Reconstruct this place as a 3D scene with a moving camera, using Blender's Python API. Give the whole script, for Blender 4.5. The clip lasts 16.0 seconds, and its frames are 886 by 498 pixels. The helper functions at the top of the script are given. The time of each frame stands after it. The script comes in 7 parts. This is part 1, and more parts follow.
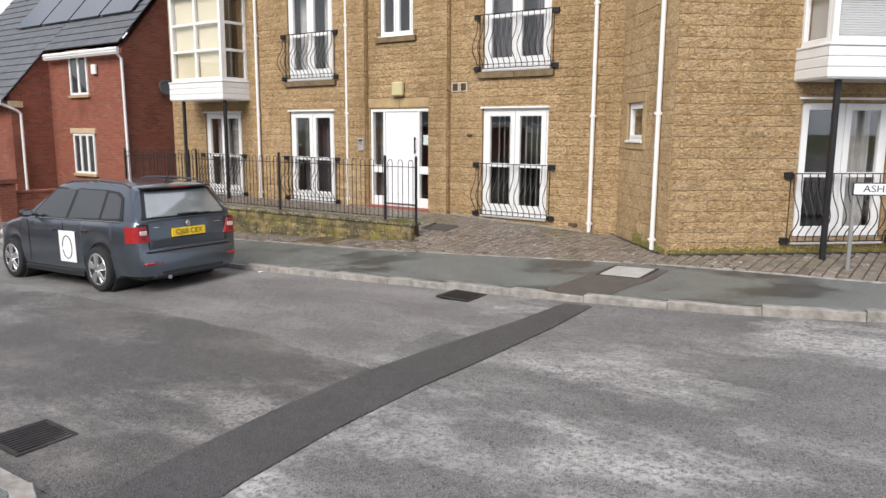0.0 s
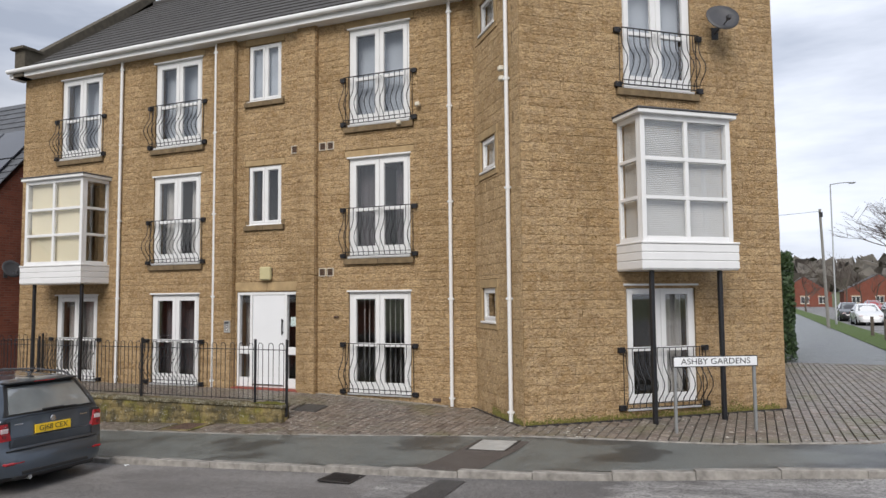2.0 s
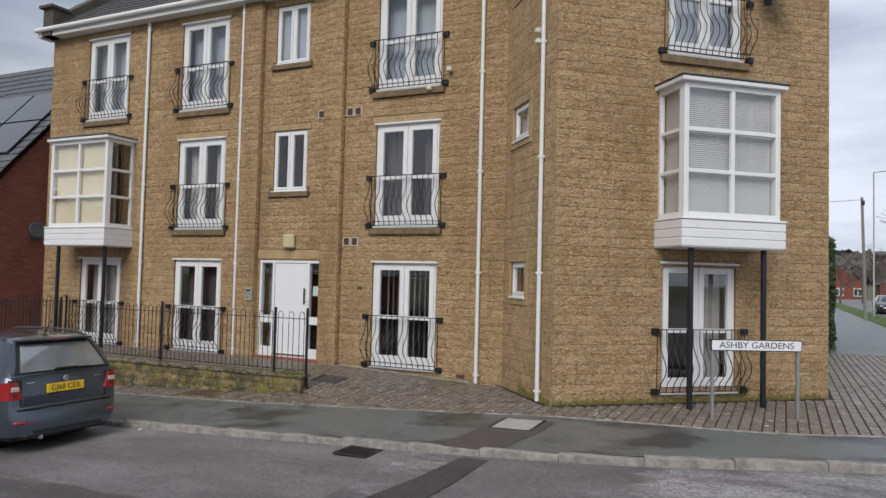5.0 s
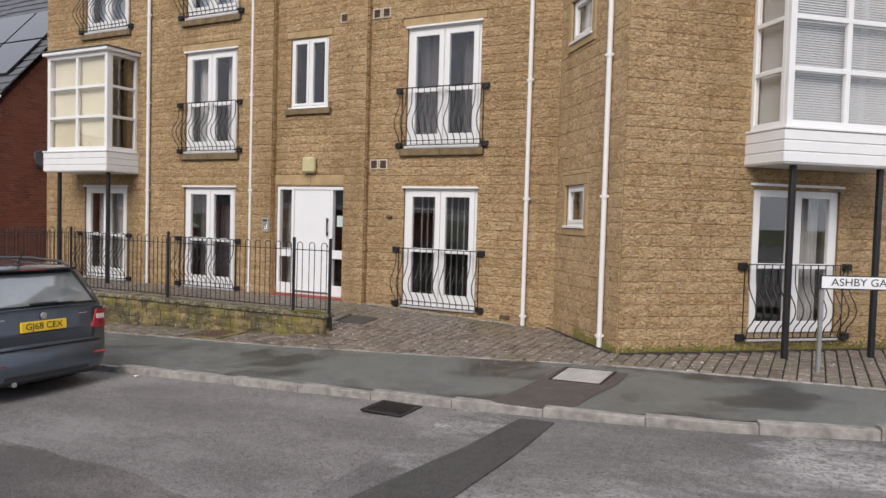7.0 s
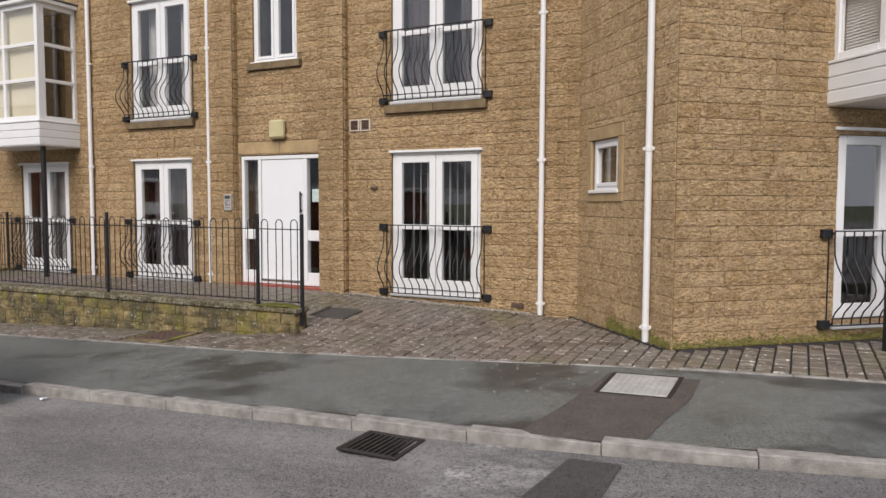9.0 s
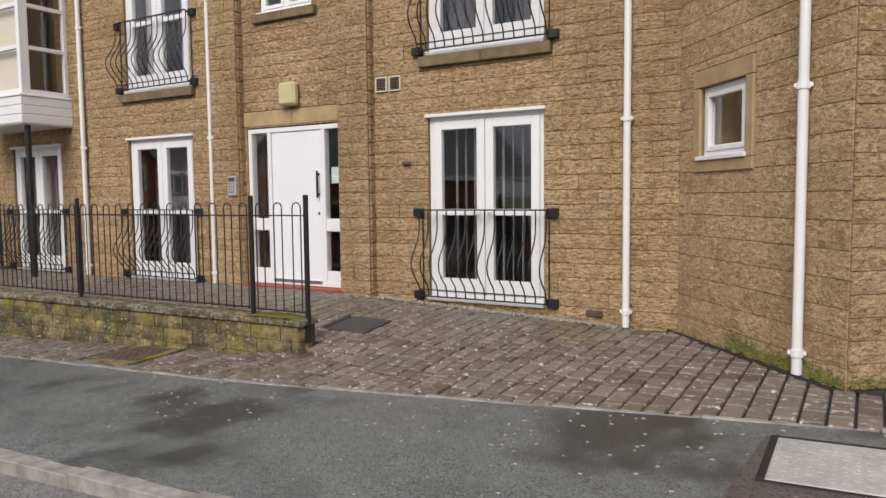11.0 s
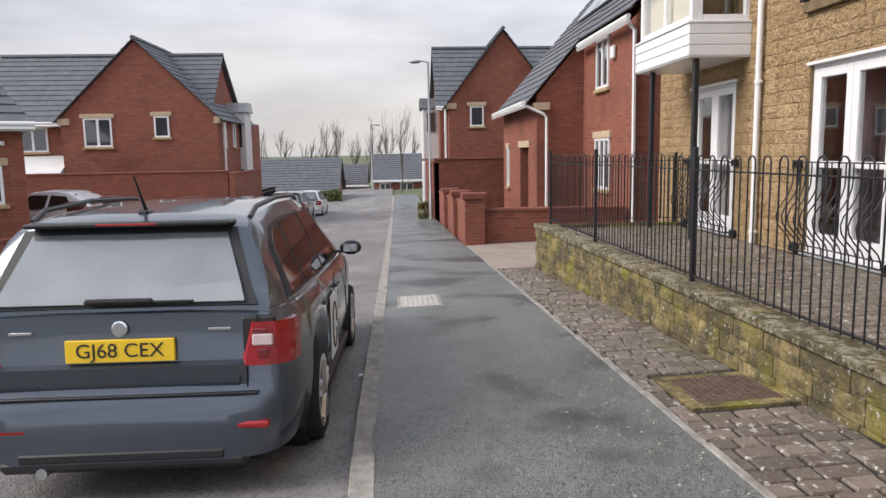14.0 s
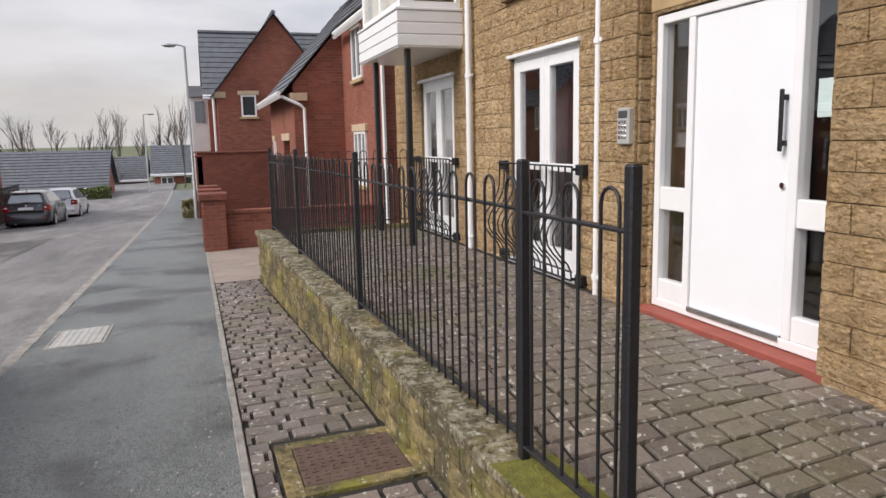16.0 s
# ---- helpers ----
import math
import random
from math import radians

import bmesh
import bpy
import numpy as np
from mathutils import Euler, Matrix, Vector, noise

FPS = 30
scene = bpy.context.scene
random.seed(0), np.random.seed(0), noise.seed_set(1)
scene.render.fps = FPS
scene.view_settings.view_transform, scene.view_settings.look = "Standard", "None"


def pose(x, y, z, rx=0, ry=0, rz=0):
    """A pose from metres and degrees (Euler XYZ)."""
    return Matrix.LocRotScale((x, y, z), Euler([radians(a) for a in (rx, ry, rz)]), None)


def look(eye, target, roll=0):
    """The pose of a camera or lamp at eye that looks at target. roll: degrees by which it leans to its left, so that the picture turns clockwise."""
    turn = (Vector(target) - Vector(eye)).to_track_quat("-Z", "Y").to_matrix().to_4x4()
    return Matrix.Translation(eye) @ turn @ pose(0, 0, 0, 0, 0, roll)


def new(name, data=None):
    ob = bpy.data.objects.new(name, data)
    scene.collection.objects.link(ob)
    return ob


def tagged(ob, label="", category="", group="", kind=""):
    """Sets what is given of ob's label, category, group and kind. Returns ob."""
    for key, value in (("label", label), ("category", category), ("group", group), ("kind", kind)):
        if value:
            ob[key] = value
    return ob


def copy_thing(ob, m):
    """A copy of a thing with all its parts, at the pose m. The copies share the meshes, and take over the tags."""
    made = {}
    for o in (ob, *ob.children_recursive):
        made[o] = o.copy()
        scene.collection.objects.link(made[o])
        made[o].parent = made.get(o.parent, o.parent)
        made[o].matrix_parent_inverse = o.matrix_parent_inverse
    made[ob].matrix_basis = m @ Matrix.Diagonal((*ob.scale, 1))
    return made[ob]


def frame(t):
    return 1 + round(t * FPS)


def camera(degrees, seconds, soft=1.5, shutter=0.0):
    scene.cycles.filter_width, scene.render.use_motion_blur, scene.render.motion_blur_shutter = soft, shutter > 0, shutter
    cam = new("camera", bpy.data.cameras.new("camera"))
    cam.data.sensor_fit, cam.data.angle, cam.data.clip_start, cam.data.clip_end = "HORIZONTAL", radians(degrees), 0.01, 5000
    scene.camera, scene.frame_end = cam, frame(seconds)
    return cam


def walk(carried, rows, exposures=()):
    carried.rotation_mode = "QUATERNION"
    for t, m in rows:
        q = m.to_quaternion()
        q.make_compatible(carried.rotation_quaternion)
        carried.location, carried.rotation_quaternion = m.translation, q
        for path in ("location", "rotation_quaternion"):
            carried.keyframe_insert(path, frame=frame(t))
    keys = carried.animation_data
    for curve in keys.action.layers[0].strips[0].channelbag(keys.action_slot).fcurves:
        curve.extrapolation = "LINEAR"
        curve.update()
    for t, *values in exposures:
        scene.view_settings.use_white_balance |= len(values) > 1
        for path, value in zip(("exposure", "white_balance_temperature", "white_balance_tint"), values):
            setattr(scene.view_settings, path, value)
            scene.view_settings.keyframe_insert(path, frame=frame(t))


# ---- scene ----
cam = camera(63.2, 16.0)
PATH = [
    (0, (-0.368, 0.352, 1.419), (-1.504, 1.966, 1.096), 0.3),
    (0.5, (-0.372, 0.005, 1.495), (-1.29, 1.771, 1.289), 0.4),
    (1, (-0.348, -0.181, 1.569), (-1.177, 1.637, 1.476), -0.1),
    (1.5, (-0.299, -0.41, 1.638), (-1.097, 1.424, 1.661), -0.2),
    (2, (-0.236, -0.523, 1.694), (-1.024, 1.31, 1.832), -0.5),
    (2.5, (-0.163, -0.627, 1.734), (-0.954, 1.194, 1.978), -0.4),
    (3, (-0.137, -0.707, 1.759), (-0.933, 1.1, 2.073), -0.4),
    (3.5, (-0.147, -0.708, 1.735), (-0.948, 1.094, 2.066), -0.2),
    (4, (-0.19, -0.578, 1.697), (-1.004, 1.227, 1.98), 0.1),
    (4.5, (-0.332, -0.379, 1.667), (-1.163, 1.43, 1.855), 0.5),
    (5, (-0.437, -0.069, 1.565), (-1.295, 1.735, 1.647), 1.4),
    (5.2, (-0.503, 0.048, 1.543), (-1.372, 1.849, 1.591), 1.5),
    (7.3, (-1.564, 1.661, 1.277), (-2.482, 3.435, 1.182), 1.5),
    (7.5, (-1.641, 1.835, 1.237), (-2.553, 3.612, 1.136), 1.3),
    (8, (-1.894, 2.302, 1.163), (-2.793, 4.086, 1.063), 1.0),
    (8.5, (-2.19, 2.763, 1.158), (-3.082, 4.549, 1.041), 0.4),
    (8.7, (-2.317, 2.943, 1.149), (-3.206, 4.731, 1.026), 0.2),
    (10.8, (-3.39, 5.042, 0.962), (-4.371, 6.779, 0.816), -0.5),
    (11, (-3.499, 5.262, 0.96), (-4.518, 6.977, 0.815), -0.6),
    (11.5, (-3.802, 5.694, 0.931), (-4.934, 7.336, 0.783), -0.8),
    (12, (-4.107, 6.181, 0.896), (-5.413, 7.688, 0.756), -1.0),
    (12.5, (-4.459, 6.575, 0.871), (-5.996, 7.847, 0.723), -0.9),
    (13, (-4.802, 6.988, 0.868), (-6.572, 7.904, 0.703), -0.7),
    (13.5, (-5.117, 7.382, 0.892), (-7.051, 7.842, 0.68), -0.7),
    (14, (-5.379, 7.722, 0.976), (-7.358, 7.844, 0.712), -1.0),
    (14.5, (-5.571, 8.079, 1.003), (-7.551, 8.047, 0.721), -1.6),
    (15, (-5.787, 8.405, 1.039), (-7.768, 8.409, 0.763), -1.8),
    (15.5, (-6.02, 8.79, 1.072), (-7.988, 9.024, 0.795), -1.7),
    (16, (-6.234, 9.16, 1.069), (-8.108, 9.789, 0.766), -1.2),
]
walk(cam, [(t, look(eye, target, roll)) for t, eye, target, roll in PATH], exposures=(
    (0.0, 0.58, 6350, 12), (1.0, 0.22, 6350, 12), (2.0, 0.08, 6300, 12), (3.5, -0.34, 6150, 11), (4.5, -0.36, 6100, 11), (5.0, -0.18, 6150, 12),
    (8.0, 0.18, 6400, 15), (11.0, 0.19, 6400, 15), (12.5, 0.3, 6400, 15), (13.5, 0.48, 6350, 14), (15.0, 0.66, 6400, 14), (16.0, 0.46, 6400, 15)))

# ---------------------------------------------------------------- light
world = bpy.data.worlds.new("sky")
scene.world = world
world.use_nodes = True


def build_world():
    nt = world.node_tree
    n, l = nt.nodes, nt.links
    n.clear()
    out = n.new("ShaderNodeOutputWorld")
    bg = n.new("ShaderNodeBackground")
    sky = n.new("ShaderNodeTexSky")
    sky.sky_type = "NISHITA"
    sky.sun_disc = False
    sky.sun_elevation = radians(39)
    sky.sun_rotation = radians(170)
    sky.air_density, sky.dust_density = 1.0, 3.0
    co = n.new("ShaderNodeTexCoord")
    mp = n.new("ShaderNodeMapping")
    mp.inputs["Scale"].default_value = (1.0, 1.0, 4.5)
    nz = n.new("ShaderNodeTexNoise")
    nz.inputs["Scale"].default_value = 1.7
    nz.inputs["Detail"].default_value = 6
    nz.inputs["Roughness"].default_value = 0.55
    ramp = n.new("ShaderNodeValToRGB")
    ramp.color_ramp.elements[0].position = 0.36
    ramp.color_ramp.elements[0].color = (4.9, 5.4, 6.3, 1)
    ramp.color_ramp.elements[1].position = 0.60
    ramp.color_ramp.elements[1].color = (9.8, 10.2, 10.9, 1)
    # a brighter, warmer break in the clouds low over the western horizon
    sep = n.new("ShaderNodeSeparateXYZ")
    low = n.new("ShaderNodeMapRange")
    low.inputs["From Min"].default_value, low.inputs["From Max"].default_value = 0.30, 0.05
    west = n.new("ShaderNodeMapRange")
    west.inputs["From Min"].default_value, west.inputs["From Max"].default_value = -0.2, -0.95
    mul = n.new("ShaderNodeMath")
    mul.operation = "MULTIPLY"
    nz2 = n.new("ShaderNodeTexNoise")
    nz2.inputs["Scale"].default_value = 3.0
    nz2.inputs["Detail"].default_value = 5
    mul2 = n.new("ShaderNodeMath")
    mul2.operation = "MULTIPLY"
    warm = n.new("ShaderNodeMix")
    warm.data_type = "RGBA"
    warm.inputs["B"].default_value = (9.6, 8.8, 7.2, 1)
    mix = n.new("ShaderNodeMix")
    mix.data_type = "RGBA"
    mix.inputs["Factor"].default_value = 0.9
    bg.inputs["Strength"].default_value = SKY
    l.new(co.outputs["Generated"], mp.inputs["Vector"])
    l.new(mp.outputs["Vector"], nz.inputs["Vector"])
    l.new(mp.outputs["Vector"], nz2.inputs["Vector"])
    l.new(nz.outputs["Fac"], ramp.inputs["Fac"])
    l.new(co.outputs["Generated"], sep.inputs["Vector"])
    l.new(sep.outputs["Z"], low.inputs["Value"])
    l.new(sep.outputs["X"], west.inputs["Value"])
    l.new(low.outputs["Result"], mul.inputs[0])
    l.new(west.outputs["Result"], mul.inputs[1])
    l.new(mul.outputs[0], mul2.inputs[0])
    l.new(nz2.outputs["Fac"], mul2.inputs[1])
    l.new(mul2.outputs[0], warm.inputs["Factor"])
    l.new(ramp.outputs["Color"], warm.inputs["A"])
    l.new(sky.outputs["Color"], mix.inputs["A"])
    l.new(warm.outputs["Result"], mix.inputs["B"])
    # thinner cloud to the north-east, heavier to the south-west
    tilt = n.new("ShaderNodeVectorMath")
    tilt.operation = "DOT_PRODUCT"
    tilt.inputs[1].default_value = (0.45, 0.80, 0.1)
    thin = n.new("ShaderNodeMapRange")
    thin.inputs["From Min"].default_value, thin.inputs["From Max"].default_value = -0.6, 0.5
    thin.inputs["To Min"].default_value, thin.inputs["To Max"].default_value = 0.80, 1.36
    vary = n.new("ShaderNodeVectorMath")
    vary.operation = "SCALE"
    l.new(co.outputs["Generated"], tilt.inputs[0])
    l.new(tilt.outputs["Value"], thin.inputs["Value"])
    l.new(mix.outputs["Result"], vary.inputs[0])
    l.new(thin.outputs["Result"], vary.inputs["Scale"])
    l.new(vary.outputs["Vector"], bg.inputs["Color"])
    l.new(bg.outputs["Background"], out.inputs["Surface"])


SKY = 0.075
build_world()
sun = new("sun", bpy.data.lights.new("sun", "SUN"))
sun.data.energy, sun.data.angle, sun.data.color = 2.6, radians(35), (1.0, 0.95, 0.87)
sun.matrix_world = look((3, -18, 15), (0, 0, 0))


# ---------------------------------------------------------------- materials
def nodes_of(name):
    m = bpy.data.materials.new(name)
    m.use_nodes = True
    nt = m.node_tree
    return m, nt.nodes, nt.links, nt.nodes["Principled BSDF"]


def mixed(n, l, fac, a, b, kind="MIX"):
    """A colour mix node; fac, a and b are sockets or values."""
    m = n.new("ShaderNodeMix")
    m.data_type, m.blend_type = "RGBA", kind
    for key, val in (("Factor", fac), ("A", a), ("B", b)):
        if isinstance(val, bpy.types.NodeSocket):
            l.new(val, m.inputs[key])
        elif key == "Factor":
            m.inputs[0].default_value = val
        else:
            m.inputs[key].default_value = (*val, 1)
    return m.outputs["Result"]


def noise_fac(n, l, scale, lo=0.35, hi=0.65, detail=4, coord=None, stretch=None, rough=0.55):
    src = coord
    if src is None:
        src = n.new("ShaderNodeNewGeometry").outputs["Position"]
    if stretch:
        mp = n.new("ShaderNodeMapping")
        mp.inputs["Scale"].default_value = stretch
        l.new(src, mp.inputs["Vector"])
        src = mp.outputs["Vector"]
    t = n.new("ShaderNodeTexNoise")
    t.inputs["Scale"].default_value, t.inputs["Detail"].default_value = scale, detail
    t.inputs["Roughness"].default_value = rough
    l.new(src, t.inputs["Vector"])
    r = n.new("ShaderNodeMapRange")
    r.inputs["From Min"].default_value, r.inputs["From Max"].default_value = lo, hi
    l.new(t.outputs["Fac"], r.inputs["Value"])
    return r.outputs["Result"]


def bump(n, l, bsdf, heights):
    """heights: (socket, distance) pairs, chained."""
    last = None
    for sock, dist in heights:
        b = n.new("ShaderNodeBump")
        b.inputs["Distance"].default_value = dist
        b.inputs["Strength"].default_value = 1.0
        l.new(sock, b.inputs["Height"])
        if last:
            l.new(last, b.inputs["Normal"])
        last = b.outputs["Normal"]
    l.new(last, bsdf.inputs["Normal"])


def plain(name, colour, rough=0.5, metal=0.0, var=0.12, scale=6.0, grain=0.0, coat=0.0, ior=1.5):
    """Painted or moulded stuff with slight dirt and grain."""
    m, n, l, b = nodes_of(name)
    dark = tuple(c * (1 - var) for c in colour)
    f = noise_fac(n, l, scale, 0.3, 0.7)
    l.new(mixed(n, l, f, dark, colour), b.inputs["Base Color"])
    b.inputs["Roughness"].default_value = rough
    b.inputs["Metallic"].default_value = metal
    b.inputs["IOR"].default_value = ior
    b.inputs["Coat Weight"].default_value = coat
    b.inputs["Coat Roughness"].default_value = 0.05
    if grain:
        bump(n, l, b, [(noise_fac(n, l, 90, 0.2, 0.8), grain)])
    return m


def stone_mat(name, island=False, light=(0.66, 0.465, 0.25), mid=(0.43, 0.275, 0.125), rough_face=0.028):
    """Split-faced sandstone-coloured walling block."""
    m, n, l, b = nodes_of(name)
    if island:
        rnd = n.new("ShaderNodeNewGeometry").outputs["Random Per Island"]
    else:
        rnd = n.new("ShaderNodeObjectInfo").outputs["Random"]
    c = mixed(n, l, rnd, mid, light)
    c = mixed(n, l, noise_fac(n, l, 9, 0.3, 0.75), c, (0.51, 0.375, 0.235))
    c = mixed(n, l, noise_fac(n, l, 34, 0.50, 0.72, 6, rough=0.65), c, (0.29, 0.18, 0.075))
    c = mixed(n, l, noise_fac(n, l, 48, 0.6, 0.72, 4), c, (0.62, 0.47, 0.30))
    c = mixed(n, l, noise_fac(n, l, 5, 0.53, 0.75, 6, rough=0.7), c, (0.30, 0.19, 0.10))
    # shading of the split face put into colour: brown hollows, pale ridges
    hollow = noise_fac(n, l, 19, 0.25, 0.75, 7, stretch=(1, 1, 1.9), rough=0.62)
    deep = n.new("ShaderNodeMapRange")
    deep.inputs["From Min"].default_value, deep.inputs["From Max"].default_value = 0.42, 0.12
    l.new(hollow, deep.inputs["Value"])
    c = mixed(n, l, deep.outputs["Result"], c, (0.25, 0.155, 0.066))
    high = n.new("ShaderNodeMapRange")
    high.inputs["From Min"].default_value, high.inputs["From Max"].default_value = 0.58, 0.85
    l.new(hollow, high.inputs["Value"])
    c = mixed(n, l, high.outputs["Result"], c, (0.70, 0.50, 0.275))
    # bedding lines, with relief shade and highlight put into their colour
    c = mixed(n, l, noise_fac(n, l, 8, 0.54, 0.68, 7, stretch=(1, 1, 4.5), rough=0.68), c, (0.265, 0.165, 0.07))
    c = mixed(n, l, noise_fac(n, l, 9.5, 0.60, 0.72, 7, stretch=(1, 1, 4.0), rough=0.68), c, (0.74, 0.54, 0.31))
    # rain streaks and damp patches
    f = noise_fac(n, l, 1.1, 0.5, 0.82, stretch=(1, 1, 0.25))
    f2 = n.new("ShaderNodeMath")
    f2.operation = "MULTIPLY"
    f2.inputs[1].default_value = 0.7
    l.new(f, f2.inputs[0])
    c = mixed(n, l, f2.outputs[0], c, (0.25, 0.165, 0.075))
    l.new(c, b.inputs["Base Color"])
    b.inputs["Roughness"].default_value = 0.9
    b.inputs["Specular IOR Level"].default_value = 0.2
    bump(n, l, b, [(noise_fac(n, l, 19, 0.25, 0.75, 7, stretch=(1, 1, 1.9), rough=0.62), rough_face), (noise_fac(n, l, 60, 0.2, 0.8, 4), 0.008)])
    return m


def masonry(name, base, light, dark, mortar, bw=0.225, bh=0.075, joint=0.01, u="XY"):
    """Coursed brickwork for distant walls, laid in world metres."""
    m, n, l, b = nodes_of(name)
    g = n.new("ShaderNodeNewGeometry")
    sep = n.new("ShaderNodeSeparateXYZ")
    l.new(g.outputs["Position"], sep.inputs[0])
    add = n.new("ShaderNodeMath")
    l.new(sep.outputs["X"], add.inputs[0])
    l.new(sep.outputs["Y"], add.inputs[1])
    comb = n.new("ShaderNodeCombineXYZ")
    l.new(add.outputs[0], comb.inputs["X"])
    l.new(sep.outputs["Z"], comb.inputs["Y"])
    t = n.new("ShaderNodeTexBrick")
    t.inputs["Scale"].default_value = 1.0
    t.inputs["Brick Width"].default_value, t.inputs["Row Height"].default_value = bw, bh
    t.inputs["Mortar Size"].default_value = joint * 0.5
    t.inputs["Mortar Smooth"].default_value = 0.1
    t.inputs["Color1"].default_value = (*light, 1)
    t.inputs["Color2"].default_value = (*dark, 1)
    t.inputs["Mortar"].default_value = (*mortar, 1)
    l.new(comb.outputs[0], t.inputs["Vector"])
    c = mixed(n, l, noise_fac(n, l, 2.2, 0.35, 0.8), t.outputs["Color"], base)
    c = mixed(n, l, noise_fac(n, l, 0.7, 0.55, 0.9), c, tuple(x * 0.6 for x in dark))
    l.new(c, b.inputs["Base Color"])
    b.inputs["Roughness"].default_value = 0.9
    inv = n.new("ShaderNodeMath")
    inv.operation = "SUBTRACT"
    inv.inputs[0].default_value = 1.0
    l.new(t.outputs["Fac"], inv.inputs[1])
    bump(n, l, b, [(inv.outputs[0], 0.006), (noise_fac(n, l, 60, 0.2, 0.8), 0.003)])
    return m


def asphalt(name, dark, light, patch_scale, lo, hi, damp=(0.035, 0.037, 0.038), damp_lo=0.55, damp_hi=0.75, stretch=None, worn=None, gloss=(0.62, 0.42)):
    m, n, l, b = nodes_of(name)
    c = mixed(n, l, noise_fac(n, l, patch_scale, lo, hi, 8, stretch=stretch, rough=0.68), dark, light)
    c = mixed(n, l, noise_fac(n, l, 15, 0.47, 0.68, 10, rough=0.85), c, tuple(x * 0.5 for x in dark))
    c = mixed(n, l, noise_fac(n, l, 150, 0.5, 0.72, 3), c, tuple(min(0.5, x * 1.9) for x in light))
    c = mixed(n, l, noise_fac(n, l, 62, 0.53, 0.66, 3), c, tuple(x * 0.35 for x in dark))
    if worn:
        # pale patches where the binder has worn off the stones, broken up by fine gaps
        pt = noise_fac(n, l, 0.55, 0.49, 0.62, 9, stretch=(0.8, 1.7, 1), rough=0.72)
        gr = noise_fac(n, l, 26, 0.40, 0.54, 6, rough=0.75)
        mu = n.new("ShaderNodeMath")
        mu.operation = "MULTIPLY"
        l.new(pt, mu.inputs[0])
        l.new(gr, mu.inputs[1])
        c = mixed(n, l, mu.outputs[0], c, worn)
    wet = noise_fac(n, l, 0.9, damp_lo, damp_hi, 6)
    c = mixed(n, l, wet, c, damp)
    l.new(c, b.inputs["Base Color"])
    r = n.new("ShaderNodeMapRange")
    r.inputs["To Min"].default_value, r.inputs["To Max"].default_value = gloss
    l.new(wet, r.inputs["Value"])
    l.new(r.outputs["Result"], b.inputs["Roughness"])
    bump(n, l, b, [(noise_fac(n, l, 110, 0.3, 0.7, 2), 0.004), (noise_fac(n, l, 4, 0.3, 0.7), 0.006)])
    return m


def tiles_mat(name, colour):
    """Roof tiles: course shading comes from real stepped geometry, this gives tile joints and lichen."""
    m, n, l, b = nodes_of(name)
    c = mixed(n, l, noise_fac(n, l, 3, 0.3, 0.7), colour, tuple(x * 1.5 for x in colour))
    c = mixed(n, l, noise_fac(n, l, 25, 0.6, 0.8), c, tuple(x * 2.2 for x in colour))
    l.new(c, b.inputs["Base Color"])
    b.inputs["Roughness"].default_value = 0.75
    bump(n, l, b, [(noise_fac(n, l, 40, 0.2, 0.8), 0.004)])
    return m


def pane_glass(name, tint=(1, 1, 1), boost=1.0):
    m, n, l, b = nodes_of(name)
    n.remove(b)
    out = n["Material Output"]
    tr = n.new("ShaderNodeBsdfTransparent")
    tr.inputs["Color"].default_value = (*tint, 1)
    gl = n.new("ShaderNodeBsdfGlossy")
    gl.inputs["Roughness"].default_value = 0.015
    lw = n.new("ShaderNodeLayerWeight")
    pw = n.new("ShaderNodeMath")
    pw.operation = "POWER"
    pw.inputs[1].default_value = 4.0
    l.new(lw.outputs["Facing"], pw.inputs[0])
    mr = n.new("ShaderNodeMapRange")
    mr.inputs["To Min"].default_value, mr.inputs["To Max"].default_value = boost, 1.0
    l.new(pw.outputs[0], mr.inputs["Value"])
    mx = n.new("ShaderNodeMixShader")
    l.new(mr.outputs["Result"], mx.inputs[0])
    l.new(tr.outputs[0], mx.inputs[1])
    l.new(gl.outputs[0], mx.inputs[2])
    l.new(mx.outputs[0], out.inputs["Surface"])
    return m


def mossy_stone(name, island=True, dark=False):
    m, n, l, b = nodes_of(name)
    rnd = n.new("ShaderNodeNewGeometry").outputs["Random Per Island"] if island else n.new("ShaderNodeObjectInfo").outputs["Random"]
    c = mixed(n, l, rnd, (0.25, 0.19, 0.075), (0.40, 0.31, 0.14))
    c = mixed(n, l, noise_fac(n, l, 3.5, 0.25 if dark else 0.34, 0.5 if dark else 0.56, 8, rough=0.7), c, (0.095, 0.082, 0.05))
    c = mixed(n, l, noise_fac(n, l, 2.3, 0.60 if dark else 0.53, 0.74 if dark else 0.68, 6), c, (0.165, 0.155, 0.03) if dark else (0.21, 0.19, 0.045))
    if dark:
        c = mixed(n, l, noise_fac(n, l, 9, 0.47, 0.62, 8, rough=0.72), c, (0.30, 0.275, 0.20))
        c = mixed(n, l, noise_fac(n, l, 22, 0.56, 0.68, 6), c, (0.05, 0.042, 0.022))
    else:
        c = mixed(n, l, noise_fac(n, l, 13, 0.58, 0.72, 6), c, (0.075, 0.062, 0.03))
    c = mixed(n, l, noise_fac(n, l, 30, 0.58 if dark else 0.6, 0.72, 4), c, (0.44, 0.43, 0.36))
    l.new(c, b.inputs["Base Color"])
    b.inputs["Roughness"].default_value = 0.95
    b.inputs["Specular IOR Level"].default_value = 0.15
    bump(n, l, b, [(noise_fac(n, l, 14, 0.2, 0.8, 6), 0.02), (noise_fac(n, l, 80, 0.2, 0.8), 0.004)])
    return m


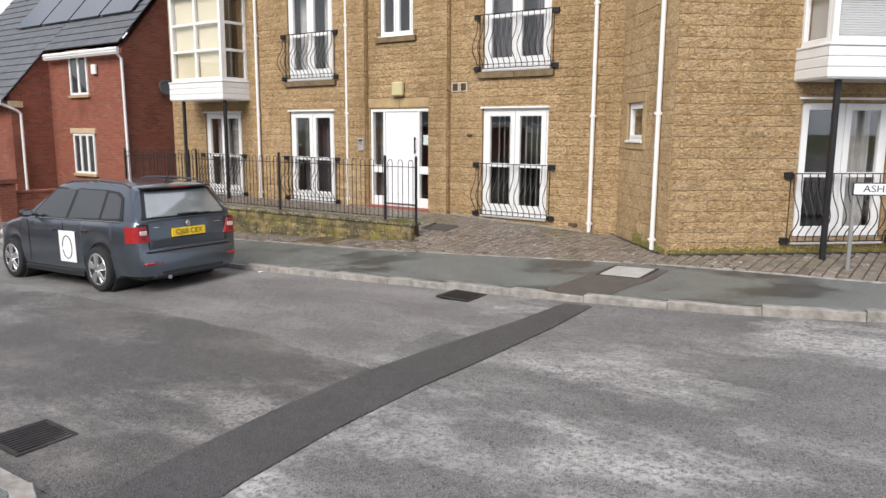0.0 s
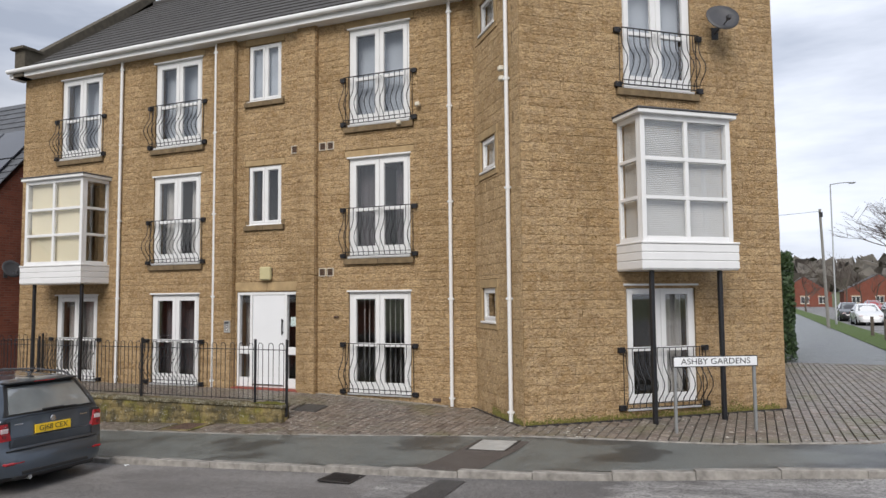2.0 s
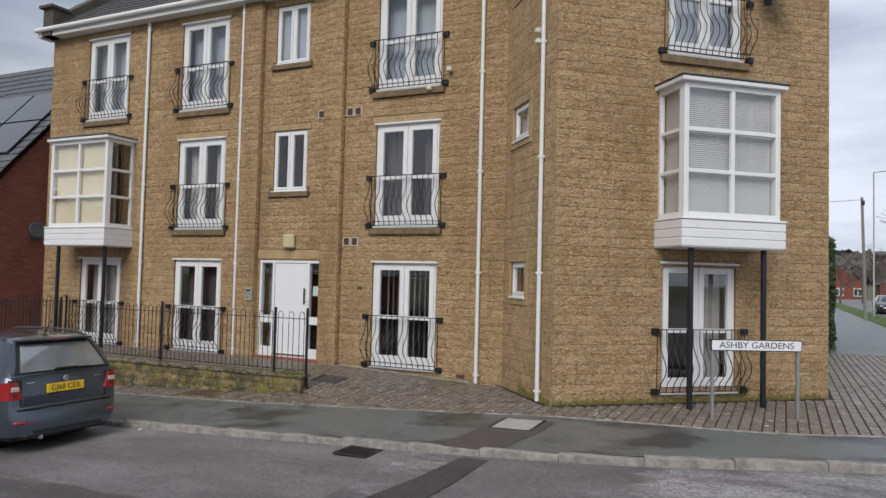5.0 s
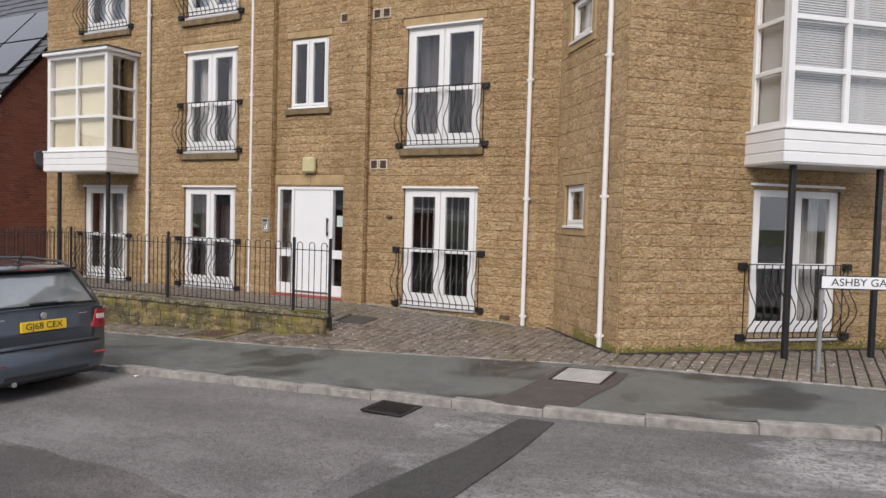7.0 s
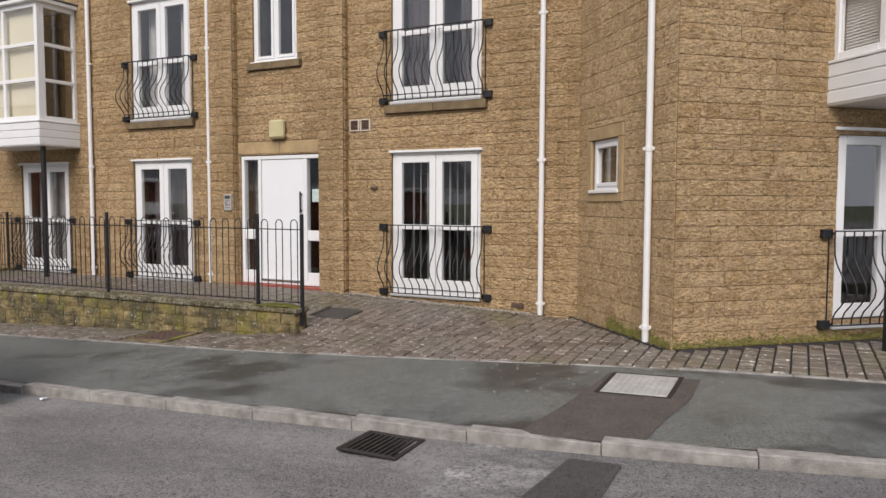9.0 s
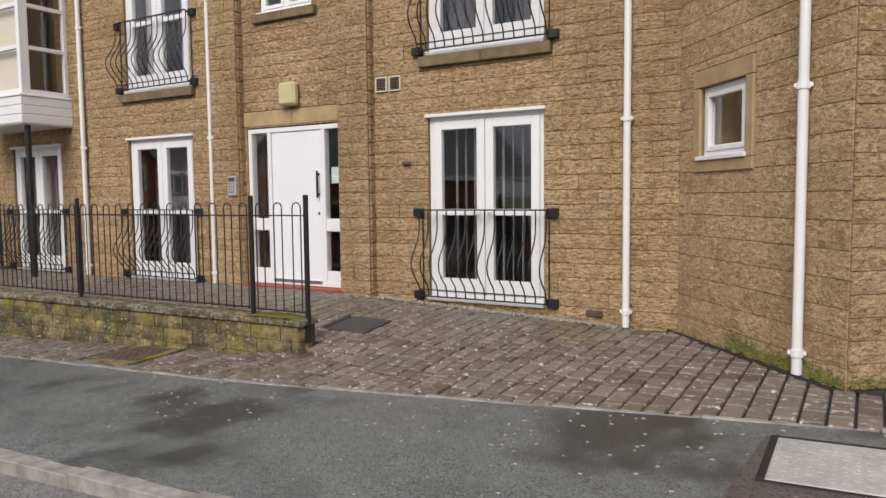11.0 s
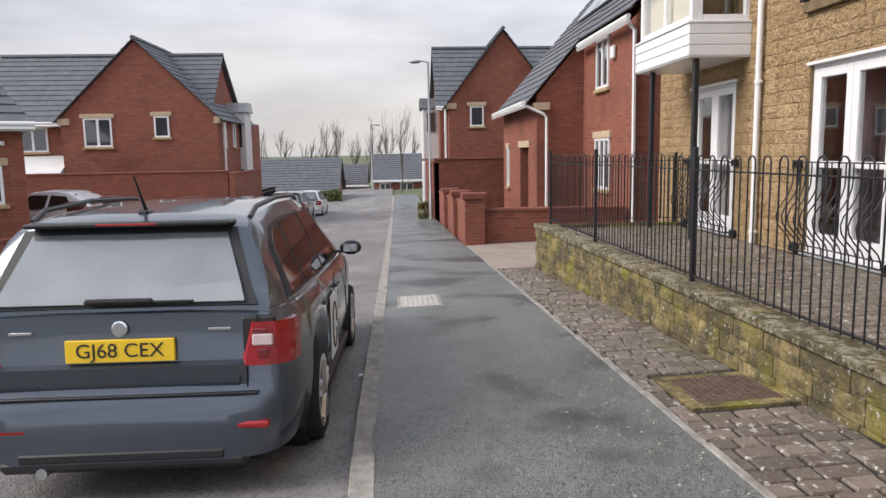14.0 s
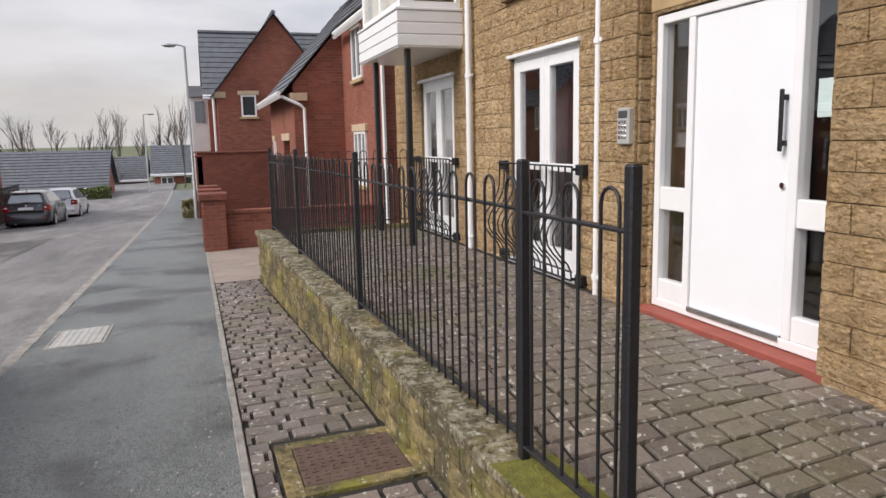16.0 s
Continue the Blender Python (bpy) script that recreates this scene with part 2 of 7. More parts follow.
def sett_mat(name, island):
    m, n, l, b = nodes_of(name)
    rnd = n.new("ShaderNodeNewGeometry").outputs["Random Per Island"] if island else n.new("ShaderNodeObjectInfo").outputs["Random"]
    c = mixed(n, l, rnd, (0.095, 0.072, 0.059), (0.228, 0.182, 0.148))
    c = mixed(n, l, noise_fac(n, l, 1.3, 0.4, 0.7, 5), c, (0.17, 0.15, 0.125))
    c = mixed(n, l, noise_fac(n, l, 21, 0.61, 0.65, 3), c, (0.50, 0.48, 0.42))
    c = mixed(n, l, noise_fac(n, l, 0.9, 0.52, 0.7, 5), c, (0.14, 0.13, 0.07))
    c = mixed(n, l, noise_fac(n, l, 20, 0.55, 0.8), c, (0.07, 0.06, 0.045))
    l.new(c, b.inputs["Base Color"])
    b.inputs["Roughness"].default_value = 0.46
    bump(n, l, b, [(noise_fac(n, l, 45, 0.2, 0.8, 5), 0.006)])
    return m


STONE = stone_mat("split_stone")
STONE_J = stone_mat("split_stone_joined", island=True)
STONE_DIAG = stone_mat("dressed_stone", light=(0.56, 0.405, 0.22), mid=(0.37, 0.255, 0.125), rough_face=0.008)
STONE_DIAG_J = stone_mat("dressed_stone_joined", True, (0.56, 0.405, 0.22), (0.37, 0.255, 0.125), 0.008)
MORTAR = plain("mortar", (0.25, 0.172, 0.088), 0.95, var=0.3, scale=12, grain=0.004)
ASHLAR = plain("smooth_sandstone", (0.47, 0.335, 0.175), 0.85, var=0.3, scale=5, grain=0.003)
WHITE = plain("white_upvc", (0.79, 0.79, 0.785), 0.3, var=0.05, scale=4)
DOORWHITE = plain("white_door_paint", (0.80, 0.81, 0.82), 0.35, var=0.04, scale=2)
CREAM = plain("cream_plastic", (0.74, 0.68, 0.56), 0.45, var=0.12, scale=8)
BLACK = plain("black_painted_iron", (0.014, 0.014, 0.017), 0.42, var=0.3, scale=15, grain=0.002)
GLASS = pane_glass("window_glass", boost=0.10)
DARKROOM = plain("room_wall", (0.20, 0.19, 0.18), 0.9, var=0.2, scale=2)
CURTAIN = plain("curtain_cloth", (0.46, 0.45, 0.43), 0.95, var=0.25, scale=7)
DCURTAIN = plain("dark_curtain_cloth", (0.09, 0.08, 0.085), 0.95, var=0.3, scale=7)
# sky reflection of the top-floor panes, put into a sheet's colour
TOPSKY = plain("grey_blue_sky_sheet", (0.40, 0.44, 0.49), 0.8, var=0.15, scale=3)
BLIND = plain("pale_blind", (0.72, 0.72, 0.70), 0.7, var=0.08, scale=6)
# blind cloth whose cream also carries the yellow sky reflected in the panes
CREAMBLIND = plain("cream_blind_sky_tint", (0.76, 0.70, 0.52), 0.8, var=0.12, scale=3)
ROOF = tiles_mat("brown_grey_roof_tile", (0.055, 0.052, 0.05))
SLATE = tiles_mat("blue_grey_roof_tile", (0.085, 0.09, 0.10))
LEAD = plain("lead_flashing", (0.10, 0.10, 0.105), 0.6, var=0.25, scale=5)
COPING = plain("weathered_coping_stone", (0.11, 0.095, 0.07), 0.9, var=0.4, scale=6, grain=0.004)
BRICK = masonry("red_brick", (0.25, 0.08, 0.048), (0.30, 0.098, 0.058), (0.19, 0.055, 0.034), (0.22, 0.165, 0.135))
BRICK_DK = masonry("dark_red_brick", (0.20, 0.06, 0.04), (0.25, 0.075, 0.045), (0.16, 0.045, 0.03), (0.17, 0.13, 0.105))
ROAD = asphalt("worn_road_asphalt", (0.098, 0.094, 0.092), (0.19, 0.182, 0.176), 0.9, 0.38, 0.60, damp_lo=0.66, damp_hi=0.95, stretch=(0.6, 1.5, 1), worn=(0.42, 0.405, 0.39))
ROAD_WEST = asphalt("even_road_asphalt", (0.115, 0.107, 0.103), (0.215, 0.203, 0.195), 0.9, 0.36, 0.62, damp_lo=0.66, damp_hi=0.95, stretch=(0.5, 1.6, 1), worn=(0.27, 0.258, 0.248))
ROAD_DARK = asphalt("dark_road_asphalt", (0.062, 0.058, 0.056), (0.17, 0.155, 0.14), 0.8, 0.47, 0.66, damp_lo=0.7, damp_hi=0.95, stretch=(0.7, 1.3, 1), worn=(0.27, 0.255, 0.24))
FOOTWAY = asphalt("footway_asphalt", (0.108, 0.117, 0.111), (0.182, 0.194, 0.184), 1.5, 0.35, 0.7, damp=(0.045, 0.048, 0.047), damp_lo=0.5, damp_hi=0.6, gloss=(0.40, 0.30))
TRENCH = asphalt("trench_asphalt", (0.048, 0.046, 0.045), (0.075, 0.07, 0.068), 2.5, 0.35, 0.7, damp_lo=0.7, damp_hi=0.9)
PATCH = asphalt("patch_asphalt", (0.075, 0.062, 0.055), (0.11, 0.095, 0.085), 2.5, 0.35, 0.7, damp_lo=0.7, damp_hi=0.9)
KERB = plain("kerb_concrete", (0.38, 0.355, 0.32), 0.9, var=0.5, scale=9, grain=0.005)
CONCRETE = plain("drive_concrete", (0.33, 0.27, 0.225), 0.9, var=0.3, scale=2.5, grain=0.004)
SETT = sett_mat("paving_sett", False)
SETT_J = sett_mat("paving_sett_joined", True)
JOINT = plain("sandy_joint", (0.032, 0.028, 0.022), 0.95, var=0.4, scale=12, grain=0.004)
MOSSY = mossy_stone("mossy_stone")
MOSSY_TOP = mossy_stone("mossy_coping", dark=True)
MOSSY_P = mossy_stone("mossy_stone_piece", False)
STEEL = plain("galvanised_steel", (0.42, 0.43, 0.43), 0.45, 0.7, var=0.2, scale=8)
COVER = plain("steel_cover", (0.50, 0.49, 0.46), 0.6, 0.2, var=0.25, scale=7, grain=0.003)
IRON = plain("rusty_cast_iron", (0.15, 0.095, 0.07), 0.75, 0.2, var=0.4, scale=9, grain=0.004)
CAST = plain("dark_cast_iron", (0.035, 0.03, 0.028), 0.6, 0.3, var=0.4, scale=9)
GRASS = plain("grass", (0.11, 0.17, 0.035), 0.95, var=0.45, scale=5, grain=0.02)
FIELD = plain("distant_field", (0.13, 0.145, 0.07), 0.95, var=0.4, scale=0.05)
HEDGE = plain("hedge_leaves", (0.045, 0.085, 0.025), 0.6, var=0.5, scale=9)
TWIG = plain("bare_twigs", (0.085, 0.065, 0.055), 0.9, var=0.3, scale=9)
BARK = plain("bark", (0.13, 0.105, 0.085), 0.9, var=0.4, scale=14, grain=0.006)
RED_STEP = plain("red_painted_step", (0.33, 0.085, 0.06), 0.7, var=0.25, scale=8)
PAPER = plain("paper_notice", (0.62, 0.74, 0.72), 0.7, var=0.05)
SIGNWHITE = plain("sign_white", (0.82, 0.83, 0.84), 0.35, var=0.05)
SIGNBLACK = plain("sign_black", (0.02, 0.02, 0.022), 0.4)
GREY = plain("grey_plastic", (0.06, 0.06, 0.065), 0.5)
CHROME = plain("bright_metal", (0.75, 0.75, 0.76), 0.15, 1.0, var=0.05)
SOLAR = plain("solar_panel_glass", (0.03, 0.035, 0.05), 0.12, 0.0, var=0.2, coat=0.6)
RUBBER = plain("tyre_rubber", (0.018, 0.018, 0.019), 0.85, var=0.3, scale=20)
PAINT = plain("graphite_car_paint", (0.075, 0.092, 0.115), 0.3, 0.6, var=0.06, coat=1.0)
PAINT_W = plain("white_car_paint", (0.72, 0.73, 0.74), 0.3, 0.0, var=0.05, coat=1.0)
PAINT_D = plain("dark_car_paint", (0.03, 0.028, 0.032), 0.3, 0.3, var=0.06, coat=1.0)
PAINT_R = plain("red_car_paint", (0.30, 0.02, 0.02), 0.3, 0.1, var=0.06, coat=1.0)
TRIM = plain("black_car_trim", (0.015, 0.015, 0.016), 0.45)
CARSIDE = plain("car_side_glass", (0.015, 0.017, 0.018), 0.03, 0.0, var=0.1, coat=0.6)
# pale base colour stands in for bright sky reflected in the car's glass
SKYGLASS = plain("car_glass_pale_sky", (0.20, 0.22, 0.225), 0.03, 0.0, var=0.25, scale=3, coat=1.0, ior=2.3)
REDLIGHT = plain("red_lamp_lens", (0.40, 0.010, 0.016), 0.10, var=0.35, scale=45, coat=1.0)
DARKRED = plain("dark_red_lens", (0.16, 0.006, 0.01), 0.1, var=0.2, scale=60, coat=1.0)
CLEARLIGHT = plain("clear_lamp_lens", (0.70, 0.55, 0.55), 0.12, var=0.2, scale=60, coat=1.0)
PLATE = plain("yellow_number_plate", (0.86, 0.56, 0.02), 0.4, var=0.03)
ALLOY = plain("alloy_wheel", (0.55, 0.56, 0.57), 0.3, 0.8, var=0.1)
RENDERW = plain("pale_render", (0.66, 0.65, 0.63), 0.85, var=0.1, scale=2)
LAMPCREAM = plain("yellowed_lamp_plastic", (0.56, 0.50, 0.28), 0.4, var=0.12, scale=8)
MOSS = plain("bright_moss", (0.19, 0.185, 0.028), 0.95, var=0.5, scale=22, grain=0.006)
GRAVEL = plain("pale_gravel", (0.42, 0.38, 0.32), 0.9, var=0.5, scale=40)


# ---------------------------------------------------------------- mesh helpers
class MB:
    """Gathers vertices and faces for one mesh."""

    def __init__(self):
        self.v, self.f = [], []

    def add(self, verts, faces):
        k = len(self.v)
        self.v += [tuple(p) for p in verts]
        self.f += [tuple(i + k for i in f) for f in faces]
        return self

    def box(self, x0, x1, y0, y1, z0, z1):
        v = [(x, y, z) for z in (z0, z1) for y in (y0, y1) for x in (x0, x1)]
        return self.add(v, [(0, 2, 3, 1), (4, 5, 7, 6), (0, 1, 5, 4), (2, 6, 7, 3), (0, 4, 6, 2), (1, 3, 7, 5)])

    def cbox(self, x0, x1, y0, y1, z0, z1, c=0.006):
        """A box with chamfered edges."""
        c = min(c, 0.45 * min(abs(x1 - x0), abs(y1 - y0), abs(z1 - z0)))
        v, idx = [], {}
        for sx in (0, 1):
            for sy in (0, 1):
                for sz in (0, 1):
                    p = [(x0, x1)[sx], (y0, y1)[sy], (z0, z1)[sz]]
                    s = [(1, -1)[sx], (1, -1)[sy], (1, -1)[sz]]
                    for a in range(3):
                        q = [p[i] + (c * s[i] if i != a else 0) for i in range(3)]
                        idx[(sx, sy, sz, a)] = len(v)
                        v.append(tuple(q))
        f = []
        I = lambda s, a: idx[(*s, a)]
        for a in range(3):
            b, d = (a + 1) % 3, (a + 2) % 3
            for s in (0, 1):
                ring = []
                for (i, j) in ((0, 0), (1, 0), (1, 1), (0, 1)):
                    k = [0, 0, 0]
                    k[a], k[b], k[d] = s, i, j
                    ring.append(I(k, a))
                f.append(tuple(ring if s else ring[::-1]))
            for i in (0, 1):
                for j in (0, 1):
                    k0, k1 = [0, 0, 0], [0, 0, 0]
                    k0[a], k1[a] = 0, 1
                    k0[b] = k1[b] = i
                    k0[d] = k1[d] = j
                    q = [I(k0, b), I(k1, b), I(k1, d), I(k0, d)]
                    f.append(tuple(q if i == j else q[::-1]))
        for sx in (0, 1):
            for sy in (0, 1):
                for sz in (0, 1):
                    t = [idx[(sx, sy, sz, a)] for a in range(3)]
                    f.append(tuple(t if (sx + sy + sz) % 2 else t[::-1]))
        return self.add(v, f)

    def tube(self, pts, r, n=6, closed=False):
        """A round bar along pts; r: one radius or one a point."""
        pts = [Vector(p) for p in pts]
        k = len(pts)
        rs = r if isinstance(r, (list, tuple)) else [r] * k
        up = Vector((0.137, 0.211, 0.968))
        rings, v = [], []
        side = None
        for i, p in enumerate(pts):
            d = (pts[min(i + 1, k - 1)] - pts[max(i - 1, 0)]).normalized()
            if side is None:
                side = d.cross(up)
                if side.length < 0.1:
                    side = d.cross(Vector((1, 0, 0)))
            side = (side - d * side.dot(d)).normalized()
            o = d.cross(side)
            ring = []
            for j in range(n):
                a = 2 * math.pi * j / n
                ring.append(len(v))
                v.append(p + (side * math.cos(a) + o * math.sin(a)) * rs[i])
            rings.append(ring)
        f = []
        for a, b in zip(rings, rings[1:]):
            for j in range(n):
                f.append((a[j], a[(j + 1) % n], b[(j + 1) % n], b[j]))
        for ring, flip in ((rings[0], True), (rings[-1], False)):
            cap = list(range(len(v), len(v) + n))
            v += [v[i] for i in ring]
            f.append(tuple(cap[::-1] if flip else cap))
        return self.add(v, f)

    def prism(self, poly, lo, hi, axis="z"):
        """poly: counter-clockwise 2D points, pushed along the axis from lo to hi."""
        k = len(poly)

        def at(p, h):
            return {"z": (p[0], p[1], h), "y": (p[0], h, p[1]), "x": (h, p[0], p[1])}[axis]

        v = [at(p, lo) for p in poly] + [at(p, hi) for p in poly]
        f = [tuple(range(k))[::-1], tuple(range(k, 2 * k))]
        f += [(i, (i + 1) % k, (i + 1) % k + k, i + k) for i in range(k)]
        return self.add(v, f)

    def lathe(self, prof, n=12, at=(0, 0, 0), axis="z"):
        """prof: (radius, height) pairs."""
        v, f = [], []
        for r, h in prof:
            for j in range(n):
                a = 2 * math.pi * j / n
                p = {"z": (r * math.cos(a), r * math.sin(a), h), "y": (r * math.cos(a), h, r * math.sin(a)), "x": (h, r * math.cos(a), r * math.sin(a))}[axis]
                v.append((p[0] + at[0], p[1] + at[1], p[2] + at[2]))
        for i in range(len(prof) - 1):
            for j in range(n):
                k = (j + 1) % n
                f.append((i * n + j, i * n + k, (i + 1) * n + k, (i + 1) * n + j))
        for ring, flip in ((list(range(n)), True), (list(range((len(prof) - 1) * n, len(prof) * n)), False)):
            cap = list(range(len(v), len(v) + n))
            v += [v[i] for i in ring]
            f.append(tuple(cap[::-1] if flip else cap))
        return self.add(v, f)

    def mesh(self, name, mat, smooth=False):
        me = bpy.data.meshes.new(name)
        me.from_pydata(self.v, [], self.f)
        bm = bmesh.new()
        bm.from_mesh(me)
        bmesh.ops.recalc_face_normals(bm, faces=bm.faces)
        bm.to_mesh(me)
        bm.free()
        me.materials.append(mat)
        if smooth:
            me.shade_smooth()
        return me


def part(name, mb, mat, parent, label="", smooth=False, m=None):
    """Links a gathered mesh as one object under a thing or a part."""
    ob = new(name, mb.mesh(name, mat, smooth))
    ob.parent = parent
    if m is not None:
        ob.matrix_basis = m
    return tagged(ob, label)


def pieces(name, mb, mat, parent, label=""):
    """Each loose piece of a gathered mesh as a part of its own."""
    root = list(range(len(mb.v)))

    def find(i):
        while root[i] != i:
            root[i] = root[root[i]]
            i = root[i]
        return i

    for f in mb.f:
        for i in f[1:]:
            root[find(i)] = find(f[0])
    groups = {}
    for f in mb.f:
        groups.setdefault(find(f[0]), []).append(f)
    for fs in groups.values():
        ids = sorted({i for f in fs for i in f})
        at = {i: k for k, i in enumerate(ids)}
        one = MB()
        one.v = [mb.v[i] for i in ids]
        one.f = [tuple(at[i] for i in f) for f in fs]
        part(name, one, mat, parent, label)


def thing(name, label, category, m=None, group="", kind=""):
    ob = new(name)
    ob.empty_display_size = 0.2
    if m is not None:
        ob.matrix_basis = m
    return tagged(ob, label, category, group, kind)


def solid(name, mb, mat, label, category, group="", kind="", smooth=False, m=None):
    ob = new(name, mb.mesh(name, mat, smooth))
    if m is not None:
        ob.matrix_basis = m
    return tagged(ob, label, category, group, kind)


def smoothstep(a, b, x):
    t = min(1, max(0, (x - a) / (b - a)))
    return t * t * (3 - 2 * t)


def lerp(a, b, t):
    return a + (b - a) * t


def table(pts, x):
    """Piecewise straight line through (x, y) pairs."""
    if x <= pts[0][0]:
        return pts[0][1]
    for (a, b), (c, d) in zip(pts, pts[1:]):
        if x <= c:
            return lerp(b, d, (x - a) / (c - a))
    return pts[-1][1]


# ---------------------------------------------------------------- the lie of the land
WALL_Y = 12.24
G1, GU = Vector((-3.6, 10.48)), Vector((0.755, 0.656))
GN = Vector((0.656, -0.755))
D0 = Vector((-5.05, 12.24))
G2 = G1 + GU * 5.07
GABLE = Matrix(((GU.x, -GN.x, 0, G1.x), (GU.y, -GN.y, 0, G1.y), (0, 0, 1, 0), (0, 0, 0, 1)))
DU = (G1 - D0).normalized()
DIAG = Matrix(((DU.x, -DU.y, 0, D0.x), (DU.y, DU.x, 0, D0.y), (0, 0, 1, 0), (0, 0, 0, 1)))
FRONT = Matrix.Translation((0, WALL_Y, 0))


def lie(x, y):
    """Height of the footway side of the land: falls to the west along the street."""
    z = -0.34 + 0.041 * max(min(x + 3.6, 0), -42) + 0.03 * (min(max(y, -4), 10.5) - 9)
    if x > -3.6:
        z += 0.041 * min(x + 3.6, 4) * (1 - smoothstep(8, 10, y))
    return z


def low_wall_y(x):
    """Front face of the low wall."""
    return 10.17 + (x + 8.0) * 0.034


def court(x, y):
    """Height of the paved forecourt behind the low wall and round the entrance."""
    level = table([(-18, -0.22), (-10.2, -0.19), (-9, -0.2), (-5.5, -0.34), (-3.5, -0.3), (3, -0.29)], x)
    edge = lie(x, y)
    k = smoothstep(9.3, 12.1, y)
    if y > low_wall_y(x) + 0.1:
        k = lerp(k, 1.0, smoothstep(-7.9, -9.6, x))
    else:
        k *= smoothstep(-9.2, -7.0, x)
    return lerp(edge, level, k)


def kerb_y(x):
    return table([(-80, 7.3), (-43, 7.35), (-20, 7.42), (-9.5, 7.43), (-6, 7.53), (-4, 7.6), (-2.8, 7.7), (-2, 7.81), (-0.9, 8.08), (0.9, 8.62), (2.5, 9.5)], x)


def paver_y(x):
    return table([(-22, 9.19), (-8, 9.27), (-5.9, 9.44), (-3.5, 9.66), (-2.4, 9.85), (-0.6, 10.05), (1.2, 10.75), (2.6, 12.2)], x)


def sheet(name, mat, xs, y0, y1, n, height, label, category, lift=0.0, kind="structure"):
    """A ground strip between the lines y0(x) and y1(x)."""
    mb = MB()
    for x in xs:
        for j in range(n + 1):
            y = lerp(y0(x), y1(x), j / n)
            mb.v.append((x, y, height(x, y) + lift))
    for i in range(len(xs) - 1):
        for j in range(n):
            a = i * (n + 1) + j
            mb.f.append((a, a + n + 1, a + n + 2, a + 1))
    return solid(name, mb, mat, label, category, kind=kind, smooth=True)


def span(a, b, step):
    k = max(1, round((b - a) / step))
    return [a + (b - a) * i / k for i in range(k + 1)]


# ---------------------------------------------------------------- the ground
def road_lie(x, y):
    return lie(x, min(y, 7.6)) - 0.075


def land(x, y):
    """The wide sheet under all the rest: falls with the street, rises to far hills in the north."""
    z = lie(x, y) - 0.2
    z += 14 * smoothstep(180, 420, y) + 2.5 * smoothstep(-150, -420, x)
    return z


def far_axis(lo, hi):
    near = span(lo, hi, 2.0)
    return [-900, -600, -420, -300, -220, -150, -110, -80] + [v for v in near if -75 <= v <= 75] + [90, 120, 160, 220, 300, 420, 600, 900]


mb = MB()
gx = gy = far_axis(-74, 74)
for x in gx:
    for y in gy:
        mb.v.append((x, y, land(x, y)))
for i in range(len(gx) - 1):
    for j in range(len(gy) - 1):
        a = i * len(gy) + j
        mb.f.append((a, a + len(gy), a + len(gy) + 1, a + 1))
solid("ground", mb, FIELD, "rough winter grass and earth reaching the horizon", "ground", kind="structure", smooth=True)

SOUTH = lambda x: table([(-80, 2.0), (-5.2, 2.15), (-4.3, 2.2), (-3.4, 1.7), (-3.0, 0.6), (-2.9, -3), (-2.8, -40)], x)
road_xs = span(-78, -6, 1.5) + [-5.5, -5, -4.5, -4, -3.5, -3, -2.5, -2, -1, 0, 1, 2, 3, 4, 6, 9, 14, 20, 30, 45, 60]
sheet("road", ROAD_WEST, [x for x in road_xs if x < -4.4] + [-4.4], lambda x: 1.4, kerb_y, 24, road_lie,
      "worn grey asphalt road with patched and faded surface", "road")
sheet("road_junction", ROAD, [-4.4] + [x for x in road_xs if x > -4.4], lambda x: -40, lambda x: kerb_y(x) if x < 2.4 else (60 if x > 6 else lerp(9.5, 14, (x - 2.4) / 3.6)), 96, road_lie,
      "worn grey asphalt junction with pale scuffed patches", "road")
# footway between kerb and setts
sheet("pavement", FOOTWAY, span(-60, -22, 2) + span(-21.5, 2.4, 0.4)[0:], lambda x: kerb_y(x) + 0.11, lambda x: paver_y(x) if x > -21.6 else 9.17, 5, lie,
      "dark grey-green asphalt footway with damp patches", "pavement", lift=0.0)
# bed under the setts
sheet("paving_bed", JOINT, span(-7.9, 2.6, 0.3), paver_y, lambda x: 12.35 if x < -5 else 14.2 if x > 0 else 13.0, 16, court,
      "dark sandy mossy joints between paving setts", "paving", lift=-0.022)
sheet("paving_bed_west", JOINT, span(-16.62, -7.9, 0.3), paver_y, lambda x: low_wall_y(x) + 0.06, 5, court,
      "dark sandy mossy joints between paving setts beside the low wall", "paving", lift=-0.022)
sheet("paving_bed_court", JOINT, span(-16.6, -7.9, 0.3), lambda x: low_wall_y(x) + 0.2, lambda x: 12.35, 10, court,
      "dark sandy joints between the setts of the raised forecourt", "paving", lift=-0.022)
sheet("paving_bed_north", JOINT, span(0.2, 4.0, 0.4), lambda x: 12.0 if x < 2.4 else 11.5 + (x - 2.4) * 1.6, lambda x: 23.4, 10, lambda x, y: -0.29,
      "dark joints between setts beside the gable", "paving", lift=-0.022)
sheet("driveway", CONCRETE, span(-21.4, -16.62, 0.6), lambda x: 9.2, lambda x: 17.5, 6, lie, "pale worn concrete driveway between the buildings", "driveway", lift=0.0)
# side path, verge and road to the north-east
sheet("side_path", FOOTWAY, span(0.6, 4.0, 0.5), lambda x: 23.4, lambda x: 150, 30, lambda x, y: -0.29, "asphalt footpath beside the building", "path", kind="structure")
sheet("grass_verge", GRASS, span(4.0, 5.6, 0.4), lambda x: 22, lambda x: 150, 30, lambda x, y: -0.27, "green mown grass verge beside the footpath", "grass")
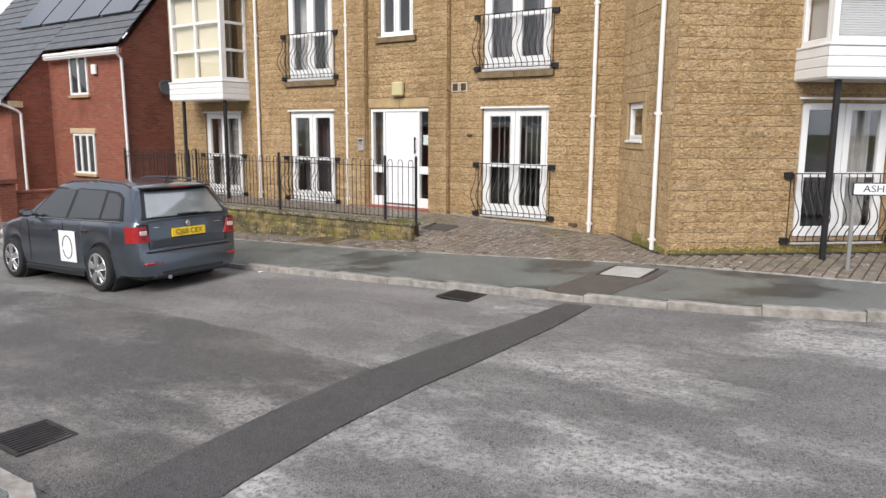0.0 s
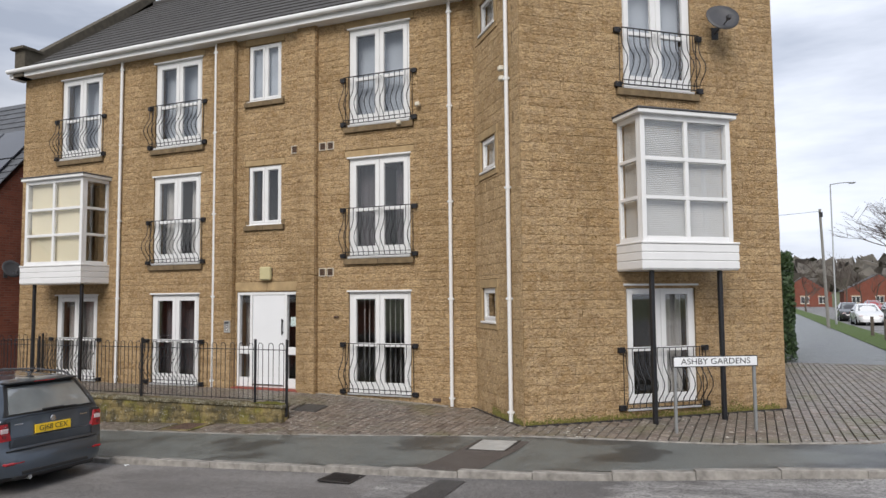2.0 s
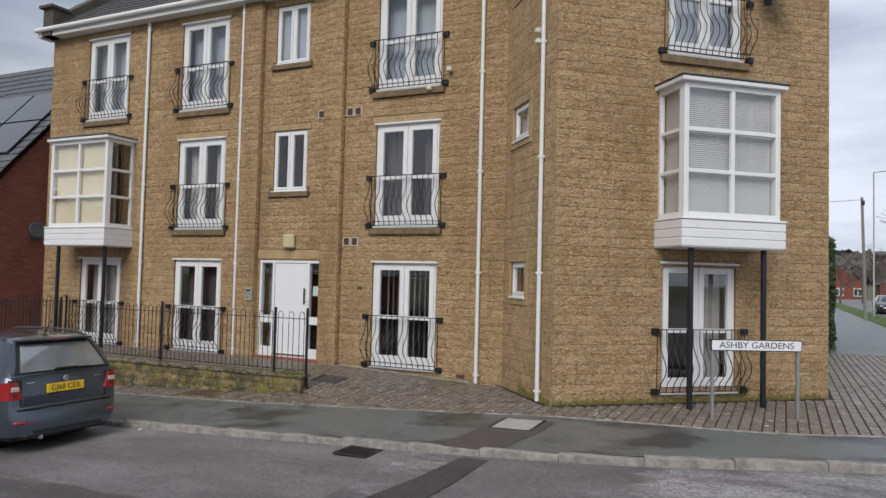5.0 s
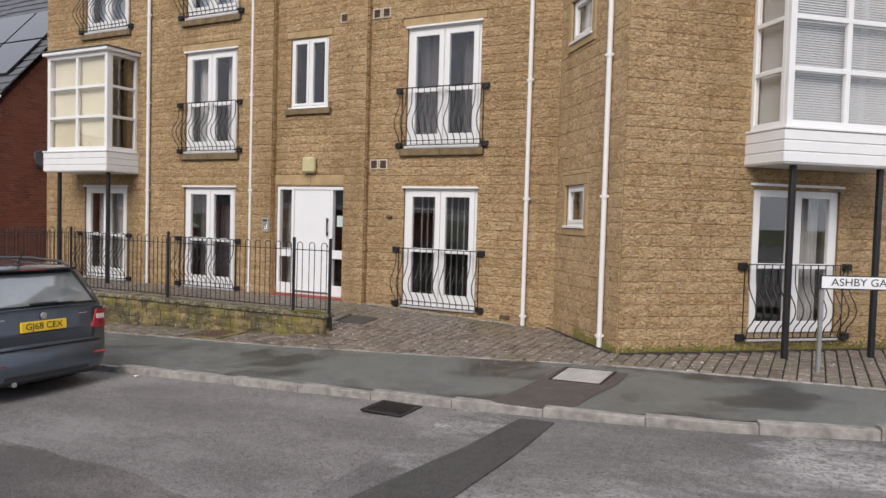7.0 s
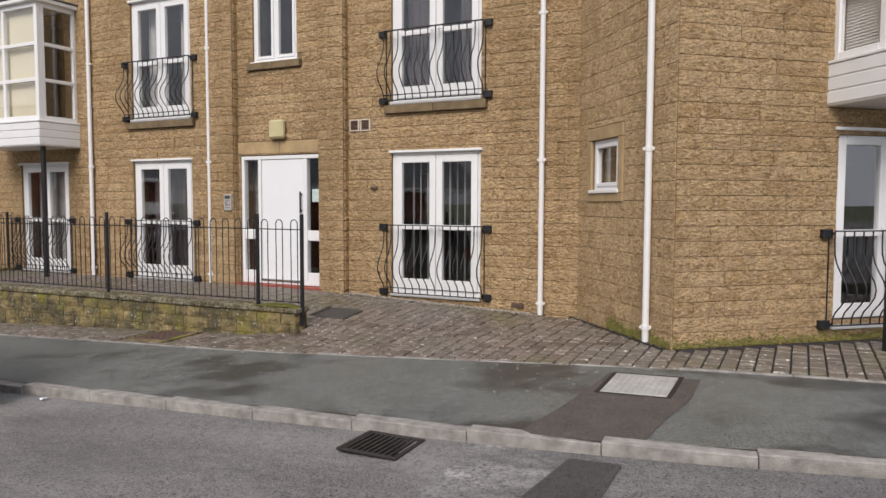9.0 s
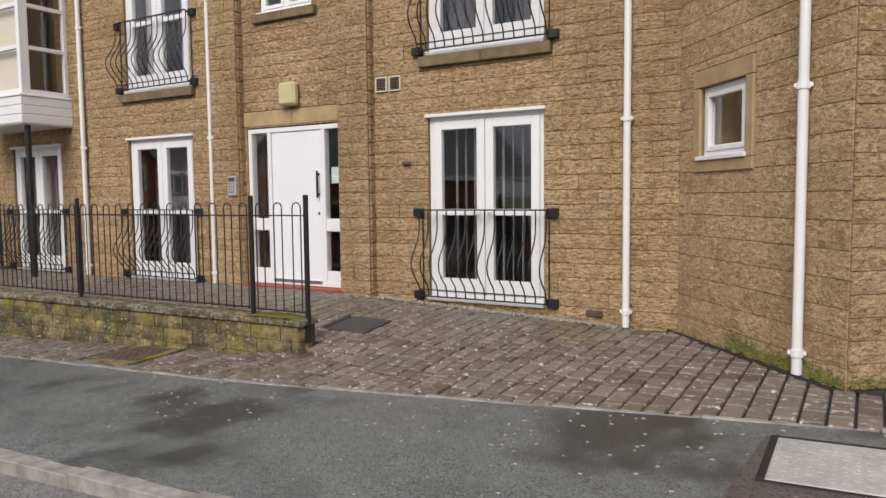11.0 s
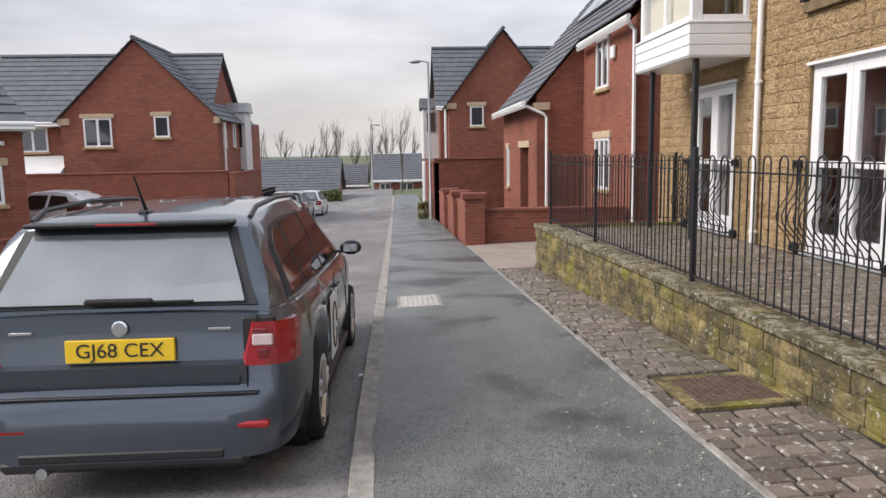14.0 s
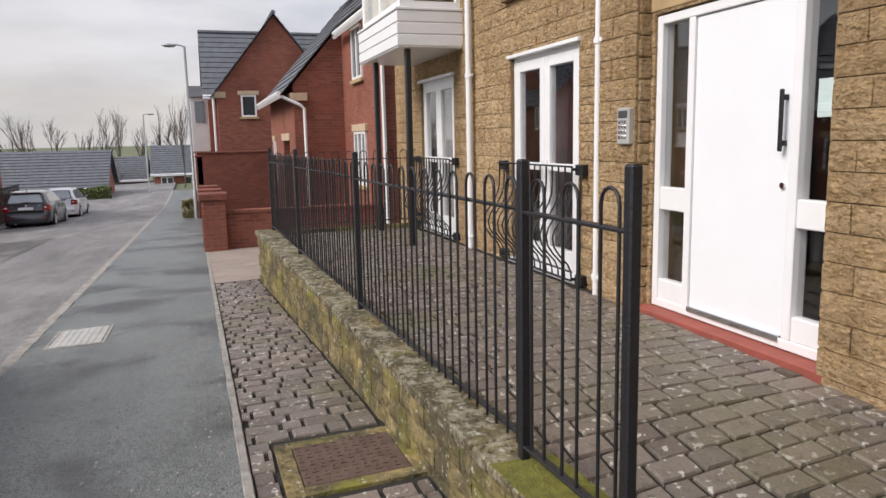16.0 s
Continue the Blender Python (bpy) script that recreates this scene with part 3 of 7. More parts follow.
sheet("side_road", ROAD, span(5.6, 12.5, 1.0), lambda x: 12, lambda x: 150, 30, lambda x, y: -0.38, "grey asphalt side road running north", "road", kind="structure")

# trench repair across the road
mb = MB()
tr = [(-3.75, -3.42, 7.5), (-3.86, -3.42, 6.6), (-4.1, -3.5, 5.4), (-4.22, -3.58, 4.6), (-4.24, -3.6, 3.7), (-4.2, -3.55, 2.9), (-4.1, -3.4, 2.0), (-3.9, -3.1, 0.5)]
for a, b, y in tr:
    mb.v += [(a, y, road_lie(a, y) + 0.01), (b, y, road_lie(b, y) + 0.01)]
mb.f += [(2 * i, 2 * i + 1, 2 * i + 3, 2 * i + 2) for i in range(len(tr) - 1)]
solid("trench_repair", mb, TRENCH, "dark strip of newer asphalt patched across the road", "road patch", kind="structure")
mb = MB()
rng = random.Random(2)
edge = []
for i in range(61):
    x = lerp(-30, -4.02, i / 60)
    y = table([(-30, 5.0), (-12, 5.15), (-8.5, 5.2), (-6, 5.05), (-4.02, 4.7)], x) + rng.uniform(-0.05, 0.05)
    edge.append((x, y))
for x, y in edge:
    for k in range(5):
        yy = lerp(2.2, y, k / 4)
        mb.v.append((x, yy, road_lie(x, yy) + 0.005))
mb.f += [(5 * i + k, 5 * i + 5 + k, 5 * i + 6 + k, 5 * i + 1 + k) for i in range(60) for k in range(4)]
solid("road_dark_surface", mb, ROAD_DARK, "darker older asphalt on the near half of the road", "road patch", kind="structure", smooth=True)
mb = MB()
for (a, b, y) in [(-4.15, -3.35, 7.66), (-4.05, -3.28, 8.3), (-4.0, -3.2, 8.8), (-3.95, -3.2, 9.4)]:
    mb.v += [(a, y, lie(a, y) + 0.005), (b, y, lie(b, y) + 0.005)]
mb.f += [(2 * i, 2 * i + 1, 2 * i + 3, 2 * i + 2) for i in range(3)]
solid("footway_patch", mb, PATCH, "brownish asphalt patch round the inspection cover in the footway", "road patch", kind="structure")

# ---------------------------------------------------------------- kerbs
def kerb_run(name, label, pts, width=0.125, step=0.91, side=1):
    """A row of kerb stones along a line; side 1 puts their width to the line's left."""
    ob = thing(name, label, "kerb", kind="structure")
    line = [Vector(p) for p in pts]
    d = 0.0
    acc = [0.0]
    for a, b in zip(line, line[1:]):
        acc.append(acc[-1] + (b - a).length)

    def at(s):
        for i in range(len(line) - 1):
            if s <= acc[i + 1] or i == len(line) - 2:
                return line[i].lerp(line[i + 1], (s - acc[i]) / (acc[i + 1] - acc[i]))

    meshes = []
    for k in range(4):
        mb = MB()
        c = 0.012 + 0.004 * k
        mb.cbox(0.003, 0.997, 0, width, -0.2, 0.018 - 0.002 * k, min(c, 0.006))
        meshes.append(mb.mesh("kerb_stone", KERB))
    k = 0
    while d < acc[-1] - 0.05:
        a, b = at(d), at(min(d + step, acc[-1]))
        za, zb = lie(*a), lie(*b)
        u = Vector((b.x - a.x, b.y - a.y, zb - za))
        n = Vector((-u.y, u.x, 0)).normalized() * side
        w = Vector((0, 0, 1))
        m = Matrix(((u.x, n.x, w.x, a.x), (u.y, n.y, w.y, a.y), (u.z, n.z, w.z, za), (0, 0, 0, 1)))
        o = new("kerb_stone", meshes[k % 4])
        o.parent = ob
        o.matrix_basis = m
        d += step
        k += 1
    return ob


kerb_run("kerb_north", "weathered concrete kerb stones along the footway", [(x, kerb_y(x)) for x in span(-60, -10, 5) + span(-9.5, 2.5, 0.45)])
kerb_run("kerb_south", "concrete kerb along the far side of the road", [(-60, 2.0), (-20, 2.08), (-5.4, 2.15), (-4.4, 2.15), (-3.7, 1.9), (-3.2, 1.3), (-3.0, 0.4), (-2.95, -4), (-2.9, -30)], side=-1)
kerb_run("kerb_side_road", "concrete kerb along the grass verge", [(2.5, 9.5), (3.8, 10.8), (4.8, 12.6), (5.4, 15.5), (5.6, 20), (5.6, 60)])

# edging stones between footway and setts
kerb_run("edging", "narrow concrete edging between footway and paving setts", [(x, paver_y(x)) for x in span(-21.6, 2.0, 0.6)], width=0.05, step=0.91)

# ---------------------------------------------------------------- block walls
random.seed(5)


def unit_blocks(name, mat, count=6):
    """Split-faced blocks, one unit wide, deep and high; the face is uneven."""
    out = []
    for k in range(count):
        mb = MB()
        nx, nz = 3, 2
        for j in range(nz + 1):
            for i in range(nx + 1):
                edge = i in (0, nx) or j in (0, nz)
                y = -random.uniform(0.45, 0.62) if edge else -random.uniform(0.7, 1.0)
                mb.v.append((i / nx + (random.uniform(-0.06, 0.06) if 0 < i < nx else 0), y, j / nz + (random.uniform(-0.1, 0.1) if 0 < j < nz else 0)))
        for j in range(nz):
            for i in range(nx):
                a = j * (nx + 1) + i
                mb.f.append((a, a + 1, a + nx + 2, a + nx + 1))
        base = len(mb.v)
        mb.v += [(0, 0.6, 0), (1, 0.6, 0), (1, 0.6, 1), (0, 0.6, 1)]
        low = [0, 1, 2, 3]
        mb.f.append((base, base + 1, *low[::-1]))
        top = [8, 9, 10, 11]
        mb.f.append((*top, base + 2, base + 3))
        mb.f.append((base, 0, 4, 8, base + 3))
        mb.f.append((base + 1, base + 2, 11, 7, 3))
        out.append((mb, mb.mesh(name, mat)))
    return out


def courses(u0, u1, z0, z1, holes, top=None, h=0.150, w=0.43, gap=0.007):
    """Rectangles of coursed blocks between u0 and u1, leaving out the holes."""
    out = []
    row = 0
    z = z0
    while z < z1 - 0.03:
        zt = min(z + h, z1)
        a0, a1 = u0, u1
        if top:
            while a0 < a1 and top(a0) < zt:
                a0 += 0.02
            while a1 > a0 and top(a1) < zt:
                a1 -= 0.02
        runs = [(a0, a1)]
        for (p, q, r, s) in holes:
            if zt > r + 0.02 and z < s - 0.02:
                nxt = []
                for a, b in runs:
                    if q <= a or p >= b:
                        nxt.append((a, b))
                    else:
                        if p > a:
                            nxt.append((a, p))
                        if q < b:
                            nxt.append((q, b))
                runs = nxt
        for a, b in runs:
            x = a
            first = True
            while x < b - 0.02:
                step = w * random.uniform(0.72, 1.22)
                if first and row % 2:
                    step *= 0.5
                first = False
                e = x + step
                if b - e < 0.13:
                    e = b
                out.append((x + gap / 2, min(e, b) - gap / 2, z + gap / 2, zt - gap / 2))
                x = e
        # part courses that fill up to a sill or down to a lintel
        for (hp, hq, r, s) in holes:
            hp, hq = max(hp, u0), min(hq, u1)
            if hq - hp < 0.05:
                continue
            for c, d in ((z, r), (s, zt)):
                if 0.03 < d - c < h - 0.02 and c >= z - 1e-6 and d <= zt + 1e-6:
                    if zt > r + 0.02 and z < s - 0.02 and not any(a2 < (hp + hq) / 2 < b2 and c2 < (c + d) / 2 < d2 for a2, b2, c2, d2 in holes):
                        k = max(1, round((hq - hp) / w))
                        for i in range(k):
                            out.append((lerp(hp, hq, i / k) + gap / 2, lerp(hp, hq, (i + 1) / k) - gap / 2, c + gap / 2, d - gap / 2))
        z = zt
        row += 1
    return out


def lay(wall, rects, blocks, joined_mat, near, proud=0.024, limit=295, name="block"):
    """Nearest blocks become parts of the wall, the rest one joined part."""
    rest = MB()
    used = 0
    for (a, b, c, d) in rects:
        mb, me = random.choice(blocks)
        dep = proud * random.uniform(0.7, 1.15)
        if used < limit and near((a + b) / 2, (c + d) / 2):
            o = new(name, me)
            o.parent = wall
            o.matrix_basis = Matrix.Translation((a, 0, c)) @ Matrix.Diagonal((b - a, dep, d - c, 1))
            used += 1
        else:
            rest.add([(a + p[0] * (b - a), p[1] * dep, c + p[2] * (d - c)) for p in mb.v], mb.f)
    if rest.v:
        tagged(part("blockwork", rest, joined_mat, wall), kind="stuff")
    return used


def backing(name, m, u0, u1, z0, z1, holes, thick, mat, label, top=None, kind="structure"):
    """A wall with real openings: slabs between the holes. top: points (u, z) of a gable outline."""
    us = sorted({u0, u1, *[h[0] for h in holes], *[h[1] for h in holes]})
    zs = sorted({z0, z1, *[h[2] for h in holes], *[h[3] for h in holes]})
    mb = MB()
    for a, b in zip(us, us[1:]):
        start = None
        for c, d in zip(zs, zs[1:]):
            um, zm = (a + b) / 2, (c + d) / 2
            solid_here = not any(p < um < q and r < zm < s for p, q, r, s in holes)
            if solid_here and start is None:
                start = c
            if not solid_here and start is not None:
                mb.box(a, b, 0, thick, start, c)
                start = None
        if start is not None:
            mb.box(a, b, 0, thick, start, zs[-1])
    if top:
        mb.prism(top, 0, thick, "y")
    return solid(name, mb, mat, label, "wall", kind=kind, m=m)


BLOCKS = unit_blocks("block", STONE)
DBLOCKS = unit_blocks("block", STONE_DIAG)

DOORS = [(-16.24, -14.84), (-13.11, -11.71), (-7.82, -6.42)]
FLOORS = [(-0.18, 1.86), (2.56, 4.60), (5.28, 7.32)]
holes = [(a, b, c, d) for (a, b) in DOORS for (c, d) in FLOORS if not (a < -16 and 2 < c < 4)]
holes.append((-16.2, -14.86, 2.56, 4.6))
ENTRY = (-10.64, -9.02, -0.2, 1.88)
STAIR = [(-10.36, -9.5, 3.33, 4.62), (-10.38, -9.52, 6.07, 7.34)]
holes.append(ENTRY)
holes += STAIR
EAVE = 7.62
wall_front = backing("wall_front", FRONT, -17.6, -5.05, -1.3, EAVE, holes, 0.3, MORTAR, "coursed honey-coloured split stone wall of the flats")
# smooth bands that interrupt the blockwork: lintels and sills
BANDS = []
for (a, b) in DOORS:
    for k, (c, d) in enumerate(FLOORS):
        if k and not (a < -16 and k == 1):
            BANDS.append((a - 0.1, b + 0.1, d + 0.015, d + 0.155))
            BANDS.append((a - 0.1, b + 0.1, c - 0.16, c - 0.02))
BANDS.append((-10.7, -8.98, 1.9, 2.1))
for (a, b, c, d) in STAIR:
    BANDS.append((a - 0.1, b + 0.1, d + 0.01, d + 0.15))
    BANDS.append((a - 0.1, b + 0.1, c - 0.13, c - 0.01))
BAY_L = (-16.55, -14.5, 2.12, 4.95)
PIL = [(-11.2, -10.7), (-9.02, -8.58)]
pil_holes = [(a, b, -2, 9) for a, b in PIL]
rects = courses(-17.6, -5.05, -0.78, EAVE, holes + BANDS + pil_holes)
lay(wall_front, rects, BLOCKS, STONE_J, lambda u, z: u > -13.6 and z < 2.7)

for k, (a, b) in enumerate(PIL):
    p = backing("wall_pier_%d" % (k + 1), Matrix.Translation((0, WALL_Y - 0.11, 0)), a, b, -0.8, EAVE - 0.06, [], 0.11, MORTAR, "projecting split stone pier beside the entrance")
    lay(p, courses(a, b, -0.78, EAVE - 0.06, [], w=0.36), BLOCKS, STONE_J, lambda u, z: z < 4)
    for s, u in ((0, a), (1, b)):
        side = MB()
        for i, z in enumerate(span(-0.78, EAVE - 0.07, 0.15)[:-1]):
            side.cbox(u - 0.022 if s == 0 else u, u if s == 0 else u + 0.022, 0.0, 0.11, z + 0.004, z + 0.146, 0.01)
        tagged(part("return_blocks", side, STONE_J, p), kind="stuff")

gable_holes = [(1.87, 3.22, -0.08, 1.84), (1.93, 3.3, 5.26, 7.26), (1.9, 3.3, 2.62, 4.55)]
GT = 8.05
PEAK = 10.55
wall_gable = backing("wall_gable", GABLE, -0.0, 5.07, -0.8, GT, gable_holes, 0.3, MORTAR, "gabled split stone end wall of the flats",
                     top=[(0, GT), (5.07, GT), (2.535, PEAK)])
gb = [(1.77, 3.42, 5.1, 5.24), (1.85, 3.42, 7.28, 7.42)]
gtop = lambda u: GT + (PEAK - GT) * (1 - abs(u - 2.535) / 2.535)
rects = courses(0, 5.07, -0.74, PEAK, gable_holes + gb, top=gtop)
lay(wall_gable, rects, BLOCKS, STONE_J, lambda u, z: z < 3.3)
LD = (G1 - D0).length
SW = [(0.4, 1.1, 1.28, 1.88), (0.42, 1.17, 4.0, 4.6), (0.42, 1.2, 6.6, 7.2)]
wall_bay = backing("wall_diagonal", DIAG, 0.0, LD, -0.8, EAVE, SW, 0.3, MORTAR, "smoother stone block wall turning out to the gable")
sb = [(a - 0.12, b + 0.12, c - 0.14, d + 0.16) for a, b, c, d in SW]
lay(wall_bay, courses(0, LD, -0.74, EAVE, sb, h=0.19, w=0.40), DBLOCKS, STONE_DIAG_J, lambda u, z: z < 3.4, proud=0.016)
# gable's far flank and the back, closing the house
back = MB()
side = GN * -8.5
B1 = G2 + side
for p, q in (((G2.x, G2.y), (B1.x, B1.y)), ((B1.x, B1.y), (-8, 20.5)), ((-8, 20.5), (-17.6, 20.5)), ((-17.6, 20.5), (-17.6, 12.24))):
    d = (Vector(q) - Vector(p)).normalized()
    n = Vector((-d.y, d.x)) * 0.25
    pts = [p, q, (q[0] + n.x, q[1] + n.y), (p[0] + n.x, p[1] + n.y)]
    back.prism(pts, -1.3, 7.6)
solid("wall_rear", back, MORTAR, "plain stone side and rear walls of the flats", "wall", kind="structure")
# party gable at the west end
mb = MB()
mb.prism([(12.24, 7.6), (20.5, 7.6), (16.3, 11.2)], -17.6, -17.3, "x")
solid("wall_west_gable", mb, MORTAR, "stone gable at the west end of the flats", "wall", kind="structure")
# floors inside, so that rooms are closed
mb = MB()
for z in (2.2, 4.95, 7.62):
    mb.prism([(-17.4, 12.5), (-5, 12.5), (-3.5, 10.8), (0.0, 13.9), (-4.5, 19.5), (-8, 20.3), (-17.4, 20.3)], z, z + 0.2)
solid("floor_slabs", mb, DARKROOM, "storey floors inside the flats", "floor", kind="structure")
mb = MB()
for u in (-14.4, -11.4, -8.5, -5.3):
    mb.box(u - 0.06, u + 0.06, 12.56, 18, -0.8, 7.6)
mb.box(-17.3, -5.3, 15.6, 15.75, -0.8, 7.6)
solid("inner_walls", mb, DARKROOM, "dim inner room walls behind the windows", "wall", kind="structure")


# ---------------------------------------------------------------- roof of the flats
def tiled_slope(name, parent, corners, mat, course=0.33, thick=0.03, label=""):
    """corners: eave start, eave end, top end, top start. Courses are stepped slabs."""
    e0, e1, t1, t0 = [Vector(c) for c in corners]
    rows = max(2, round(((t0 - e0).length + (t1 - e1).length) / 2 / course))
    nrm = (e1 - e0).cross(t0 - e0).normalized()
    mb = MB()
    for r in range(rows):
        a, b = r / rows, min(1.0, (r + 1.12) / rows)
        p, q = e0.lerp(t0, a), e1.lerp(t1, a)
        s, t = e1.lerp(t1, b), e0.lerp(t0, b)
        k = len(mb.v)
        up, lo = nrm * thick, nrm * 0.004
        mb.v += [tuple(x) for x in (p, q, s, t, p + up, q + up, s + lo * 2, t + lo * 2)]
        mb.f += [(k + 4, k + 5, k + 6, k + 7), (k, k + 1, k + 5, k + 4), (k, k + 4, k + 7, k + 3), (k + 1, k + 2, k + 6, k + 5), (k, k + 3, k + 2, k + 1)]
    pieces("tile_course", mb, mat, parent, label)


roof = thing("roof", "dark brown-grey concrete tiled pitched roof of the flats", "roof", kind="structure")
RZ, RY = 11.05, 16.3
EZ, EY = 7.66, 11.9
tiled_slope("tile_slope", roof, [(-17.35, EY, EZ), (-5.3, EY, EZ), (-4.9, RY, RZ), (-17.35, RY, RZ)], ROOF)
tiled_slope("tile_slope", roof, [(-5.0, 20.8, EZ), (-17.35, 20.8, EZ), (-17.35, RY, RZ), (-4.9, RY, RZ)], ROOF)
# slope over the diagonal wall and the gable wing
tiled_slope("tile_slope", roof, [(-5.3, EY, EZ), (-3.95, 10.6, EZ), (-2.0, 12.8, 10.5), (-4.9, RY, RZ)], ROOF)
pk = G1 + GU * 2.535
wing_l = G1 - GN * 0.1
wing_r = G2 - GN * 0.1
rl, rr = wing_l - GN * 8, wing_r - GN * 8
pb = pk - GN * 8.0
tiled_slope("tile_slope", roof, [(wing_r.x, wing_r.y, 7.95), (rr.x, rr.y, 7.95), (pb.x, pb.y, PEAK), (pk.x - GN.x * 0.1, pk.y - GN.y * 0.1, PEAK)], ROOF)
tiled_slope("tile_slope", roof, [(rl.x, rl.y, 7.95), (wing_l.x, wing_l.y, 7.95), (pk.x - GN.x * 0.1, pk.y - GN.y * 0.1, PEAK), (pb.x, pb.y, PEAK)], ROOF)
# ridge tiles
mb = MB()
for x in span(-17.3, -4.9, 0.45)[:-1]:
    mb.tube([(x, RY, RZ + 0.0), (x + 0.44, RY, RZ + 0.0)], 0.11, 8)
tagged(part("ridge_tiles", mb, ROOF, roof), kind="stuff")
# parapet coping at the west gable
cop = thing("west_coping", "weathered dark stone coping on the west gable parapet", "coping", kind="structure")
mb = MB()
mb.prism([(11.95, 7.75), (12.3, 7.75), (16.3, 11.05), (16.3, 11.45), (12.4, 8.28), (11.95, 8.28)], -17.68, -17.3, "x")
part("coping_stones", mb, COPING, cop)
mb = MB()
mb.cbox(-17.75, -17.25, 11.85, 12.45, 8.22, 8.3, 0.01)
mb.cbox(-17.66, -17.3, 11.9, 12.4, 7.5, 7.72, 0.01)
part("kneeler", mb, COPING, cop)
# gable coping and kneelers
cop = thing("gable_coping", "weathered dark stone coping and kneelers on the gable", "coping", kind="structure", m=GABLE)
for s in (0, 1):
    mb = MB()
    f = (lambda u: u) if s == 0 else (lambda u: 5.07 - u)
    pts = [(f(-0.12), GT - 0.06), (f(0.12), GT - 0.1), (f(2.535), PEAK - 0.02), (f(2.535), PEAK + 0.1), (f(0.1), GT + 0.06), (f(-0.2), GT + 0.06), (f(-0.2), GT)]
    mb.prism(pts if s == 0 else pts[::-1], -0.09, 0.34, "y")
    part("coping_stones", mb, COPING, cop)
    mb = MB()
    a, b = sorted((f(-0.17), f(0.28)))
    mb.cbox(a, b, -0.05, 0.3, GT - 0.35, GT - 0.02, 0.012)
    a, b = sorted((f(-0.12), f(0.28)))
    mb.cbox(a, b, -0.045, 0.3, GT - 0.62, GT - 0.36, 0.012)
    a, b = sorted((f(-0.07), f(0.24)))
    mb.cbox(a, b, -0.04, 0.3, GT - 0.85, GT - 0.63, 0.012)
    part("kneeler", mb, ASHLAR, cop, "stepped sandstone kneeler")

# gutters, fascia
gut = thing("gutter", "white plastic fascia and half-round gutter along the eaves", "gutter", kind="structure")
eave_line = [(-17.85, 11.88), (-5.25, 11.88), (-3.92, 10.25)]
mb = MB()
for p, q in zip(eave_line, eave_line[1:]):
    d = (Vector(q) - Vector(p)).normalized()
    n = Vector((d.y, -d.x))
    o = [Vector(p) - n * 0.06, Vector(q) - n * 0.06, Vector(q) - n * 0.09, Vector(p) - n * 0.09]
    mb.prism([(v.x, v.y) for v in o], 7.5, 7.72)
    s = [Vector(p) - n * 0.09, Vector(q) - n * 0.09, Vector(q) - n * 0.45, Vector(p) - n * 0.45]
    mb.prism([(v.x, v.y) for v in s], 7.5, 7.515)
part("fascia", mb, WHITE, gut)
mb = MB()
for p, q in zip(eave_line, eave_line[1:]):
    mb.tube([(p[0], p[1], 7.66), (q[0], q[1], 7.66)], 0.06, 10)
part("gutter_channel", mb, WHITE, gut, smooth=True)


def downpipe(x, y, z0, z1, r=0.036, out=(0, -1), label="white plastic downpipe with clips fixed to the stone wall"):
    t = thing("downpipe", label, "downpipe", m=Matrix.Translation((x, y, 0)), group="downpipes")
    mb = MB()
    mb.tube([(0, 0, z0), (0, 0, z1)], r, 10)
    part("pipe", mb, WHITE, t, smooth=True)
    for z in span(z0 + 0.15, z1 - 0.3, 1.75):
        mb = MB()
        mb.tube([(0, 0, z - 0.025), (0, 0, z + 0.025)], r + 0.009, 10)
        mb.cbox(-0.06, 0.06, -0.012, 0.03, z - 0.015, z + 0.015, 0.004)
        part("pipe_clip", mb, WHITE, t)
    return t


downpipe(-5.53, 12.16, -0.33, 7.6)
downpipe(-14.12, 12.16, -0.22, 7.6)
downpipe(-11.22, 12.12, -0.2, 7.6, r=0.026, label="slim cream downpipe beside the stone pier")
pg = D0 + DU * 1.86 + Vector((-DU.y, DU.x)) * -0.06
downpipe(pg.x, pg.y, -0.3, 7.5)


# ---------------------------------------------------------------- windows, doors, balconies
def ring_frame(mb, x0, x1, z0, z1, y0, y1, w, c=0.006):
    """Four mitred-looking rails round an opening."""
    mb.cbox(x0, x0 + w, y0, y1, z0, z1, c)
    mb.cbox(x1 - w, x1, y0, y1, z0, z1, c)
    mb.cbox(x0 + w, x1 - w, y0, y1, z1 - w, z1, c)
    mb.cbox(x0 + w, x1 - w, y0, y1, z0, z0 + w, c)


def glass_pane(parent, x0, x1, z0, z1, y, mat=None):
    mb = MB()
    mb.box(x0, x1, y, y + 0.006, z0, z1)
    o = part("pane", mb, mat or GLASS, parent)
    o.visible_shadow = False
    return o


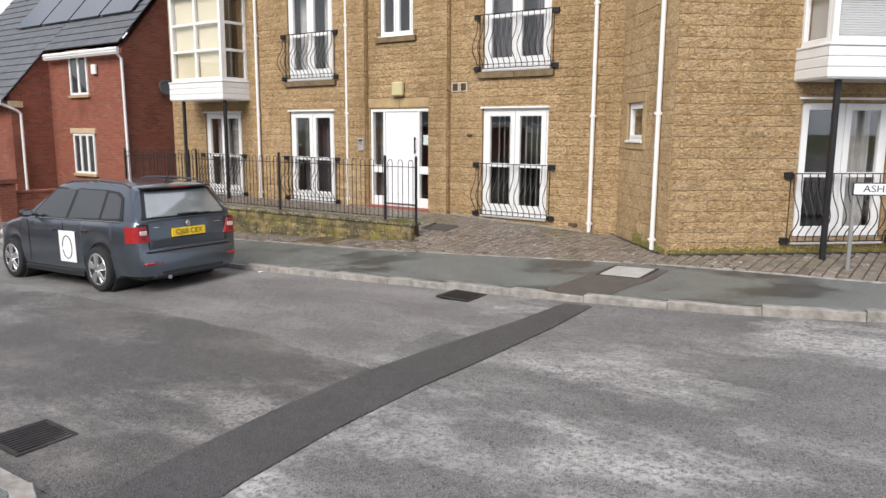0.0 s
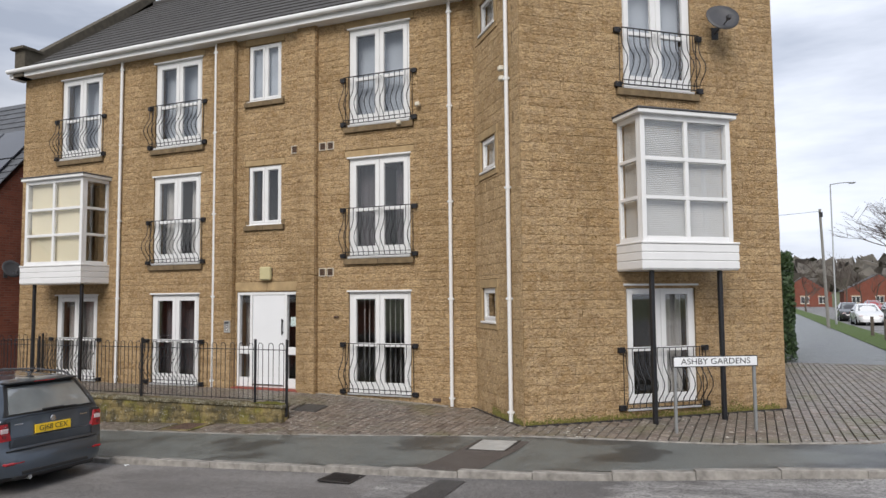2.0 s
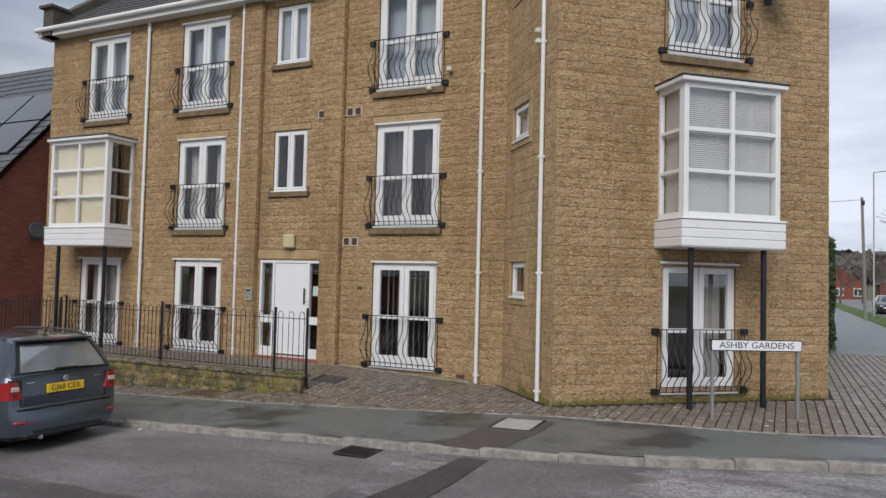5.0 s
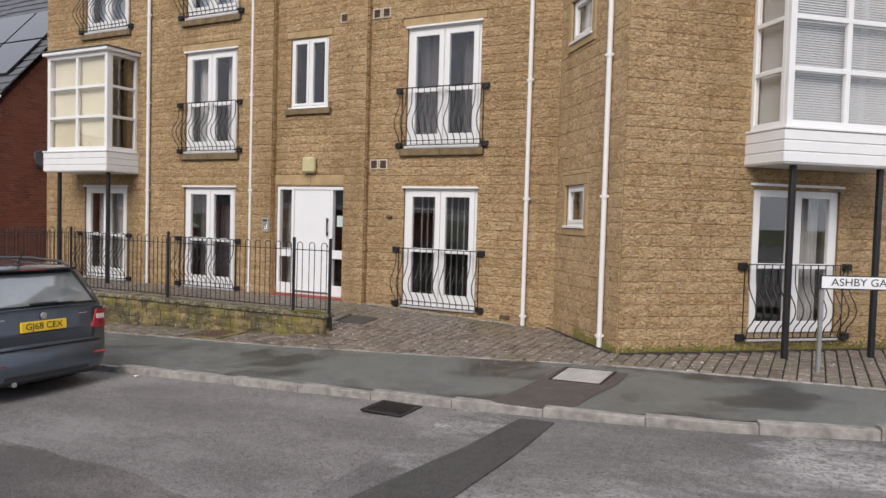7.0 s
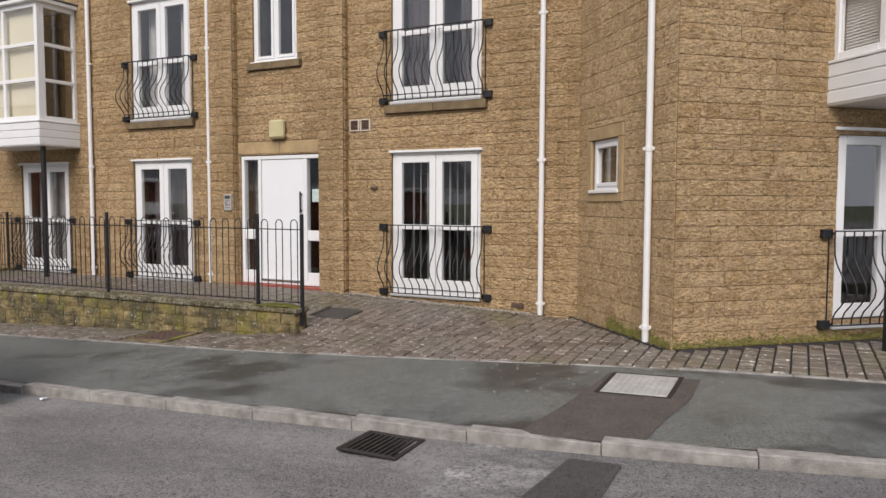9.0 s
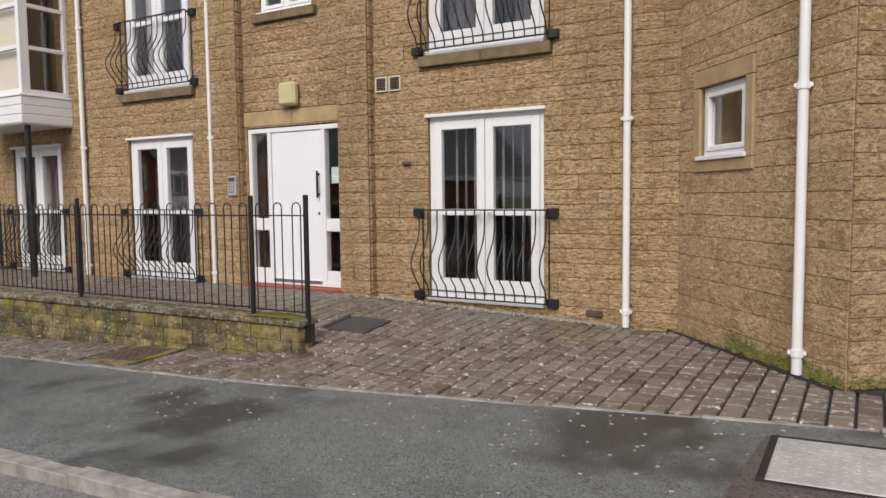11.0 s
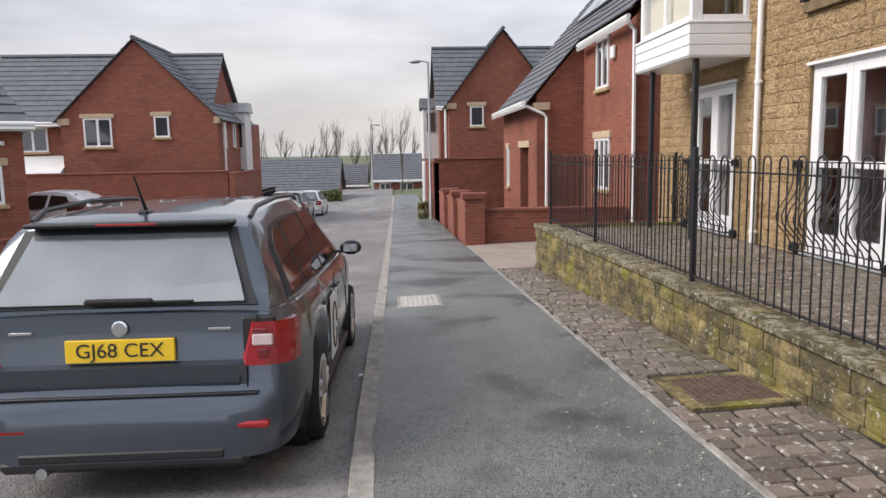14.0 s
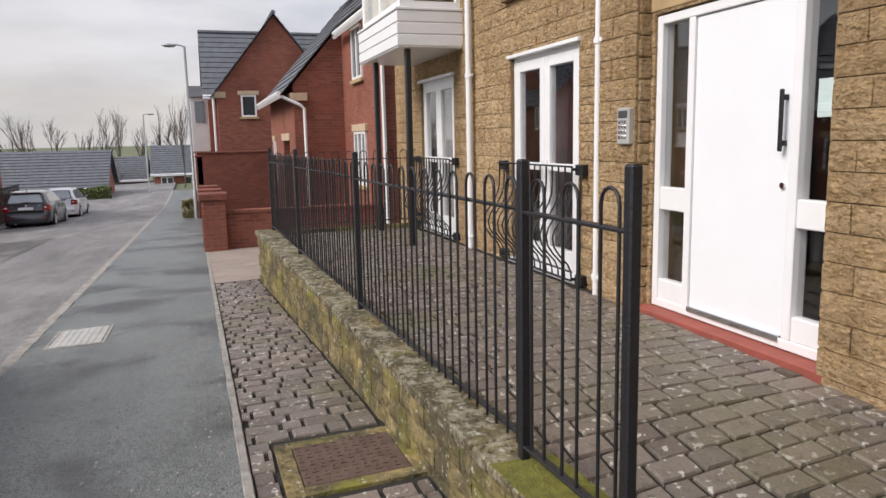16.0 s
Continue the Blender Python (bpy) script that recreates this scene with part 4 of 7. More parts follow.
def french_window(w=1.40, h=2.04):
    t = thing("window_1", "white plastic french window with two glazed leaves", "french window", kind="structure")
    mb = MB()
    ring_frame(mb, -w / 2, w / 2, 0, h, 0.03, 0.11, 0.055)
    part("window_frame", mb, WHITE, t)
    mb = MB()
    mb.cbox(-w / 2 - 0.03, w / 2 + 0.03, -0.045, 0.06, h - 0.015, h + 0.02, 0.005)
    part("drip_bar", mb, WHITE, t)
    mb = MB()
    mb.cbox(-w / 2 - 0.01, w / 2 + 0.01, -0.05, 0.12, -0.035, 0.012, 0.006)
    part("window_sill", mb, WHITE, t)
    for s in (-1, 1):
        a, b = sorted((s * 0.004, s * (w / 2 - 0.058)))
        mb = MB()
        st = 0.098
        z0, z1 = 0.06, h - 0.058
        mb.cbox(a, a + st, 0.02, 0.09, z0, z1)
        mb.cbox(b - st, b, 0.02, 0.09, z0, z1)
        mb.cbox(a + st, b - st, 0.02, 0.09, z1 - 0.1, z1)
        mb.cbox(a + st, b - st, 0.02, 0.09, z0, z0 + 0.16)
        mb.cbox(a + st, b - st, 0.02, 0.09, 0.93, 1.0)
        leaf = part("leaf", mb, WHITE, t)
        glass_pane(leaf, a + st, b - st, 1.0, z1 - 0.1, 0.05)
        glass_pane(leaf, a + st, b - st, z0 + 0.16, 0.93, 0.05)
        mb = MB()
        x = s * 0.05
        mb.cbox(x - 0.014, x + 0.014, 0.008, 0.02, 0.86, 1.04, 0.004)
        mb.tube([(x, 0.0, 0.97), (x, -0.03, 0.97), (x + s * 0.02, -0.032, 0.97), (x + s * 0.1, -0.032, 0.97)], 0.008, 6)
        part("door_handle", mb, WHITE, leaf, "white lever handle")
    return t


def juliet(w=1.40):
    """Bellied wrought-iron guard across a french window; base at the window's foot."""
    t = thing("juliet_balcony", "black bellied wrought-iron guard fixed across a french window", "balcony", group="balcony guards")
    e = w / 2 + 0.07
    y0 = -0.11
    mb = MB()
    mb.cbox(-e, e, y0 - 0.02, y0 + 0.012, 0.985, 1.0, 0.003)
    part("top_rail", mb, BLACK, t)
    mb = MB()
    mb.cbox(-e, e, y0 - 0.012, y0 + 0.012, 0.012, 0.026, 0.003)
    mb.cbox(-e, e, y0 - 0.012, y0 + 0.012, 0.088, 0.1, 0.003)
    part("bottom_rail", mb, BLACK, t)
    prof = [(0.02, 0), (0.09, 0.004), (0.16, 0.035), (0.24, 0.11), (0.32, 0.165), (0.40, 0.18), (0.48, 0.155), (0.57, 0.09), (0.66, 0.035), (0.75, 0.006), (0.85, 0), (0.985, 0)]
    bar = MB().tube([(0, -o, z) for z, o in prof], 0.008, 5).mesh("bar", BLACK, True)
    n = 14
    for i in range(n):
        o = new("bar", bar)
        o.parent = t
        o.matrix_basis = Matrix.Translation((lerp(-e, e, i / (n - 1)), y0, 0))
    for s in (-1, 1):
        # side returns: one bellied bar and short arms back to the wall
        mb = MB()
        mb.tube([(s * e, -0.03, 0.0), (s * e, -0.03, 0.99)], 0.007, 5)
        part("bar", mb, BLACK, t)
        for z in (0.03, 0.97):
            mb = MB()
            mb.cbox(s * e - 0.008, s * e + 0.008, y0, 0.0, z - 0.012, z + 0.012, 0.003)
            part("arm", mb, BLACK, t)
            mb = MB()
            a, b = sorted((s * (e - 0.012), s * (e + 0.105)))
            mb.cbox(a, b, -0.075, 0.004, z - 0.05, z + 0.04, 0.006)
            part("bracket", mb, BLACK, t, "black wall bracket")
    return t


def cloth(name, w, h, mat, label, y=0.3, folds=9, depth=0.03, x0=0.0, gap=None):
    """Hanging curtain: a wavy sheet with thickness; gap leaves the middle open."""
    mb = MB()
    runs = [(-w / 2, w / 2)] if gap is None else [(-w / 2, -gap / 2), (gap / 2, w / 2)]
    for a, b in runs:
        k = max(8, int(folds * 4 * (b - a) / w))
        base = len(mb.v)
        for i in range(k + 1):
            x = lerp(a, b, i / k)
            yy = y + depth * math.sin(i * math.pi / 2 + 0.3) + random.uniform(-0.006, 0.006)
            mb.v += [(x + x0, yy, 0.02), (x + x0, yy * 1.02, h), (x + x0, yy + 0.004, 0.02), (x + x0, yy * 1.02 + 0.004, h)]
        for i in range(k):
            c = base + 4 * i
            mb.f += [(c, c + 4, c + 5, c + 1), (c + 2, c + 3, c + 7, c + 6)]
    return solid(name, mb, mat, label, "curtain", smooth=True)


def vertical_blind(w, h, mat=None):
    t = thing("vertical_blind", "dark room behind a half-open pale vertical blind", "blind")
    slat = MB().box(-0.03, 0.03, -0.001, 0.001, 0.05, h - 0.06).mesh("slat", mat or BLIND)
    k = 9
    for i in range(k):
        o = new("slat", slat)
        o.parent = t
        o.matrix_basis = pose(lerp(-w / 2 + 0.12, w / 2 - 0.12, (i + 0.5) / k), 0.25, 0, 0, 0, 97 + 5 * math.sin(i * 2.3))
    mb = MB()
    mb.cbox(-w / 2, w / 2, 0.2, 0.26, h - 0.06, h - 0.02)
    part("head_rail", mb, WHITE, t)
    return t


win0 = french_window()
jul0 = juliet()
count = 1
first = True
spots = []
for (a, b) in DOORS:
    for k, (c, d) in enumerate(FLOORS):
        if a < -16 and k == 1:
            continue
        spots.append((FRONT @ Matrix.Translation(((a + b) / 2, 0, c)), k, a))
spots.append((GABLE @ Matrix.Translation((2.545, 0, -0.14)) @ Matrix.Diagonal((0.965, 1, 0.985, 1)), 0, 99))
spots.append((GABLE @ Matrix.Translation((2.615, 0, 5.26)) @ Matrix.Diagonal((0.97, 1, 0.98, 1)), 2, 99))
random.seed(11)
for m, k, a in spots:
    mm = m.normalized()
    if first:
        win0.matrix_basis, jul0.matrix_basis = mm, mm
        first = False
    else:
        count += 1
        o = copy_thing(win0, mm)
        o.name = "window_%d" % count
        copy_thing(jul0, mm)
    inner = mm
    if k == 0:
        if a == 99:
            cu = cloth("curtain", 0.34, 1.95, CURTAIN, "pale net curtain hanging on one side behind the glass", x0=0.42, folds=6)
        elif a < -16:
            cu = cloth("curtain", 1.25, 1.95, CURTAIN, "pale grey curtain hanging behind the glass")
        elif a < -13:
            cu = cloth("curtain", 1.2, 1.95, DCURTAIN, "dark curtain drawn behind the glass", y=0.35)
        else:
            cu = vertical_blind(1.3, 1.98)
    elif k == 1:
        cu = cloth("curtain", 1.2, 1.95, CURTAIN if a < -12 else DCURTAIN, "curtains hanging at both sides behind the glass", gap=0.35 if a < -12 else 0.5)
    else:
        # sheet added behind the top panes, coloured like reflected sky
        cu = cloth("curtain", 1.3, 1.95, TOPSKY, "pale grey-blue sheet behind the glass in place of reflected sky", folds=4, depth=0.008)
    cu.matrix_basis = inner

# smooth lintels and sills of the french windows
SILLSTONE = plain("weathered_sill_stone", (0.23, 0.165, 0.09), 0.9, var=0.45, scale=7, grain=0.004)


def dressed(name, label, m, rects, out=0.03):
    t = thing(name, label, "stone trim", kind="structure", m=m)
    for a, b, c, d, o in rects:
        half = (a + b) / 2
        for p, q in ((a, half - 0.003), (half + 0.003, b)):
            mb = MB()
            mb.cbox(p, q, -o, 0.12, c, d, 0.007)
            part("stone", mb, SILLSTONE if name == "trim_sill" else ASHLAR, t)
    return t


for (a, b) in DOORS:
    for k, (c, d) in enumerate(FLOORS):
        if k and not (a < -16 and k == 1):
            dressed("trim_lintel", "smooth sandstone lintel over a window", FRONT, [(a - 0.09, b + 0.09, d + 0.025, d + 0.15, 0.02)])
            dressed("trim_sill", "dark weathered sandstone sill under a window", FRONT, [(a - 0.09, b + 0.09, c - 0.155, c - 0.04, 0.075)])
dressed("trim_lintel", "smooth brown sandstone lintel over the entrance", FRONT, [(-10.69, -8.99, 1.9, 2.09, 0.025)])
for (a, b, c, d) in STAIR:
    dressed("trim_lintel", "smooth sandstone lintel over a stair window", FRONT, [(a - 0.09, b + 0.09, d + 0.015, d + 0.14, 0.02)])
    dressed("trim_sill", "dark weathered sandstone sill under a stair window", FRONT, [(a - 0.09, b + 0.09, c - 0.12, c - 0.01, 0.075)])
dressed("trim_lintel", "smooth sandstone lintel over the gable window", GABLE, [(1.86, 3.41, 7.285, 7.415, 0.02)])
dressed("trim_sill", "dark weathered sandstone sill under the gable window", GABLE, [(1.78, 3.41, 5.105, 5.225, 0.075)])


def casement(name, m, x0, x1, z0, z1, lights=1, label="white plastic casement window", cloth_mat=None, glass=None, sill=True):
    w, h = x1 - x0, z1 - z0
    t = thing(name, label, "window", kind="structure", m=m @ Matrix.Translation((x0, 0, z0)))
    mb = MB()
    ring_frame(mb, 0, w, 0, h, 0.02, 0.09, 0.05)
    for i in range(1, lights):
        mb.cbox(w * i / lights - 0.03, w * i / lights + 0.03, 0.025, 0.088, 0.05, h - 0.05)
    part("window_frame", mb, WHITE, t)
    for i in range(lights):
        a, b = w * i / lights + (0.05 if i == 0 else 0.03), w * (i + 1) / lights - (0.05 if i == lights - 1 else 0.03)
        mb = MB()
        ring_frame(mb, a, b, 0.05, h - 0.05, 0.005, 0.07, 0.045)
        sash = part("sash", mb, WHITE, t)
        glass_pane(sash, a + 0.045, b - 0.045, 0.095, h - 0.095, 0.04, glass)
    if sill:
        mb = MB()
        mb.cbox(-0.03, w + 0.03, -0.05, 0.09, -0.03, 0.008, 0.005)
        part("window_sill", mb, WHITE, t)
    if cloth_mat:
        mb = MB()
        mb.box(0.03, w - 0.03, 0.13, 0.136, 0.03, h - 0.03)
        part("blind", mb, cloth_mat, t)
    return t


for i, (a, b, c, d) in enumerate(STAIR):
    # upper stair window also gets the sheet coloured like reflected sky
    casement("window_%d" % (20 + i), FRONT, a, b, c, d, 2, "white plastic two-light stair window", cloth_mat=TOPSKY if i else None)
for i, (a, b, c, d) in enumerate(SW):
    casement("window_%d" % (25 + i), DIAG, a, b, c, d, 1, "small white plastic window in a sandstone surround", cloth_mat=BLIND if i else None)
    t = thing("trim_surround", "smooth sandstone surround of a small window", "stone trim", kind="structure", m=DIAG)
    for p, q, r, s, nm in ((a - 0.11, b + 0.11, d + 0.003, d + 0.15, "lintel"), (a - 0.11, b + 0.11, c - 0.13, c - 0.032, "sill"), (a - 0.11, a - 0.002, c - 0.03, d, "jamb"), (b + 0.002, b + 0.11, c - 0.03, d, "jamb")):
        mb = MB()
        mb.cbox(p, q, -0.028, 0.1, r, s, 0.006)
        part(nm, mb, ASHLAR, t)

# ---- entrance
ent = thing("door_1", "white painted entrance door with glazed sidelights", "door", kind="structure", m=FRONT @ Matrix.Translation((-10.64, 0.0, -0.16)))
W, H = 1.62, 2.03
mb = MB()
ring_frame(mb, 0, W, 0, H, 0.0, 0.1, 0.06)
mb.cbox(0.34, 0.40, 0.0, 0.1, 0.06, H - 0.06)
mb.cbox(1.24, 1.30, 0.0, 0.1, 0.06, H - 0.06)
part("door_frame", mb, WHITE, ent)
mb = MB()
mb.cbox(0.405, 1.235, 0.015, 0.07, 0.03, H - 0.065, 0.008)
slab = part("door_leaf", mb, DOORWHITE, ent)
mb = MB()
mb.cbox(1.18, 1.21, -0.035, -0.02, 1.12, 1.46, 0.005)
mb.cbox(1.185, 1.205, -0.02, 0.016, 1.15, 1.18, 0.003)
mb.cbox(1.185, 1.205, -0.02, 0.016, 1.40, 1.43, 0.003)
part("pull_handle", mb, BLACK, slab, "dark upright pull handle")
mb = MB()
mb.lathe([(0.018, 0.0), (0.018, 0.02)], 10, (1.195, 0.0, 0.93), "y")
part("lock", mb, CHROME, slab)
mb = MB()
mb.cbox(0.41, 1.23, -0.012, 0.016, 0.035, 0.075, 0.004)
part("weather_bar", mb, CHROME, slab)
for a, b in ((0.06, 0.34), (1.30, 1.56)):
    mb = MB()
    mb.cbox(a, b, 0.01, 0.08, 0.70, 0.86)
    mb.cbox(a, b, 0.01, 0.08, 0.06, 0.2)
    part("side_panel", mb, WHITE, ent)
    glass_pane(ent, a, b, 0.2, 0.70, 0.045)
    glass_pane(ent, a, b, 0.86, H - 0.06, 0.045)
mb = MB()
mb.box(1.36, 1.5, 0.056, 0.058, 1.3, 1.5)
part("notice", mb, PAPER, ent, "pale notice stuck inside the sidelight")
# thin panel added as the hall's pale interior behind the left sidelight
solid("entrance_blind", MB().cbox(-11.3, -10.3, 12.6, 12.61, -0.15, 1.95), CURTAIN, "pale wall inside the entrance hall", "panel")
mb = MB()
mb.cbox(-10.7, -8.98, 12.12, 12.33, -0.33, -0.165, 0.008)
solid("door_step", mb, RED_STEP, "red painted concrete threshold at the entrance", "step")
# intercom, bulkhead lamp, vents, cameras
t = thing("intercom", "grey metal door-entry panel on the stone wall", "intercom", m=FRONT @ Matrix.Translation((-10.8, -0.145, 1.0)))
part("box", MB().cbox(-0.075, 0.075, -0.02, 0.04, 0.0, 0.26, 0.008), COVER, t)
part("speaker", MB().cbox(-0.05, 0.06, -0.026, -0.018, 0.19, 0.24, 0.003), GREY, t)
for i in range(3):
    for j in range(4):
        part("button", MB().cbox(-0.045 + i * 0.036, -0.02 + i * 0.036, -0.027, -0.018, 0.04 + j * 0.036, 0.064 + j * 0.036, 0.003), CHROME, t)
t = thing("bulkhead_lamp", "square cream bulkhead lamp above the entrance", "wall lamp", m=FRONT @ Matrix.Translation((-9.83, -0.03, 2.12)))
part("shade", MB().cbox(-0.14, 0.14, -0.11, 0.0, 0.0, 0.29, 0.03), LAMPCREAM, t)
part("base", MB().cbox(-0.12, 0.12, 0.0, 0.03, 0.03, 0.27, 0.01), GREY, t)


def vent(x, z, m=FRONT):
    t = thing("wall_vent", "small square louvred wall vent", "vent", group="wall vents", m=m @ Matrix.Translation((x, -0.03, z)))
    mb = MB()
    ring_frame(mb, 0, 0.16, 0, 0.17, -0.012, 0.02, 0.014, 0.003)
    part("frame", mb, CREAM, t)
    for i in range(5):
        part("slat", MB().cbox(0.014, 0.146, -0.006, 0.01, 0.018 + i * 0.028, 0.036 + i * 0.028, 0.003), IRON, t)


for z in (2.18, 4.82):
    vent(-8.52, z)
    vent(-8.33, z)
vent(-9.22, 4.82)
part("slat", MB().cbox(-5.95, -5.78, -0.04, 0.0, -0.26, -0.2, 0.004), IRON, tagged(thing("air_brick", "terracotta air brick low in the stone wall", "air brick", m=FRONT), ""))
for u, z, mm in ((-6.2, 5.52, FRONT), (-6.62, 5.2, FRONT), (1.72, 5.56, DIAG), (1.74, 5.38, DIAG)):
    t = thing("security_sensor", "small cream security sensor on the wall", "sensor", group="sensors", m=mm @ Matrix.Translation((u, -0.03, z)))
    part("mount", MB().cbox(-0.02, 0.02, -0.03, 0.03, 0.0, 0.04, 0.005), CREAM, t)
    part("head", MB().cbox(-0.05, 0.05, -0.12, -0.02, -0.03, 0.06, 0.02), CREAM, t)
t = thing("alarm_socket", "small rusty bracket on the stone wall", "bracket", m=FRONT @ Matrix.Translation((-8.1, -0.03, 1.33)))
part("plate", MB().cbox(-0.05, 0.05, -0.03, 0.01, 0, 0.035, 0.006), IRON, t)


def dish(m, face, label):
    t = thing("satellite_dish", label, "satellite dish", group="satellite dishes", m=m)
    mb = MB()
    n = 20
    prof = [(0.0, 0.0), (0.10, 0.006), (0.19, 0.024), (0.28, 0.058), (0.285, 0.046), (0.19, 0.01), (0.10, -0.01), (0.001, -0.016)]
    mb.lathe([(max(r, 0.002), -h) for r, h in prof], n, (0, -0.34, 0.12), "y")
    mb.v = [(x, y + (z - 0.12) * 0.45, z - abs(z - 0.12) * (z - 0.12 > 0) * 0.15) for x, y, z in mb.v]
    part("reflector", mb, GREY, t, smooth=True)
    part("bracket", MB().tube([(0, 0, -0.05), (0, -0.18, -0.05), (0, -0.33, 0.1)], 0.018, 6), GREY, t)
    part("wall_plate", MB().cbox(-0.06, 0.06, -0.015, 0.005, -0.16, 0.06, 0.004), GREY, t)
    part("arm", MB().tube([(0, -0.33, -0.05), (0, -0.62, -0.02)], 0.011, 6), GREY, t)
    part("receiver", MB().cbox(-0.035, 0.035, -0.7, -0.6, -0.04, 0.04, 0.012), GREY, t)


dish(GABLE @ Matrix.Translation((3.8, -0.03, 6.42)) @ pose(0, 0, 0, 0, 0, -18), 0, "dark grey satellite dish fixed to the gable")
dish(GABLE @ Matrix.Translation((0.95, -0.03, 7.95)) @ pose(0, 0, 0, 0, 0, -18), 0, "dark grey satellite dish high on the gable")

# ---------------------------------------------------------------- bay windows on posts
def bay_window(m, w, out, posts, blind_mat, label, foot):
    """Boxed bay: local x from 0 to w along the wall, out towards -y."""
    t = thing("window_bay", label, "bay window", kind="structure", m=m)
    zb, zw, zt = 2.12, 2.54, 4.62
    base = MB()
    base.cbox(-0.05, w + 0.05, -out - 0.04, 0.0, zb, zw, 0.01)
    b = part("base_box", base, WHITE, t)
    for i in range(3):
        z = zb + 0.02 + i * 0.135
        part("cladding_board", MB().cbox(-0.062, w + 0.062, -out - 0.055, -0.001, z, z + 0.125, 0.008), WHITE, b)
    part("window_sill", MB().cbox(-0.07, w + 0.07, -out - 0.07, 0.0, zw, zw + 0.035, 0.008), WHITE, t)
    lid = MB()
    lid.cbox(-0.08, w + 0.08, -out - 0.08, 0.0, zt, zt + 0.07, 0.01)
    part("cornice", lid, WHITE, t)
    part("lead_roof", MB().cbox(-0.1, w + 0.1, -out - 0.1, 0.0, zt + 0.07, zt + 0.1, 0.01), LEAD, t)
    z0, z1 = zw + 0.035, zt
    fr = MB()
    ring_frame(fr, 0, w, z0, z1, -out, -out + 0.07, 0.085)
    zs = [z0 + 0.085 + (z1 - z0 - 0.17) * i / 3 for i in range(4)]
    fr.cbox(w / 2 - 0.035, w / 2 + 0.035, -out + 0.004, -out + 0.066, z0 + 0.08, z1 - 0.08)
    for z in zs[1:3]:
        fr.cbox(0.085, w - 0.085, -out + 0.002, -out + 0.068, z - 0.032, z + 0.032)
    part("front_frame", fr, WHITE, t)
    for i in range(2):
        for j in range(3):
            a, b2 = (0.085, w / 2 - 0.035) if i == 0 else (w / 2 + 0.035, w - 0.085)
            glass_pane(t, a, b2, zs[j] + (0.03 if j else 0), zs[j + 1] - (0.03 if j < 2 else 0), -out + 0.03)
    for s in (0, 1):
        fr = MB()
        x0, x1 = (0, 0.07) if s == 0 else (w - 0.07, w)
        for a, b2 in ((-out + 0.07, -out + 0.14), (-0.07, 0.0)):
            fr.cbox(x0, x1, a, b2, z0, z1)
        for z, hh in ((z0 + 0.04, 0.04), (zs[1], 0.03), (zs[2], 0.03), (z1 - 0.04, 0.04)):
            fr.cbox(x0, x1, -out + 0.14, -0.07, z - hh, z + hh)
        part("side_frame", fr, WHITE, t)
        for j in range(3):
            mb = MB()
            x = 0.03 if s == 0 else w - 0.036
            mb.box(x, x + 0.006, -out + 0.14, -0.07, zs[j], zs[j + 1])
            o = part("pane", mb, GLASS, t)
            o.visible_shadow = False
    for (px, py) in posts:
        part("post", MB().cbox(px - 0.035, px + 0.035, py - 0.035, py + 0.035, foot, zb, 0.01), BLACK, t, "slim black steel post")
    # blinds behind the glass
    bl = thing("venetian_blind", "pale slatted blind hanging in the bay window" if blind_mat is BLIND else "drawn blind in the bay window, cream partly from reflected sky", "blind", m=m)
    if blind_mat is BLIND:
        slat = MB().cbox(0.09, w - 0.09, -0.021, 0.021, -0.0015, 0.0015, 0.001).mesh("slat", BLIND)
        sslat = MB().cbox(-0.021, 0.021, -out + 0.15, -0.03, -0.0015, 0.0015, 0.001).mesh("slat", BLIND)
        k = 62
        for i in range(k):
            z = lerp(z0 + 0.08, z1 - 0.08, i / (k - 1))
            o = new("slat", slat)
            o.parent = bl
            o.matrix_basis = pose(0, -out + 0.13, z, 48)
            o = new("slat", sslat)
            o.parent = bl
            o.matrix_basis = pose(0.12, 0, z, 0, -62, 0)
    else:
        part("sheet", MB().cbox(0.09, w - 0.09, -out + 0.12, -out + 0.128, z0 + 0.05, z1 - 0.05, 0.003), blind_mat, bl)
    return t


bay_window(FRONT @ Matrix.Translation((-16.47, 0, 0)), 1.93, 0.76, [(0.28, -0.66), (1.86, -0.66)], CREAMBLIND, "white boxed bay window on black posts", -0.3)
bay_window(GABLE @ Matrix.Translation((1.77, 0, 0)), 1.72, 0.70, [(0.2, -0.6), (1.5, -0.6)], BLIND, "white boxed bay window on black posts at the gable", -0.34)

# ---------------------------------------------------------------- low wall and railings
lw = thing("low_wall", "low mossy stone retaining wall with a flat coping", "low wall")
random.seed(21)
core = MB()
xs = span(-16.62, -7.98, 0.5)
for a, b in zip(xs, xs[1:]):
    ya, yb = low_wall_y(a), low_wall_y(b)
    core.prism([(a, ya + 0.03), (b, yb + 0.03), (b, yb + 0.25), (a, ya + 0.25)], min(lie(a, 10), lie(b, 10)) - 0.12, -0.2)
part("core", core, MOSSY, lw)
wb = unit_blocks("wall_stone", MOSSY_P)


def turned(x, y, z, dx=-1):
    return Matrix.Translation((x, y, z)) @ Matrix.Rotation(math.atan(0.034), 4, "Z")


